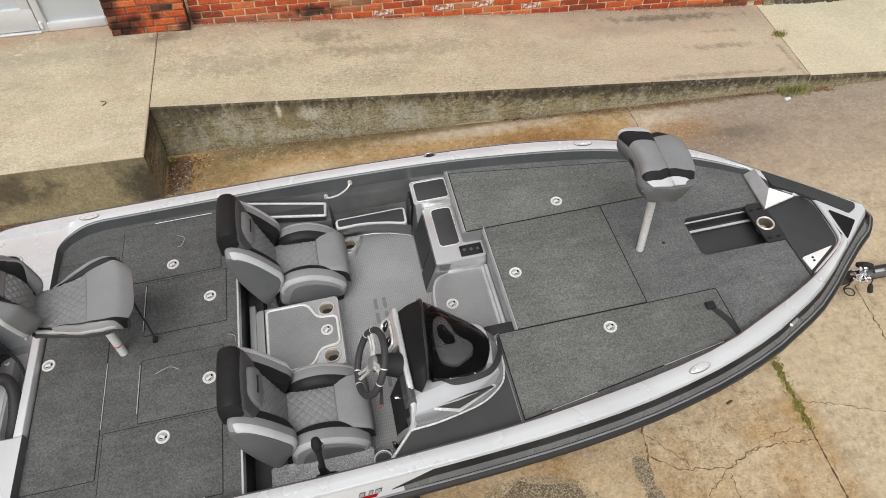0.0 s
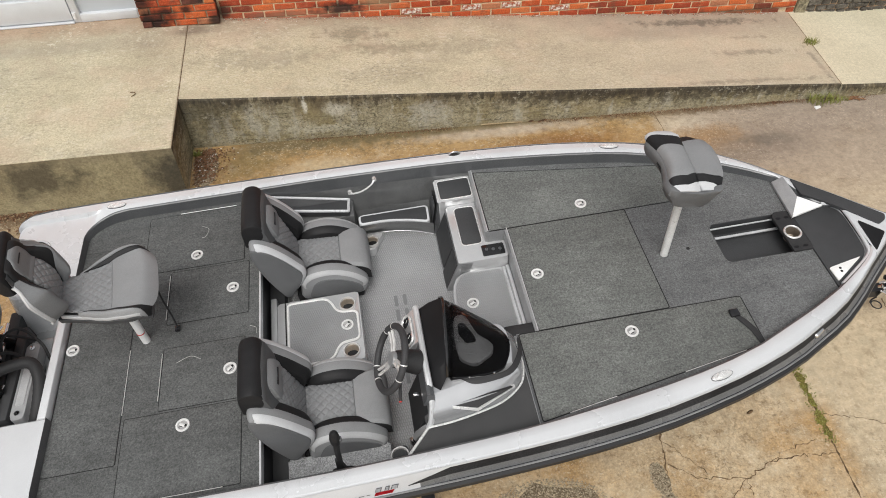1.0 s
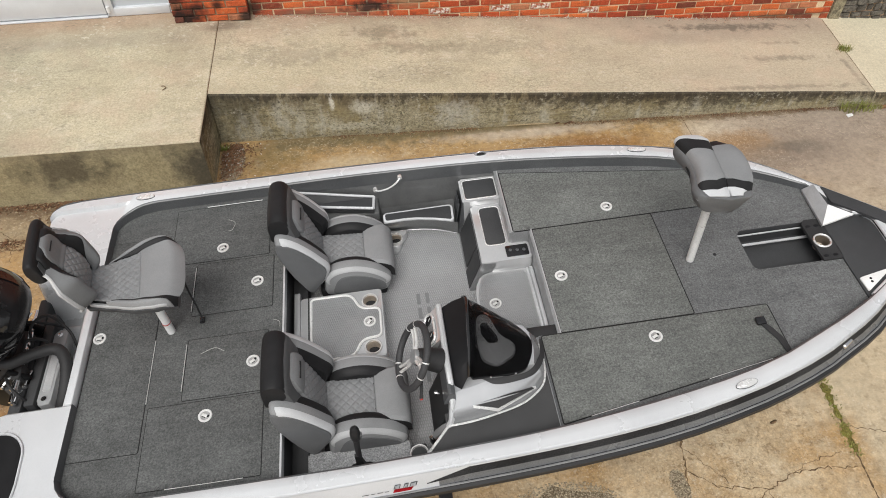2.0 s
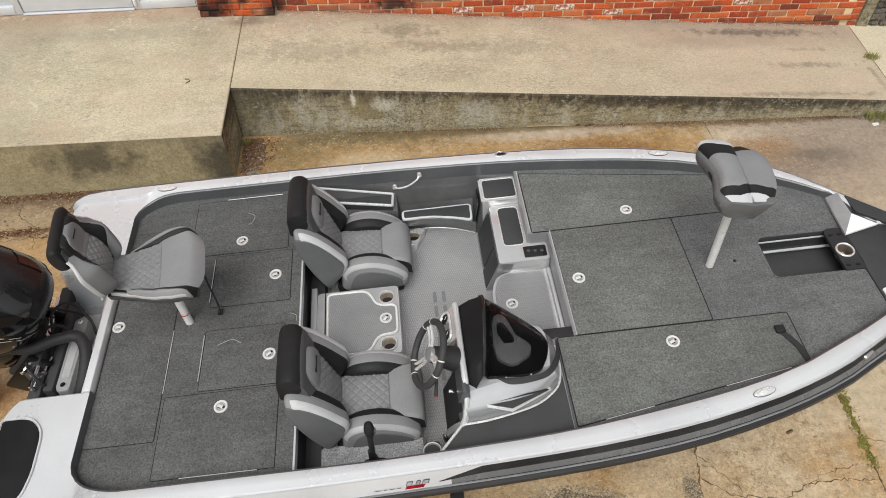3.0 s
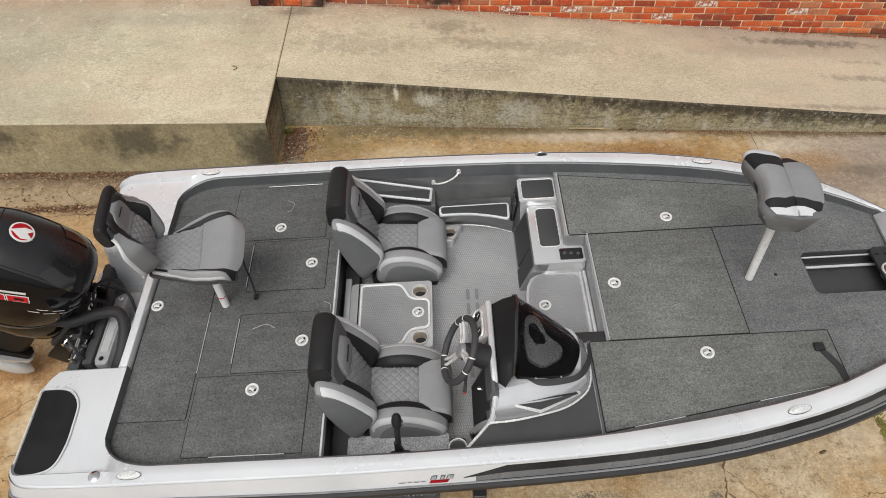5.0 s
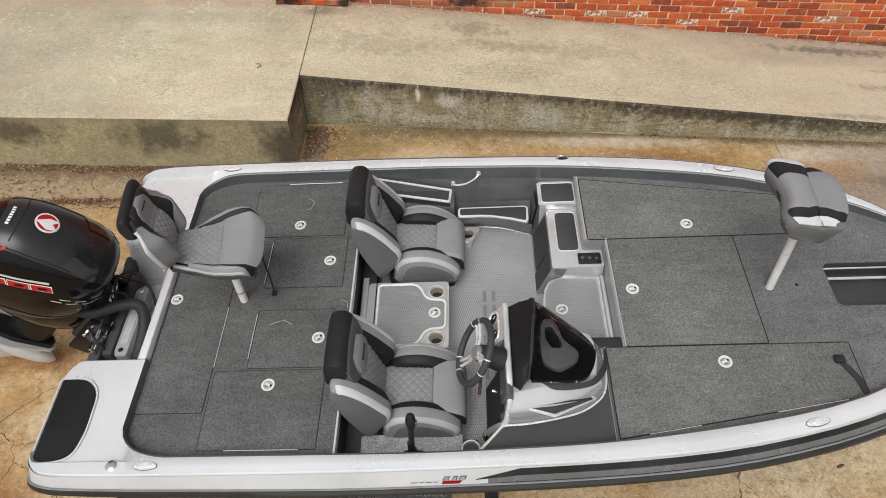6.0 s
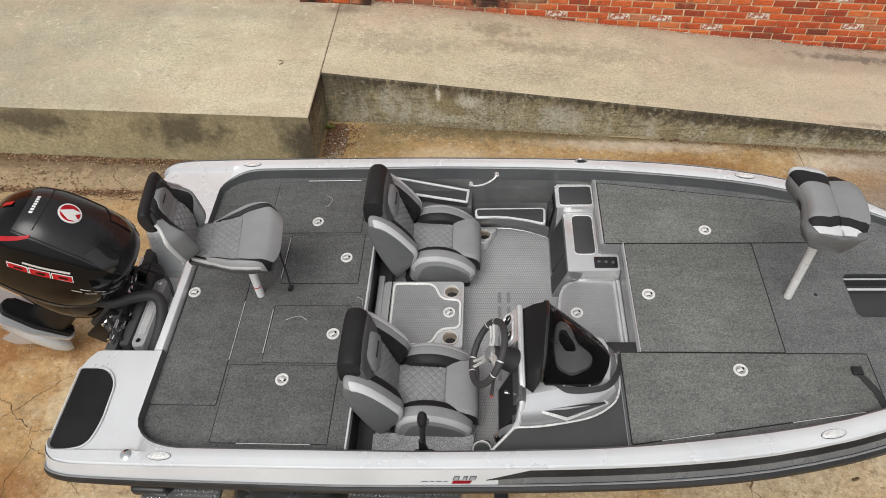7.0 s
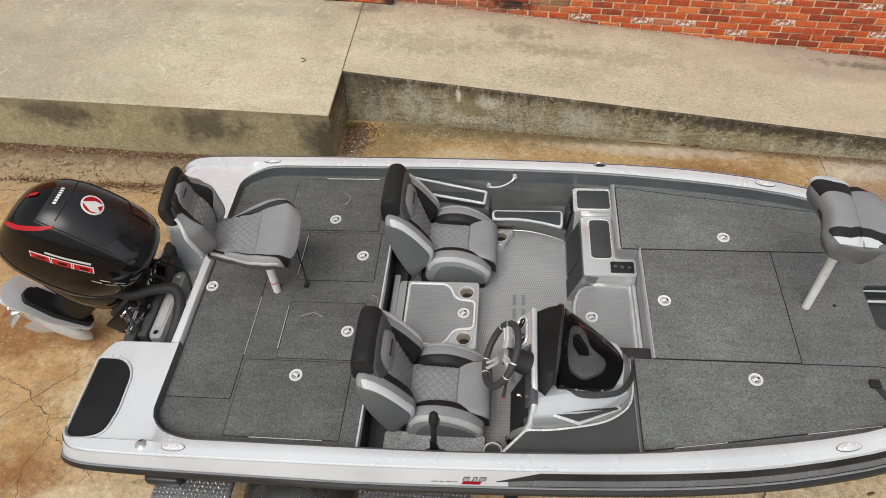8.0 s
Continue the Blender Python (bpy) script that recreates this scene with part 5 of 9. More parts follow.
# rear fishing seat on its post, turned a little to port
PX = -0.632
rs = thing("fishing_seat", "grey and black quilted bucket fishing seat on a white post", "seat", "deck seats", m=BM @ Matrix.Translation((PX, 0, 0)) @ Matrix.Rotation(radians(7), 4, "Z") @ Matrix.Translation((-PX, 0, 0)))
bm = bmesh.new()
tube(bm, [(-0.632, -0.003, 0.0), (-0.622, 0.0, 0.48)], 0.024, 14)
post = part("post", bm, M_WHITE, rs, "round white pedestal post", True)
bm = bmesh.new()
lathe(bm, (-0.631, -0.003, 0.09), [(0.0246, 0), (0.0252, 0.002), (0.0252, 0.006), (0.0246, 0.008)], 16)
part("band", bm, surf("red_mark", (0.5, 0.05, 0.04), (0.4, 0.04, 0.03), 0.5), post, "thin red ring")
cush_w = curve_of([-0.1, 0, 0.12, 0.25, 0.4, 0.55, 0.75, 0.9, 1.0, 1.1], [0.135, 0.135, 0.138, 0.155, 0.196, 0.226, 0.246, 0.242, 0.218, 0.19])
cush_in = curve_of([-0.1, 0, 0.12, 0.25, 0.4, 0.55, 0.75, 0.9, 1.0, 1.1], [0.128, 0.128, 0.130, 0.138, 0.152, 0.172, 0.196, 0.204, 0.196, 0.18])
back_w = curve_of([-0.1, 0, 0.2, 0.5, 0.62, 0.7, 0.85, 0.95, 1.0, 1.1], [0.150, 0.172, 0.210, 0.222, 0.200, 0.176, 0.156, 0.135, 0.110, 0.08])
back_x = curve_of([-0.1, 0, 0.25, 0.5, 0.75, 1.0, 1.1], [-0.852, -0.862, -0.878, -0.896, -0.916, -0.940, -0.952])
back_z = curve_of([-0.1, 0, 0.25, 0.5, 0.75, 1.0, 1.1], [0.52, 0.560, 0.660, 0.760, 0.858, 0.945, 0.975])
ease = lambda a, lo, hi: (lambda t: t * t * (3 - 2 * t))(min(max((a - lo) / (hi - lo), 0.0), 1.0))


def cushion_at(s, v):
    """The cushion: a flat middle, raised bolsters that roll over and down at the sides, a rounded front."""
    e = abs(v)
    x = -0.885 + 0.508 * s - 0.055 * e ** 4 * s ** 3
    z = 0.545 + 0.020 * ease(e, 0.72, 0.92) * ease(s, 0.20, 0.50) * (1 - ease(s, 0.76, 1.0)) - 0.105 * ease(e, 0.90, 1.12) - 0.050 * ease(s, 0.86, 1.04) + 0.014 * ease(s, 0.45, 0.65) + 0.035 * (1 - ease(s, 0.0, 0.20))
    return Vector((x, v * cush_w(s), z))


def back_at(s, v):
    """The back: a full lumbar pad between wings that stand forward and roll back at their outer edge."""
    e = abs(v)
    f = 0.034 * math.sin(math.pi * min(max(s, 0.0) / 0.64, 1.0)) * (1 - ease(e, 0.30, 0.5)) + 0.072 * ease(e, 0.38, 0.62) * ease(s, -0.15, 0.12) * (1 - ease(s, 0.45, 0.78)) - 0.095 * ease(e, 0.64, 1.08) * (1 - 0.75 * ease(s, 0.45, 0.75)) - 0.040 * ease(s, 0.90, 1.05)
    return Vector((back_x(s) + 0.95 * f, v * back_w(s), back_z(s) + 0.28 * f))


cut = lambda s: min(cush_in(s) / cush_w(s), 0.97)
band_to = lambda s: min(cut(s) + 0.085 * ease(s, 0.2, 0.5) + 0.07 * ease(s, 0.90, 0.98), 1.0)
black_out = lambda s: 0.46 + 0.22 * ease(s, 0.12, 0.70)
const = lambda c: (lambda s: c)
# shells under the cushion and behind the back
bm = bmesh.new()
rings = []
for k in range(13):
    u = k / 12
    a, b = cushion_at(u, 1.0) + Vector((0, 0.006, -0.004)), cushion_at(u, -1.0) + Vector((0, -0.006, -0.004))
    d = 0.075 * (1 - 0.5 * ease(u, 0.7, 1.0))
    rings.append([b, b + Vector((0, 0.012, -d * 0.55)), b + Vector((0, 0.06, -d)), a + Vector((0, -0.06, -d)), a + Vector((0, -0.012, -d * 0.55)), a])
loft(bm, rings)
part("shell", bm, M_VINYL_DARK, rs, "charcoal moulded seat shell", True)
bm = bmesh.new()
rings = []
for k in range(13):
    u = k / 12 * 0.99
    a, b = back_at(u, 0.97), back_at(u, -0.97)
    n = Vector((-0.95, 0, -0.28))
    rings.append([b, b + n * 0.015 + Vector((0, 0.012, 0)), b + n * 0.03 + Vector((0, 0.06, 0)), a + n * 0.03 + Vector((0, -0.06, 0)), a + n * 0.015 + Vector((0, -0.012, 0)), a])
loft(bm, rings)
part("back_shell", bm, M_VINYL_DARK, rs, "charcoal moulded back shell", True)
bm = bmesh.new()
patch(bm, cushion_at, 0.0, 0.55, lambda s: -cut(s) + 0.02, lambda s: cut(s) - 0.02, 60, 60, 0.0, 0.045, depth=0.0055)
part("seat_insert", bm, M_QUILT, rs, "diamond-quilted grey seat insert", True)
bm = bmesh.new()
patch(bm, cushion_at, 0.553, 1.0, lambda s: -cut(s) + 0.02, lambda s: cut(s) - 0.02, 16, 20, 0.002)
part("front_pad", bm, M_VINYL, rs, "plain light grey front cushion", True)
lum = lambda s: 0.42 - 0.03 * ease(s, 0.1, 0.45) - 0.22 * ease(s, 0.50, 0.66) ** 2
bm = bmesh.new()
patch(bm, back_at, 0.0, 0.66, lambda s: lum(s), lambda s: -lum(s), 56, 46, 0.008, 0.045, depth=0.0055)
part("back_insert", bm, M_QUILT, rs, "diamond-quilted grey lumbar pad", True)
top = lambda s: 0.40 + 0.10 * ease(s, 0.60, 0.78) - 0.30 * ease(s, 0.84, 0.97) ** 2
bm = bmesh.new()
patch(bm, back_at, 0.58, 0.96, lambda s: top(s), lambda s: -top(s), 16, 16, 0.012, sink=0.02)
up_pad = part("upper_pad", bm, M_VINYL_MID, rs, "plain grey upper pad", True)
bm = bmesh.new()
patch(bm, back_at, 0.825, 0.855, const(0.26), const(-0.26), 3, 10, 0.0145, sink=0.006)
part("badge", bm, M_VINYL_BLACK, up_pad, "small dark embroidered badge")
bm = bmesh.new()
patch(bm, back_at, 0.62, 0.98, const(0.80), const(-0.80), 14, 34, 0.002, sink=0.03)
part("head_band", bm, M_VINYL_BLACK, rs, "black band round the upper pad", True)
bm = bmesh.new()
puff(bm, prof_of([(-0.950, 0.800), (-0.945, 0.850), (-0.950, 0.905), (-0.962, 0.945), (-0.985, 0.955), (-1.014, 0.935), (-1.022, 0.880), (-1.000, 0.805)]), [-0.166, -0.162, -0.150, -0.12, -0.06, 0, 0.06, 0.12, 0.150, 0.162, 0.166], [0.70, 0.82, 0.91, 0.97, 1.0, 1.0, 1.0, 0.97, 0.91, 0.82, 0.70])
part("headrest", bm, M_VINYL_BLACK, rs, "rounded black head pad", True)
for side in (1, -1):
    flip = lambda a, b: (a, b) if side > 0 else (b, a)
    sg = lambda f, k: (lambda s: k * f(s))
    bm = bmesh.new()
    patch(bm, cushion_at, 0.24, 1.0, *flip(sg(lambda s: cut(s) - 0.02, side), sg(band_to, side)), 30, 6, 0.001)
    part("cushion_band", bm, M_VINYL_BLACK, rs, "black cushion band", True)
    bm = bmesh.new()
    patch(bm, cushion_at, 0.20, 0.955, *flip(sg(lambda s: min(band_to(s), 0.99), side), const(side * 1.0)), 26, 8, 0.004)
    bol = part("bolster", bm, M_VINYL, rs, "light grey cushion bolster", True)
    bm = bmesh.new()
    patch(bm, cushion_at, 0.04, 0.90, *flip(const(side * 0.968), const(side * 1.0)), 26, 4, 0.006)
    part("stripe", bm, M_STRIPE, bol, "pale grey piping stripe", True)
    bm = bmesh.new()
    patch(bm, back_at, 0.06, 0.74, *flip(sg(black_out, side), const(side * 0.36)), 20, 8, 0.001)
    part("back_band", bm, M_VINYL_BLACK, rs, "black inner back band", True)
    bm = bmesh.new()
    patch(bm, back_at, 0.0, 0.78, *flip(const(side * 0.99), sg(black_out, side)), 22, 12, 0.004)
    wg = part("wing", bm, M_VINYL_MID, rs, "grey backrest wing", True)
    bm = bmesh.new()
    patch(bm, back_at, 0.0, 0.78, *flip(const(side * 1.0), const(side * 0.93)), 24, 5, 0.007)
    part("stripe", bm, M_VINYL_WHITE, wg, "silver-white piping stripe", True)
bm = bmesh.new()
box(bm, -0.70, -0.55, -0.08, 0.08, 0.43, 0.465, 0.01)
box(bm, -0.66, -0.60, -0.05, 0.05, 0.46, 0.515)
part("mount", bm, M_RUBBER, rs, "black seat mount plate", True)


def tucked(bm, k):
    """Shortens a folded seat part across the boat."""
    for v in bm.verts:
        v.co.y = 0.035 + v.co.y * k
    return bm


# front seat, folded down on its taller post
M_SHELL = surf("slate_grey_vinyl", (0.135, 0.138, 0.142), (0.112, 0.115, 0.118), 0.55, 0, 5, 240, 0.12, 0.3, 0.3)
M_POSTWHITE = mottled(surf("scuffed_white_post", (0.72, 0.72, 0.70), (0.62, 0.62, 0.60), 0.45, 0, 9, 120, 0.1, 0.1, 0.4), (0.30, 0.29, 0.27), 22, 0.60, 0.66, 0.7, stretch=(1, 1, 1.6), seed=3)
fs = thing("folded_seat", "grey, black and white folded fishing seat on a white post", "seat", "deck seats", m=BM @ Matrix.Translation((2.548, -0.012, 0)) @ Matrix.Rotation(radians(-4), 4, "Z"))
bm = bmesh.new()
tube(bm, [(0, 0, 0.0), (0.0, 0.0, 0.66)], 0.0235, 14)
part("post", bm, M_POSTWHITE, fs, "round white pedestal post", True)
bm = bmesh.new()
prof = prof_of([(-0.12, 0.645), (0.0, 0.630), (0.10, 0.645), (0.136, 0.695), (0.134, 0.728), (0.09, 0.735), (0.0, 0.725), (-0.12, 0.755), (-0.172, 0.772), (-0.195, 0.745), (-0.180, 0.68)])
puff(bm, prof, [-0.300, -0.290, -0.264, -0.20, -0.12, 0, 0.12, 0.19, 0.225, 0.245, 0.252], [0.80, 0.90, 0.95, 0.98, 1, 1, 1, 0.98, 0.95, 0.90, 0.80])
for v in bm.verts:
    v.co.x += 0.045 * (1 - min(abs(v.co.y) / 0.2, 1) ** 2) * max(0, min(1, (0.0 - v.co.x) / 0.15))
for v in bm.verts:
    if v.co.z > 0.69 and v.co.y < -0.17:
        v.co.z += 0.024 * min(1.0, (-0.17 - v.co.y) / 0.06)
for v in bm.verts:
    k = max(0.0, min(1.0, (-0.10 - v.co.y) / 0.17)) * max(0.0, min(1.0, (0.76 - v.co.z) / 0.06))
    v.co.x -= k * (0.048 if v.co.x > 0.02 else -0.02)
part("shell", tucked(bm, 0.80), M_SHELL, fs, "charcoal moulded seat shell", True)


def notch(bm):
    """The dark end band rises to a point where back and cushion meet, and widens at the far outer corner."""
    for v in bm.verts:
        if 0.18 < v.co.y < 0.23:
            v.co.y += 0.30 * max(0.0, -v.co.x - 0.09)
        if v.co.y < -0.09:
            v.co.y += 0.05 * max(0.0, 1 - abs(v.co.x - 0.01) / 0.075) * min(1.0, (-0.09 - v.co.y) / 0.06) * (1.0 if v.co.y > -0.262 else 0.3)
    return bm


def roll(ys):
    """The folded back: a pad pinched in at its waist, lofted across y."""
    rings = []
    for y in ys:
        e = abs(y) * (0.86 if y < 0 else 1.0)
        pinch = 0.045 * (1 - min(e / 0.20, 1.0) ** 2)
        sc = 1.0 if e < 0.226 else 0.96 if e < 0.24 else 0.88
        drop = 0.026 * max(0.0, min(1.0, (-y - 0.16) / 0.08)) + 0.40 * max(0.0, e - (0.215 if y < 0 else 0.235))
        pr = prof_of([(-0.182 + pinch, 0.765), (-0.165 + pinch, 0.805), (-0.11 + pinch * 0.5, 0.815), (-0.03, 0.800), (0.004, 0.775), (0.0, 0.74), (-0.08, 0.735), (-0.16 + pinch, 0.74)], 4)
        rings.append([(-0.09 + (x + 0.09) * sc, y, max(0.765 + (z - 0.765) * sc - drop, (0.752 if y < 0 else 0.735) if e > 0.195 else 0.70)) for x, z in pr])
    return rings


for nm, lab, mt, ys in (("back_pad", "light grey folded back pad", M_VINYL, (-0.176, -0.170, -0.12, -0.06, 0, 0.06, 0.104, 0.110)), ("end_band", "black band", M_VINYL_BLACK, (-0.236, -0.222, -0.200, -0.176)), ("end_band", "black band", M_VINYL_BLACK, (0.110, 0.140, 0.170, 0.196)), ("end_cap", "white end cap", M_VINYL_WHITE, (0.196, 0.222, 0.246, 0.262)), ("end_cap", "white end cap", M_VINYL_WHITE, (-0.278, -0.272, -0.258, -0.236))):
    bm = bmesh.new()
    loft(bm, roll(ys))
    part(nm, tucked(notch(bm), 0.84), mt, fs, lab, True)
edge_x = curve_of([-0.27, -0.255, -0.23, -0.18, -0.10, 0.0, 0.10, 0.18, 0.235, 0.25], [0.05, 0.080, 0.105, 0.132, 0.158, 0.168, 0.162, 0.140, 0.10, 0.06])
for nm, lab, mt, ys, h in (("cushion", "soft grey folded cushion", M_QUILT, (-0.176, -0.170, -0.13, -0.08, -0.04, 0, 0.05, 0.10, 0.165, 0.170), 0.784), ("cushion_band", "black cushion band", M_VINYL_BLACK, (-0.234, -0.222, -0.20, -0.176), 0.781), ("cushion_end", "white cushion end", M_VINYL_WHITE, (-0.276, -0.270, -0.258, -0.234), 0.780), ("cushion_band", "black cushion band", M_VINYL_BLACK, (0.170, 0.19, 0.225, 0.242), 0.775)):
    bm = bmesh.new()
    rings = []
    for y in ys:
        e = abs(y) * (0.86 if y < 0 else 1.0)
        xo, top = edge_x(y * 0.86 if y < 0 else y), h - 0.35 * max(0, e - 0.13) ** 1.2
        if nm == "cushion_end":
            xo *= 0.90
        zl = 0.752 if nm == "cushion_end" else 0.70
        rings.append([(-0.01, y, zl), (0.004, y, top - 0.008), (0.035, y, top - 0.001), ((xo + 0.03) / 2, y, top), (xo - 0.03, y, top - 0.004), (xo - 0.006, y, top - 0.020), (xo, y, max(0.72, zl)), (xo - 0.01, y, zl)])
    loft(bm, rings)
    part(nm, tucked(notch(bm), 0.84), mt, fs, lab, True)
bm = bmesh.new()
box(bm, -0.196, -0.175, -0.07, 0.07, 0.724, 0.740)
for v in bm.verts:
    v.co.x += 0.045 * (1 - min(abs(v.co.y) / 0.2, 1) ** 2)
part("badge", tucked(bm, 0.84), M_VINYL_BLACK, fs, "small dark badge on the side")
bm = bmesh.new()
box(bm, -0.085, 0.020, -0.04, 0.08, 0.630, 0.66, 0.012)
part("mount", bm, M_RUBBER, fs, "black seat mount plate", True)
# ---- helm console and fittings ----
M_GLOSSBLACK = surf("gloss_black_plastic", (0.012, 0.012, 0.013), (0.016, 0.016, 0.017), 0.10, 0, 3, 300, 0.1, 0.0, 0.5, 0.3)
M_SATINWHITE = surf("satin_steel", (0.80, 0.80, 0.79), (0.72, 0.72, 0.71), 0.28, 0.35, 20, 400, 0.04, 0.0, 0.6)


def glass_smoked():
    """Thin smoked acrylic, a little wavy."""
    m = bpy.data.materials.new("smoked_windscreen")
    m.use_nodes = True
    b = m.node_tree.nodes["Principled BSDF"]
    b.inputs["Base Color"].default_value = (0.27, 0.27, 0.28, 1)
    b.inputs["Roughness"].default_value = 0.015
    b.inputs["IOR"].default_value = 1.14
    b.inputs["Transmission Weight"].default_value = 1.0
    N, L = m.node_tree.nodes, m.node_tree.links
    co, n, bp = N.new("ShaderNodeTexCoord"), N.new("ShaderNodeTexNoise"), N.new("ShaderNodeBump")
    n.inputs["Scale"].default_value, n.inputs["Detail"].default_value = 9.0, 1.0
    bp.inputs["Strength"].default_value, bp.inputs["Distance"].default_value = 0.3, 0.03
    L.new(co.outputs["Object"], n.inputs["Vector"])
    L.new(n.outputs[0], bp.inputs["Height"])
    L.new(bp.outputs[0], b.inputs["Normal"])
    return m


M_PLAINGREY = surf("plain_mid_grey", (0.34, 0.345, 0.35), (0.26, 0.265, 0.27), 0.4, 0, 6, 200, 0.08, 0.05, 0.4)
M_SMOKED = glass_smoked()
M_HOOD = surf("matt_black_hood", (0.007, 0.007, 0.008), (0.011, 0.011, 0.012), 0.55, 0, 4, 200, 0.2, 0.2, 0.25)
M_CONSOLE = surf("silver_console_gelcoat", (0.60, 0.607, 0.617), (0.50, 0.507, 0.516), 0.17, 0.55, 2.5, 700, 0.08, 0.02, 0.5, 0.3)
con = thing("helm_console", "silver helm console with a smoked black windscreen", "console", m=BM)
# moulded body, built up in level outlines that draw in towards the windscreen
base = [(0.93, -0.87), (1.06, -0.862), (1.20, -0.838), (1.33, -0.805), (1.42, -0.755), (1.480, -0.69), (1.505, -0.58), (1.500, -0.45), (1.445, -0.40), (1.28, -0.325), (1.10, -0.262), (0.95, -0.245)]


def drawn_in(p, d):
    """A point of the base outline moved in by d; the far side and the nose draw in less."""
    x, y = p
    k = 1.0 if y < -0.70 else 0.50 if y < -0.42 else 0.25
    o = Vector((1.18 - x, -0.50 - y, 0)).normalized()
    return max(x + o.x * d * k * (0.3 if x < 1.1 else 1.0), 0.955 if d > 0.01 else 0.93), y + o.y * d * k


LEVELS = [(-0.30, 0.004), (0.0, 0.0), (0.010, 0.0), (0.050, 0.020), (0.056, 0.022), (0.088, 0.044), (0.094, 0.050), (0.122, 0.092), (0.142, 0.118), (0.150, 0.126)]
bm = bmesh.new()
loft(bm, [[(*drawn_in(p, d), z) for p in base] for z, d in LEVELS])
# lower facets of the same silver, their darker shading put in as mid grey
for f in bm.faces:
    if f.calc_center_median().z < 0.052:
        f.material_index = 1
part("body", bm, [M_CONSOLE, M_MIDGREY], con, "silver moulded console body with lower facets darkened for shade", True)
# dark moulded band under the windscreen
hi_ = smooth_path([(1.135, -0.706, 0.152), (1.22, -0.712, 0.154), (1.33, -0.712, 0.152), (1.408, -0.684, 0.147), (1.470, -0.595, 0.137), (1.490, -0.50, 0.130)], 5)
lo_ = smooth_path([(1.140, -0.709, 0.151), (1.205, -0.741, 0.141), (1.31, -0.740, 0.139), (1.420, -0.706, 0.130), (1.490, -0.610, 0.118), (1.503, -0.50, 0.112)], 5)
bm = bmesh.new()
rings = []
for a, b in zip(hi_, lo_):
    o = Vector((b.x - a.x, b.y - a.y, 0.02)).normalized()
    rings.append([a + Vector((0, 0, -0.012)), a + Vector((0, 0, 0.002)), a.lerp(b, 0.5) + o * 0.004 + Vector((0, 0, 0.003)), b + o * 0.004, b - o * 0.012 + Vector((0, 0, -0.012))])
loft(bm, rings, closed=False)
part("shadow_band", bm, M_RUBBER, con, "black moulded band", True)
# chevron vent on the outer side, with a lip under it whitened as a lit facet
bm = bmesh.new()
vent = [(1.066, -0.812, 0.086), (1.200, -0.836, 0.056), (1.408, -0.756, 0.060), (1.298, -0.782, 0.089)]
vs = [bm.verts.new((x, y - 0.003, z + 0.004)) for x, y, z in vent]
vo = [bm.verts.new((x, y + 0.03, z - 0.02)) for x, y, z in vent]
bm.faces.new(vs)
for i in range(4):
    bm.faces.new((vs[i], vs[(i + 1) % 4], vo[(i + 1) % 4], vo[i]))
bm.faces.new(vo[::-1])
part("vent", bm, M_RUBBER, con, "black chevron vent")
bm = bmesh.new()
tri = [(1.046, -0.817, 0.080), (1.066, -0.812, 0.088), (1.200, -0.838, 0.058), (1.408, -0.758, 0.062), (1.422, -0.753, 0.054), (1.200, -0.847, 0.042)]
f_ = [bm.verts.new((x, y - 0.005, z + 0.003)) for x, y, z in tri]
b_ = [bm.verts.new((x, y + 0.02, z - 0.01)) for x, y, z in tri]
for q in ((0, 1, 2, 5), (2, 3, 4, 5)):
    bm.faces.new([f_[i] for i in q])
for i in range(6):
    bm.faces.new((f_[i], f_[(i + 1) % 6], b_[(i + 1) % 6], b_[i]))
part("vent_trim", bm, M_SATINWHITE, con, "chevron lip under the vent, whitened as a lit facet")
# pale line where the body meets the panel
bm = bmesh.new()
tube(bm, [(p.x, p.y - 0.006, 0.010) for p in smooth_path([(*q, 0) for q in base[:8]], 4)], 0.006, 6)
part("foot_trim", bm, M_SATINWHITE, con, "bright foot trim", True)
# dash hood: black, rising to the windscreen ridge
ridge = [(1.10, -0.245, 0.265), (1.112, -0.30, 0.325), (1.105, -0.40, 0.350), (1.095, -0.50, 0.350), (1.085, -0.585, 0.325), (1.074, -0.652, 0.272), (1.064, -0.705, 0.195)]
edge = [(0.984, -0.245, 0.195), (0.982, -0.31, 0.205), (0.982, -0.40, 0.207), (0.982, -0.50, 0.206), (0.984, -0.60, 0.200), (0.986, -0.69, 0.175), (0.992, -0.782, 0.100)]
bm = bmesh.new()
loft(bm, [edge, [tuple(a * 0.5 + b * 0.5 + c for a, b, c in zip(e, r, (0, 0, 0.012))) for e, r in zip(edge, ridge)], ridge, [(x + 0.012, y, z - 0.008) for x, y, z in ridge], [(x + 0.03, y, 0.13) for x, y, z in ridge], [(0.988, y, 0.085) for x, y, z in edge]], closed=True)
part("dash_hood", bm, M_HOOD, con, "matt black dash hood", True)
# windscreen: from the ridge down to the shoulder
foot = [(1.15, -0.262, 0.160), (1.285, -0.325, 0.157), (1.380, -0.41, 0.156), (1.440, -0.52, 0.156), (1.404, -0.645, 0.157), (1.328, -0.700, 0.159), (1.088, -0.704, 0.166)]
bm = bmesh.new()
rings = []
for t in (0.0, 0.15, 0.35, 0.55, 0.75, 0.9, 1.0):
    bulge = 0.014 * math.sin(math.pi * t)
    rings.append([(r[0] * (1 - t) + f[0] * t + 0.3 * bulge, r[1] * (1 - t) + f[1] * t, r[2] * (1 - t) + f[2] * t + bulge * (0.4 + 0.6 * math.sin(math.pi * (i + 0.5) / 7)) + 0.004) for i, (r, f) in enumerate(zip(ridge, foot))])
fine = []
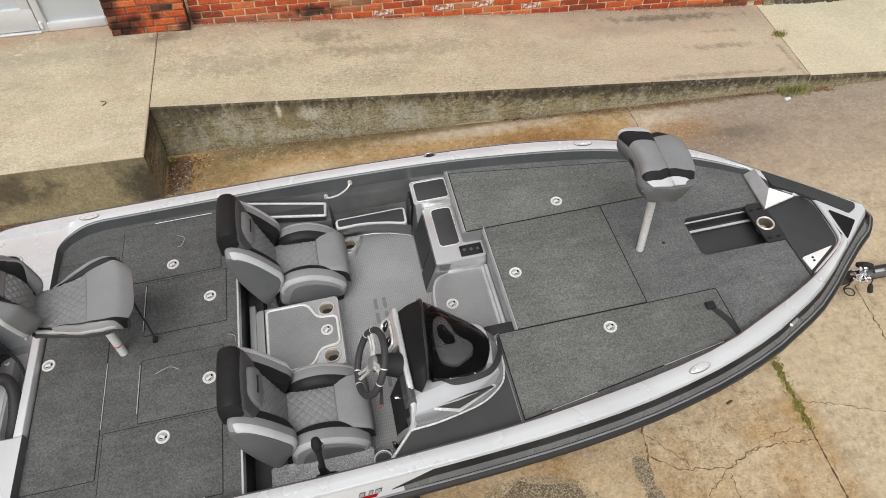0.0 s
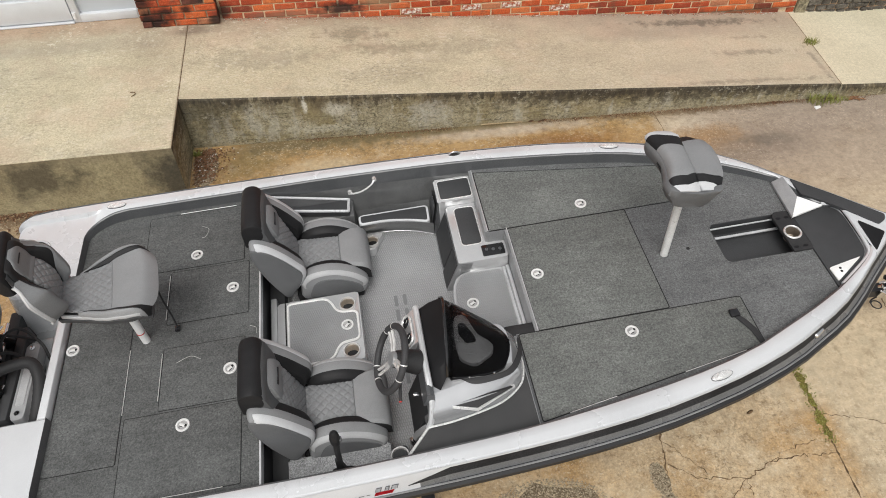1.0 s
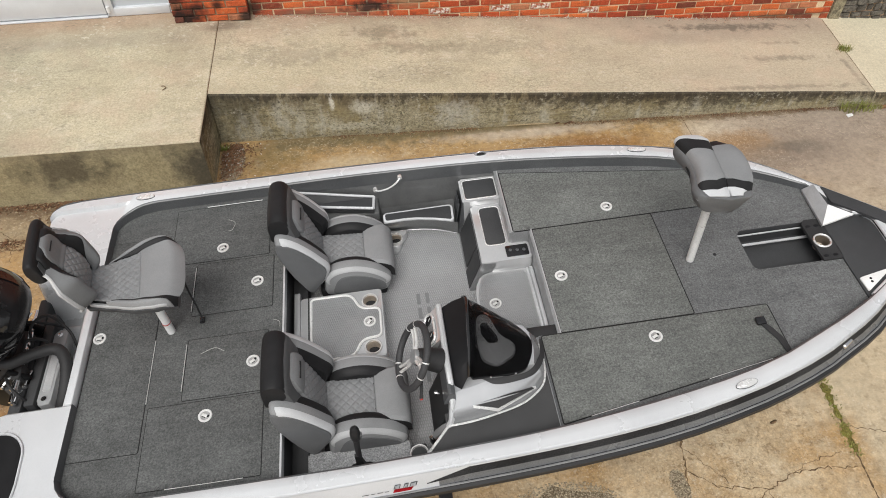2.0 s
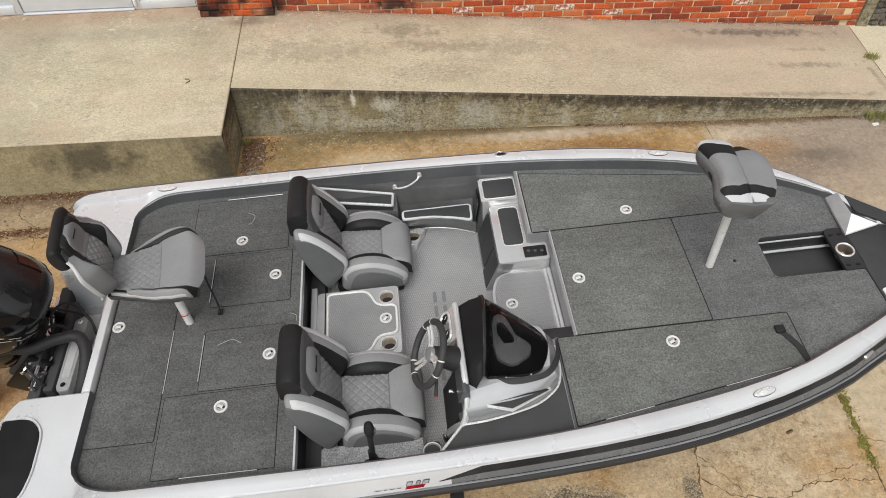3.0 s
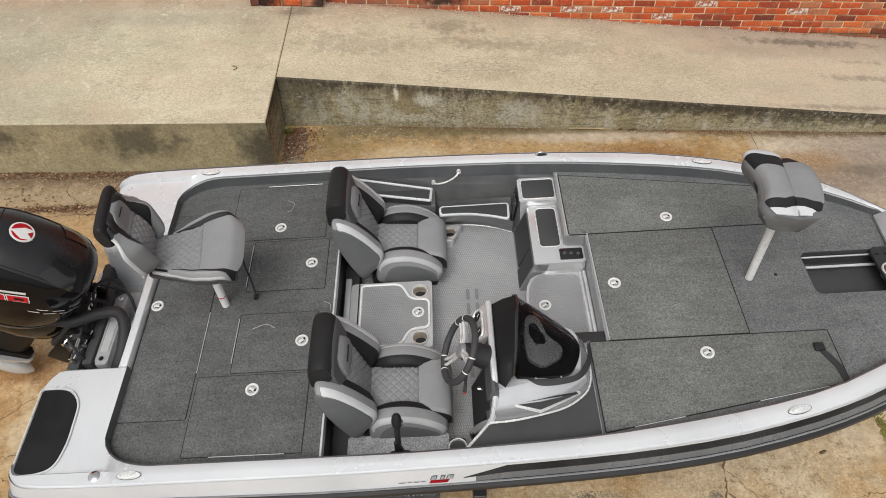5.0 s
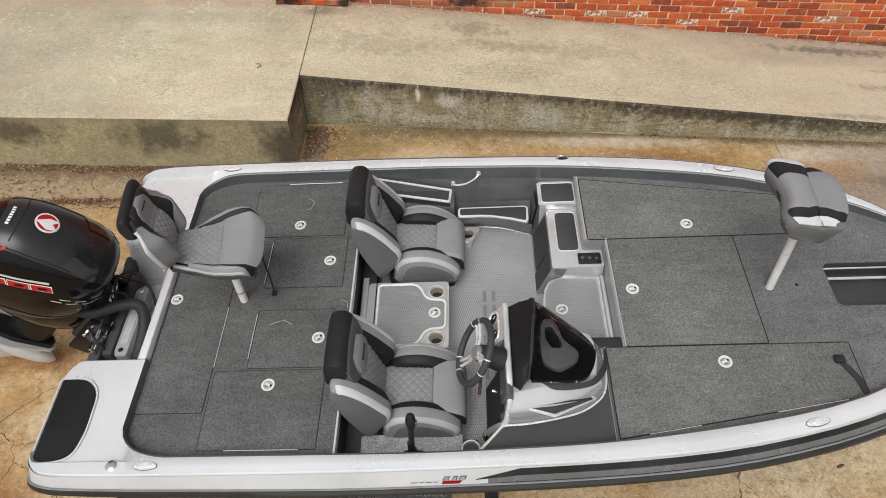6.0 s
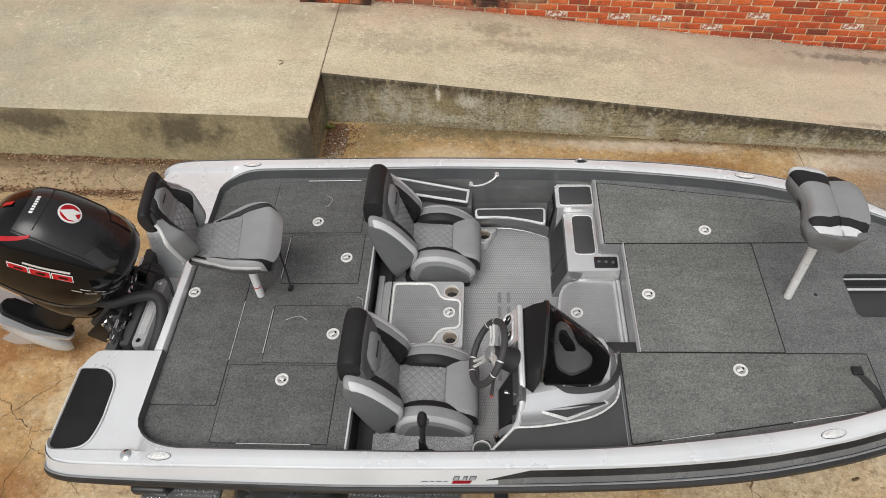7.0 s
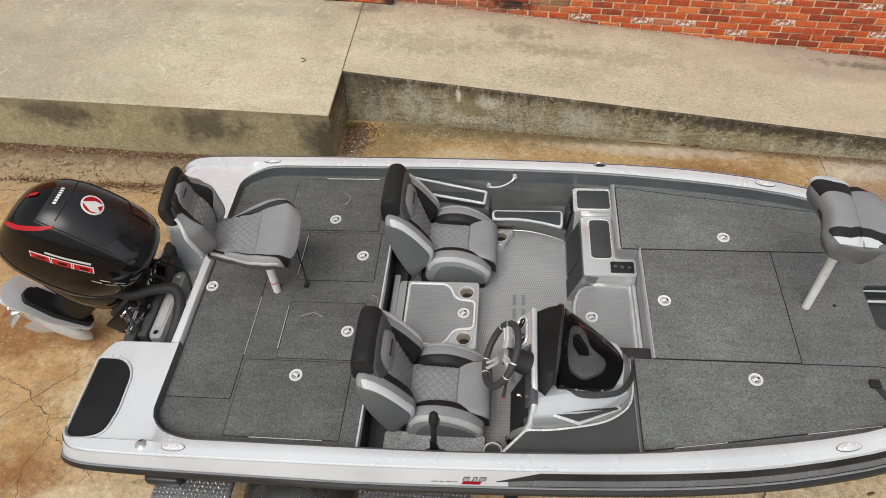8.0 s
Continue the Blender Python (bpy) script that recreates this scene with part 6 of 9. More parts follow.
for r in rings:
    fine.append([tuple(p) for p in smooth_path(r, 4)])
loft(bm, fine, closed=False)
bmesh.ops.solidify(bm, geom=bm.faces[:], thickness=0.004)
pane = part("windscreen", bm, M_SMOKED, con, "smoked black curved windscreen", True)
pane.visible_shadow = False
# black deck behind the windscreen, with an added grey panel that imitates a sky reflection
bm = bmesh.new()
slab(bm, [(1.075, -0.262)] + [(p.x, p.y) for p in smooth_path([(x, y, 0) for x, y, z in foot], 4)], 0.140, 0.1545)
part("dash_deck", bm, M_HOOD, con, "matt black deck behind the windscreen")
bm = bmesh.new()
tr_ = rounded([(1.150, -0.345), (1.205, -0.335), (1.235, -0.400), (1.262, -0.470), (1.345, -0.540), (1.325, -0.605), (1.225, -0.650), (1.150, -0.600), (1.138, -0.480)], 0.03, 4)
slab(bm, tr_, 0.150, 0.180, 0.006)
tray_ = part("instrument_tray", bm, M_PLAINGREY, con, "grey panel standing in for the windscreen's reflection", True)
# black shape that breaks up the imitated reflection
bm = bmesh.new()
slab(bm, rounded([(1.166, -0.395), (1.200, -0.390), (1.250, -0.480), (1.252, -0.520), (1.195, -0.515), (1.165, -0.460)], 0.014, 3), 0.178, 0.183, 0.002)
part("tray_well", bm, M_GLOSSBLACK, tray_, "black gap in the reflection panel")
bm = bmesh.new()
tube(bm, smooth_path([(x + 0.004, y, z + 0.006) for x, y, z in ridge], 5), 0.008, 8)
part("windscreen_edge", bm, M_GLOSSBLACK, con, "black rolled windscreen edge", True)
for x, y in ((1.185, -0.706), (1.318, -0.706)):
    bm = bmesh.new()
    lathe(bm, (x, y, 0.158), [(0.008, -0.01), (0.008, 0.0), (0.005, 0.004), (0, 0.005)], 12)
    part("screw", bm, M_CHROME, con, "chrome screw", True)
# gauge panel facing the seat
bm = bmesh.new()
pan = [(0.985, 0.19), (0.965, 0.208), (0.945, 0.200), (0.862, 0.095), (0.850, 0.03), (0.87, -0.02), (0.985, -0.02)]
loft(bm, [[(x, y, z) for x, z in pan] for y in (-0.245, -0.26, -0.45, -0.46)])
part("gauge_panel", bm, M_MOULD, con, "grey gauge panel", True)
bm = bmesh.new()
loft(bm, [[(x, y, z) for x, z in [(0.985, 0.18), (0.965, 0.196), (0.948, 0.19), (0.92, 0.09), (0.985, 0.09)]] for y in (-0.46, -0.70, -0.79)])
part("column_panel", bm, M_GREYFLAKE, con, "dark column panel", True)
bm = bmesh.new()
tube(bm, [(0.966, -0.24, 0.212), (0.966, -0.40, 0.215), (0.966, -0.62, 0.212), (0.968, -0.72, 0.185), (0.966, -0.80, 0.11), (0.950, -0.850, 0.03), (0.930, -0.868, -0.01)], 0.017, 8)
part("dash_trim", bm, M_ALU, con, "bright silver dash edge", True)
bm = bmesh.new()
loft(bm, [[(x, y, z) for x, z in ((0.985, 0.02), (0.935, 0.02), (0.845, -0.24), (0.845, FLOOR), (0.985, FLOOR))] for y in (-0.80, -0.52)])
loft(bm, [[(x, y, z) for x, z in ((0.985, 0.02), (0.935, 0.02), (0.925, FLOOR), (0.985, FLOOR))] for y in (-0.519, -0.255)])
part("leg_panel", bm, M_RUBBER, con, "black panel under the dash")
bm = bmesh.new()
strip(bm, [(0.935, -0.862, 0.005), (0.90, -0.835, -0.09), (0.862, -0.808, -0.19), (0.845, -0.80, -0.25)], 0.045, 0.008, (-1, -0.3, 0.5))
part("kick_trim", bm, M_MOULD, con, "silver kick trim", True)
gn, gv_ = Vector((-0.785, 0, 0.62)).normalized(), Vector((0.62, 0, 0.785)).normalized()
gc_ = Vector((0.9055, -0.352, 0.152))
bm = bmesh.new()
oval = [gc_ + Vector((0, -1, 0)) * (0.052 * (1 if math.cos(a) > 0 else -1) + 0.042 * math.cos(a)) + gv_ * (0.042 * math.sin(a)) + gn * 0.008 for a in (2 * math.pi * i / 32 + 0.05 for i in range(32))]
tube(bm, oval, 0.0065, 8, closed=True)
bez = part("gauge_bezel", bm, M_SATINWHITE, con, "long bright gauge bezel", True)
bm = bmesh.new()
loft(bm, [[p - gn * 0.010 for p in oval], [p - gn * 0.003 for p in oval]])
part("bezel_panel", bm, M_MIDGREY, bez, "grey panel inside the bezel")
for gy in (-0.300, -0.404):
    bm = bmesh.new()
    c = gc_ + Vector((0, gy + 0.352, 0)) + gn * 0.004
    lathe(bm, c, [(0.024, -0.004), (0.036, 0.0), (0.036, 0.005), (0.031, 0.007), (0.029, 0.003)], 24, gn)
    g = part("gauge", bm, M_CHROME, con, "chrome-rimmed round gauge", True)
    bm = bmesh.new()
    disc(bm, c, 0.030, 0, 0.004, 24, gn)
    part("gauge_face", bm, M_GLOSSBLACK, g, "dark gauge face")
    bm = bmesh.new()
    tube(bm, [c + gn * 0.005, c + gn * 0.005 + Vector((0, 0.012, 0)) + gv_ * 0.016], 0.0016, 5)
    part("needle", bm, M_WHITE, g, "pale needle")
bm = bmesh.new()
lathe(bm, (0.905, -0.68, 0.02), [(0.012, 0), (0.012, 0.02), (0.009, 0.03), (0.0, 0.032)], 12, (-1, 0, 0.3))
part("ignition", bm, M_CHROME, con, "chrome ignition switch", True)

# steering wheel
M_WRAP = surf("worn_black_wrap", (0.050, 0.050, 0.052), (0.038, 0.038, 0.040), 0.6, 0, 8, 200, 0.2, 0.3, 0.3)
sw = thing("steering_wheel", "black padded steering wheel with polished spokes", "steering wheel", m=BM)
wn_, wc, wr = Vector((-0.86, 0, 0.51)).normalized(), Vector((0.79, -0.575, 0.262)), 0.172
wu, wv = Vector((0, -1, 0)), Vector((0.51, 0, 0.86)).normalized()
rim = lambda a, r=wr, d=0.0: wc + (wu * math.cos(a) + wv * math.sin(a)) * r + wn_ * d
bm = bmesh.new()
tube(bm, [rim(2 * math.pi * i / 40) for i in range(40)], 0.0185, 10, closed=True)
part("rim", bm, M_WRAP, sw, "black leather-wrapped rim", True)
SPOKES = (radians(165), radians(266), radians(33))
for a in [k + d for k in SPOKES for d in (-0.24, 0.24)]:
    bm = bmesh.new()
    lathe(bm, rim(a), [(0.0192, -0.003), (0.0196, 0), (0.0192, 0.003)], 14, wu * -math.sin(a) + wv * math.cos(a))
    part("stitch_ring", bm, M_SATINWHITE, sw, "pale stitched ring", True)
for a in SPOKES:
    bm = bmesh.new()
    for d in (-0.13, 0.13):
        tube(bm, [rim(a + d * 2.2, 0.030, -0.014), rim(a + d * 1.5, 0.075, -0.017), rim(a + d * 0.9, 0.125, -0.010), rim(a + d * 0.8, wr - 0.006, 0.0)], [0.012, 0.009, 0.0085, 0.010], 8)
    strip(bm, [rim(a, 0.02, -0.016), rim(a, 0.05, -0.016), rim(a, 0.085, -0.014)], 0.040, 0.005, wn_)
    part("spoke", bm, M_LATCHRIM, sw, "polished two-bar metal spoke", True)
bm = bmesh.new()
lathe(bm, wc + wn_ * -0.02, [(0.040, -0.01), (0.042, 0.010), (0.036, 0.020), (0.020, 0.024), (0, 0.024)], 20, wn_)
part("hub", bm, M_MIDGREY, sw, "grey hub cover", True)
bm = bmesh.new()
tube(bm, [wc - wn_ * 0.02, wc - wn_ * 0.07, wc - wn_ * 0.10, wc - wn_ * 0.16], [0.045, 0.055, 0.062, 0.068], 18)
part("column", bm, M_RUBBER, sw, "black steering column boot", True)
bm = bmesh.new()
tube(bm, [wc - wn_ * 0.05 + Vector((0, -0.05, 0)), wc - wn_ * 0.03 + Vector((0, -0.16, -0.03)), wc - wn_ * 0.02 + Vector((0, -0.215, -0.06))], [0.007, 0.008, 0.010], 8)
lev = part("trim_lever", bm, M_RUBBER, sw, "black trim lever", True)
bm = bmesh.new()
disc(bm, wc - wn_ * 0.02 + Vector((0, -0.217, -0.061)), 0.008, 0, 0.006, 12, (0, -1, -0.3))
part("lever_tip", bm, surf("red_plastic", (0.55, 0.04, 0.03), (0.45, 0.03, 0.02), 0.4), lev, "small red tip")

# dark side deck beside the console
bm = bmesh.new()
slab(bm, [(0.915, -0.80), (0.925, -0.88), (0.80, -1.02), (1.508, -0.996), (1.508, -0.62), (1.2, -0.70)][::-1], -0.06, 0.0, 0.004)
part("side_deck", bm, surf("charcoal_side_deck", (0.055, 0.055, 0.056), (0.045, 0.045, 0.046), 0.75, 0, 5, 200, 0.3, 0.5, 0.3), boat, "charcoal side deck panel")
bm = bmesh.new()
tube(bm, [(0.925, -0.875, 0.002), (0.80, -1.012, 0.002)], 0.008, 6)
part("deck_trim", bm, M_SATINWHITE, boat, "bright deck edge trim", True)
bm = bmesh.new()
loft(bm, [[(0.80, -1.0, 0.0), (0.925, -0.875, 0.0)], [(0.80, -1.0, FLOOR), (0.925, -0.875, FLOOR)]], closed=False)
bmesh.ops.solidify(bm, geom=bm.faces[:], thickness=0.012)
part("deck_skirt", bm, M_DARKPANEL, boat, "dark panel under the side deck")

# starboard shelf, throttle and cup holder
bm = bmesh.new()
slab(bm, rect(0.136, 0.705, -0.985, -0.800, 0.01), FLOOR - 0.002, -0.235, 0.012)
M_SHELF = speckled(speckled(surf("grained_silver_shelf", (0.40, 0.405, 0.41), (0.31, 0.315, 0.32), 0.4, 0.15, 4, 160, 0.5, 0.4, 0.4), 130, 0.35, seed=2), 7, 0.25, seed=4, detail=5)
part("side_shelf", bm, M_SHELF, boat, "silver moulded side shelf", True)
th = thing("throttle_lever", "black throttle lever on the side shelf", "throttle", m=BM)
bm = bmesh.new()
loft(bm, [[(0.44 + a, -0.955 + b, z) for a, b in ((-r, -r * 0.6), (r, -r * 0.6), (r, r * 0.6), (-r, r * 0.6))] for z, r in ((-0.20, 0.060), (-0.17, 0.048), (-0.13, 0.026), (-0.06, 0.018), (0.0, 0.016))])
part("bracket", bm, M_RUBBER, th, "black throttle bracket", True)
bm = bmesh.new()
tube(bm, [(0.445, -0.95, -0.02), (0.45, -0.945, 0.08), (0.457, -0.94, 0.17)], [0.016, 0.015, 0.018], 10)
part("stem", bm, M_RUBBER, th, "black stem", True)
bm = bmesh.new()
tube(bm, [(0.456, -0.94, 0.15), (0.458, -0.94, 0.18), (0.460, -0.94, 0.22), (0.463, -0.94, 0.26), (0.466, -0.94, 0.275)], [0.020, 0.026, 0.027, 0.022, 0.008], 12)
part("grip", bm, M_VINYL_BLACK, th, "black rubber grip", True)
bm = bmesh.new()
box(bm, 0.478, 0.492, -0.952, -0.930, 0.18, 0.21, 0.003)
part("button", bm, M_GREYFLAKE, th, "trim button", True)


bm = bmesh.new()
box(bm, 0.708, 0.80, -0.985, -0.86, FLOOR, -0.165, 0.02)
part("cup_block", bm, M_DARKPANEL, boat, "dark cup holder block", True)
cup(0.754, -0.930, -0.160, M_DARKPANEL)
ig = thing("kill_switch", "chrome kill switch on the deck skirt", "switch", m=BM)
bm = bmesh.new()
tube(bm, [(0.855, -0.945, -0.05), (0.835, -0.925, -0.03), (0.828, -0.915, 0.0)], [0.014, 0.016, 0.010], 10)
part("knob", bm, M_CHROME, ig, "chrome knob", True)

# port console: two moulded boxes with dark inset lids
def moulded(name, outline, z0, z1, label):
    bm = bmesh.new()
    slab(bm, outline, z0, z1, 0.012)
    return part(name, bm, M_MOULD, boat, label, True)


def inset(parent, outline, z, name="inset_lid"):
    bm = bmesh.new()
    slab(bm, outline, z - 0.006, z + 0.0025, 0.0015)
    p = part(name, bm, M_DARKPANEL, parent, "dark grey inset lid", True)
    bm = bmesh.new()
    tube(bm, [(x, y, z + 0.001) for x, y in grow(outline, 0.004)], 0.0038, 6, closed=True)
    part("lid_rim", bm, M_SATINWHITE, p, "bright raised rim", True)
    return p


box1 = moulded("locker_box", rounded([(1.245, 0.775), (1.512, 0.775), (1.512, 0.995), (1.245, 1.0)], 0.015), FLOOR, -0.05, "silver moulded locker box")
inset(box1, rect(1.272, 1.490, 0.800, 0.975, 0.02), -0.05)
box2 = moulded("side_console", rounded([(1.295, 0.262), (1.626, 0.262), (1.626, 0.402), (1.508, 0.402), (1.508, 0.772), (1.295, 0.772)], [0.015, 0.01, 0.01, 0, 0.01, 0.015]), FLOOR, -0.10, "silver moulded side console")
inset(box2, rect(1.350, 1.480, 0.405, 0.740, 0.03), -0.10)
bm = bmesh.new()
slab(bm, rect(1.465, 1.612, 0.285, 0.375, 0.008), -0.104, -0.094, 0.003)
sp = part("switch_panel", bm, M_GLOSSBLACK, box2, "black switch panel", True)
for k in range(3):
    bm = bmesh.new()
    lathe(bm, (1.495 + 0.044 * k, 0.335 - 0.004 * k, -0.094), [(0.011, 0), (0.011, 0.004), (0.008, 0.005), (0.007, 0.001), (0, 0.001)], 14)
    part("socket", bm, M_GREYFLAKE, sp.parent, "round dark grey socket", True)


def sloped(name, y0, y1, xt, zt, xb, zb, mat, label, thick=0.014, parent=None):
    """A panel that leans aft from its top edge down to its foot."""
    bm = bmesh.new()
    loft(bm, [[(xt, y, zt) for y in (y0, y1)], [(xb, y, zb) for y in (y0, y1)]], closed=False)
    r = bmesh.ops.extrude_face_region(bm, geom=bm.faces[:])
    bmesh.ops.translate(bm, verts=[v for v in r["geom"] if isinstance(v, bmesh.types.BMVert)], vec=(thick + 0.08, 0, -0.01))
    return part(name, bm, mat, parent or boat, label)


sloped("console_face", 0.262, 0.772, 1.298, -0.108, 1.208, FLOOR, M_MIDGREY, "grey sloping console face")
sloped("console_door", 0.435, 0.745, 1.284, -0.128, 1.212, FLOOR + 0.05, M_DARKPANEL, "dark locker door", -0.072)
sloped("toe_panel", 0.280, 0.425, 1.284, -0.128, 1.206, FLOOR + 0.01, M_DARKPANEL, "dark sloping toe panel", -0.072)
sloped("locker_face", 0.776, 0.965, 1.246, -0.058, 1.200, -0.36, M_GREYFLAKE, "dark sloping locker face")
bm = bmesh.new()
loft(bm, [[(1.232, 0.80, -0.085), (1.232, 0.955, -0.085)], [(1.200, 0.80, -0.30), (1.200, 0.955, -0.30)]], closed=False)
bmesh.ops.solidify(bm, geom=bm.faces[:], thickness=0.01)
gr = part("rod_grille", bm, M_RUBBER, boat, "black rod tube grille", True)
for k in range(4):
    bm = bmesh.new()
    tube(bm, [(1.228, 0.818 + 0.038 * k, -0.10), (1.200, 0.818 + 0.038 * k, -0.285)], 0.006, 6)
    part("grille_bar", bm, M_GREYFLAKE, gr, "", True)
# riser between the deck and the side console
bm = bmesh.new()
tube(bm, [(1.519, 0.985, 0.0), (1.519, 0.41, 0.0), (1.643, 0.409, 0.0), (1.645, -0.40, 0.0)], 0.005, 6)
part("deck_edge_trim", bm, M_MOULD, boat, "bright fore deck edge trim", True)
bm = bmesh.new()
tube(bm, [(1.519, -0.41, 0.0), (1.517, -0.985, 0.0)], 0.006, 6)
part("deck_edge_trim", bm, M_GREYFLAKE, boat, "dark fore deck edge trim", True)
bm = bmesh.new()
box(bm, 1.46, 1.63, -0.395, -0.325, -0.19, -0.015, 0.004)
part("deck_latch_box", bm, M_RUBBER, boat, "black latch box beside the step", True)

# port side trays
def tray(pts, z, label):
    pr = rounded(pts, 0.018, 3)
    bm = bmesh.new()
    slab(bm, grow(pr, 0.016), z - 0.03, z, 0.006)
    t = part("side_tray", bm, M_SILVER, boat, label, True)
    bm = bmesh.new()
    slab(bm, pr, z - 0.02, z + 0.003, 0.002)
    part("tray_floor", bm, M_DARKPANEL, t, "dark tray lining", True)


# the after tray slopes up to the gunwale at its after end
q_ = [Vector(p) for p in ((0.06, 1.028, 0.022), (0.642, 0.985, -0.088), (0.632, 0.862, -0.078), (0.06, 0.962, -0.052))]
bm = bmesh.new()
tube(bm, [q_[0], q_[1]], 0.009, 8)
tube(bm, [q_[1], q_[2]], 0.010, 8)
tube(bm, [q_[2], q_[3]], 0.010, 8)
t_ = part("side_tray", bm, M_SILVER, boat, "silver framed dark port side tray", True)
bm = bmesh.new()
n_ = Vector((0, 0.1, 0.9)) * 0.006
loft(bm, [[q_[0] - n_, q_[1] - n_, q_[2] - n_, q_[3] - n_], [p - Vector((0, 0, 0.05)) for p in q_]])
part("tray_floor", bm, M_DARKPANEL, t_, "dark tray lining")
tray([(0.704, 0.808), (0.83, 0.810), (0.917, 0.804), (1.05, 0.776), (1.163, 0.742), (1.168, 0.872), (0.702, 0.870)], -0.165, "silver framed dark port side tray")
lip = [(0.68, 0.786), (0.83, 0.789), (0.95, 0.778), (1.07, 0.750), (1.20, 0.708)]
foot_ = [(0.70, 0.897), (0.83, 0.890), (0.95, 0.880), (1.07, 0.850), (1.20, 0.795)]
bm = bmesh.new()
loft(bm, [[(x, y, -0.17) for x, y in lip], [(x, y, -0.20) for x, y in lip], [(x, y, FLOOR + 0.002) for x, y in foot_], [(x, y + 0.03, FLOOR + 0.002) for x, y in foot_], [(x, 0.94, -0.17) for x, y in lip]], closed=False, mi=0)
part("tray_riser", bm, M_LINER, boat, "dark metallic riser under the side tray", True)
bm = bmesh.new()
tube(bm, smooth_path([(x, y - 0.004, FLOOR + 0.004) for x, y in foot_], 4), 0.004, 6)
part("floor_trim", bm, M_MOULD, boat, "thin pale trim along the floor mat", True)
bm = bmesh.new()
box(bm, 0.05, 0.665, 0.865, 1.03, -0.30, -0.135, 0.01)
part("tray_box", bm, M_LINER, boat, "dark metallic box under the side tray", True)
bm = bmesh.new()
tube(bm, smooth_path([(0.663, 0.985, -0.030), (0.690, 0.968, -0.024), (0.754, 0.962, -0.004), (0.815, 0.966, 0.036), (0.840, 0.985, 0.058)], 6), 0.006, 8)
gh = thing("grab_handle", "curved chrome grab handle on the side liner", "handle", m=BM)
part("bar", bm, M_SATINWHITE, gh, "chrome bar", True)
for x, y, z in ((0.661, 0.99, -0.030), (0.842, 0.99, 0.060)):
    bm = bmesh.new()
    disc(bm, (x, y + 0.012, z), 0.016, -0.02, 0.0, 14, (0, 1, 0))
    part("foot", bm, M_LATCHRIM, gh, "round chrome foot", True)
bm = bmesh.new()
slab(bm, rounded([(0.66, 0.68), (0.77, 0.68), (0.80, 0.76), (0.85, 0.83), (0.66, 0.83)], 0.03), FLOOR, FLOOR + 0.068, 0.008)
part("cup_bracket", bm, M_MOULD, boat, "silver cup holder bracket", True)
cup(0.752, 0.745, FLOOR + 0.08)

# plain lettering-sized bars on the floor mat
for k in range(6):
    for x in (0.845, 0.905):
        bm = bmesh.new()
        y = 0.30 - 0.118 * k
        slab(bm, rect(x, x + 0.024, y - 0.088, y, 0.010), FLOOR - 0.001, FLOOR + 0.002)
        part("floor_mark", bm, M_VINYL_MID, boat, "dark grey floor mat marking")

# gunwale fittings
def pop_cleat(name, x, y, z, long, broad, turn, label):
    c = thing(name, label, "cleat", "deck cleats", m=BM @ Matrix.Translation((x, y, z)) @ Matrix.Rotation(turn, 4, "Z"))
    bm = bmesh.new()
    ring = [(long * math.cos(a), broad * math.sin(a)) for a in (2 * math.pi * i / 28 for i in range(28))]
    slab(bm, ring, -0.004, 0.005, 0.003)
    part("plate", bm, M_SATINWHITE, c, "bright oval plate", True)
    bm = bmesh.new()
    slab(bm, [(px * 1.04, py * 1.10) for px, py in ring], -0.004, 0.0025)
    part("gasket", bm, M_GREYFLAKE, c, "thin dark gasket")
    bm = bmesh.new()
    slab(bm, [(px * 0.5, py * 0.55) for px, py in ring], 0.004, 0.0085, 0.002)
    part("tongue", bm, M_SATINWHITE, c, "chrome tongue", True)
    return c


for x, y, a in ((-0.905, -1.105, 0.0), (-0.91, 1.095, 0.0), (2.50, -0.925, 0.20), (2.49, 0.918, -0.20)):
    pop_cleat("pop_up_cleat", x, y, 0.092, 0.062, 0.021, a, "bright oval pop-up cleat flush in the gunwale")
sl = thing("stern_light", "round chrome stern light socket on the gunwale", "light socket", m=BM @ Matrix.Translation((-1.085, -1.10, 0.088)))
bm = bmesh.new()
lathe(bm, (0, 0, 0), [(0.03, -0.004), (0.03, 0.004), (0.025, 0.008), (0.0, 0.011)], 22)
part("cap", bm, M_CHROME, sl, "domed chrome cap", True)
sc_ = thing("bow_cleat", "small chrome fairlead on the gunwale", "cleat", m=BM @ Matrix.Translation((1.425, 1.085, 0.088)))
bm = bmesh.new()
tube(bm, [(-0.035, 0, 0.004), (-0.018, 0, 0.018), (0.018, 0, 0.018), (0.035, 0, 0.004)], 0.009, 8)
part("loop", bm, M_CHROME, sc_, "chrome loop", True)
bm = bmesh.new()
slab(bm, [(0.042 * math.cos(a), 0.018 * math.sin(a)) for a in (2 * math.pi * i / 20 for i in range(20))], -0.004, 0.004)
part("foot_plate", bm, M_RUBBER, sc_, "dark foot plate", True)
nl = thing("side_light", "small chrome navigation light on the bow band", "light", m=BM @ Matrix.Translation((3.165, -0.732, 0.012)) @ Matrix.Rotation(0.55, 4, "Z"))
bm = bmesh.new()
box(bm, -0.04, 0.04, -0.022, 0.02, -0.02, 0.016, 0.012, segs=3)
part("housing", bm, M_CHROME, nl, "chrome housing", True)

# side graphic: plain grey and red shapes
M_RED = surf("red_decal", (0.42, 0.010, 0.018), (0.36, 0.008, 0.015), 0.4, spec=0.25)


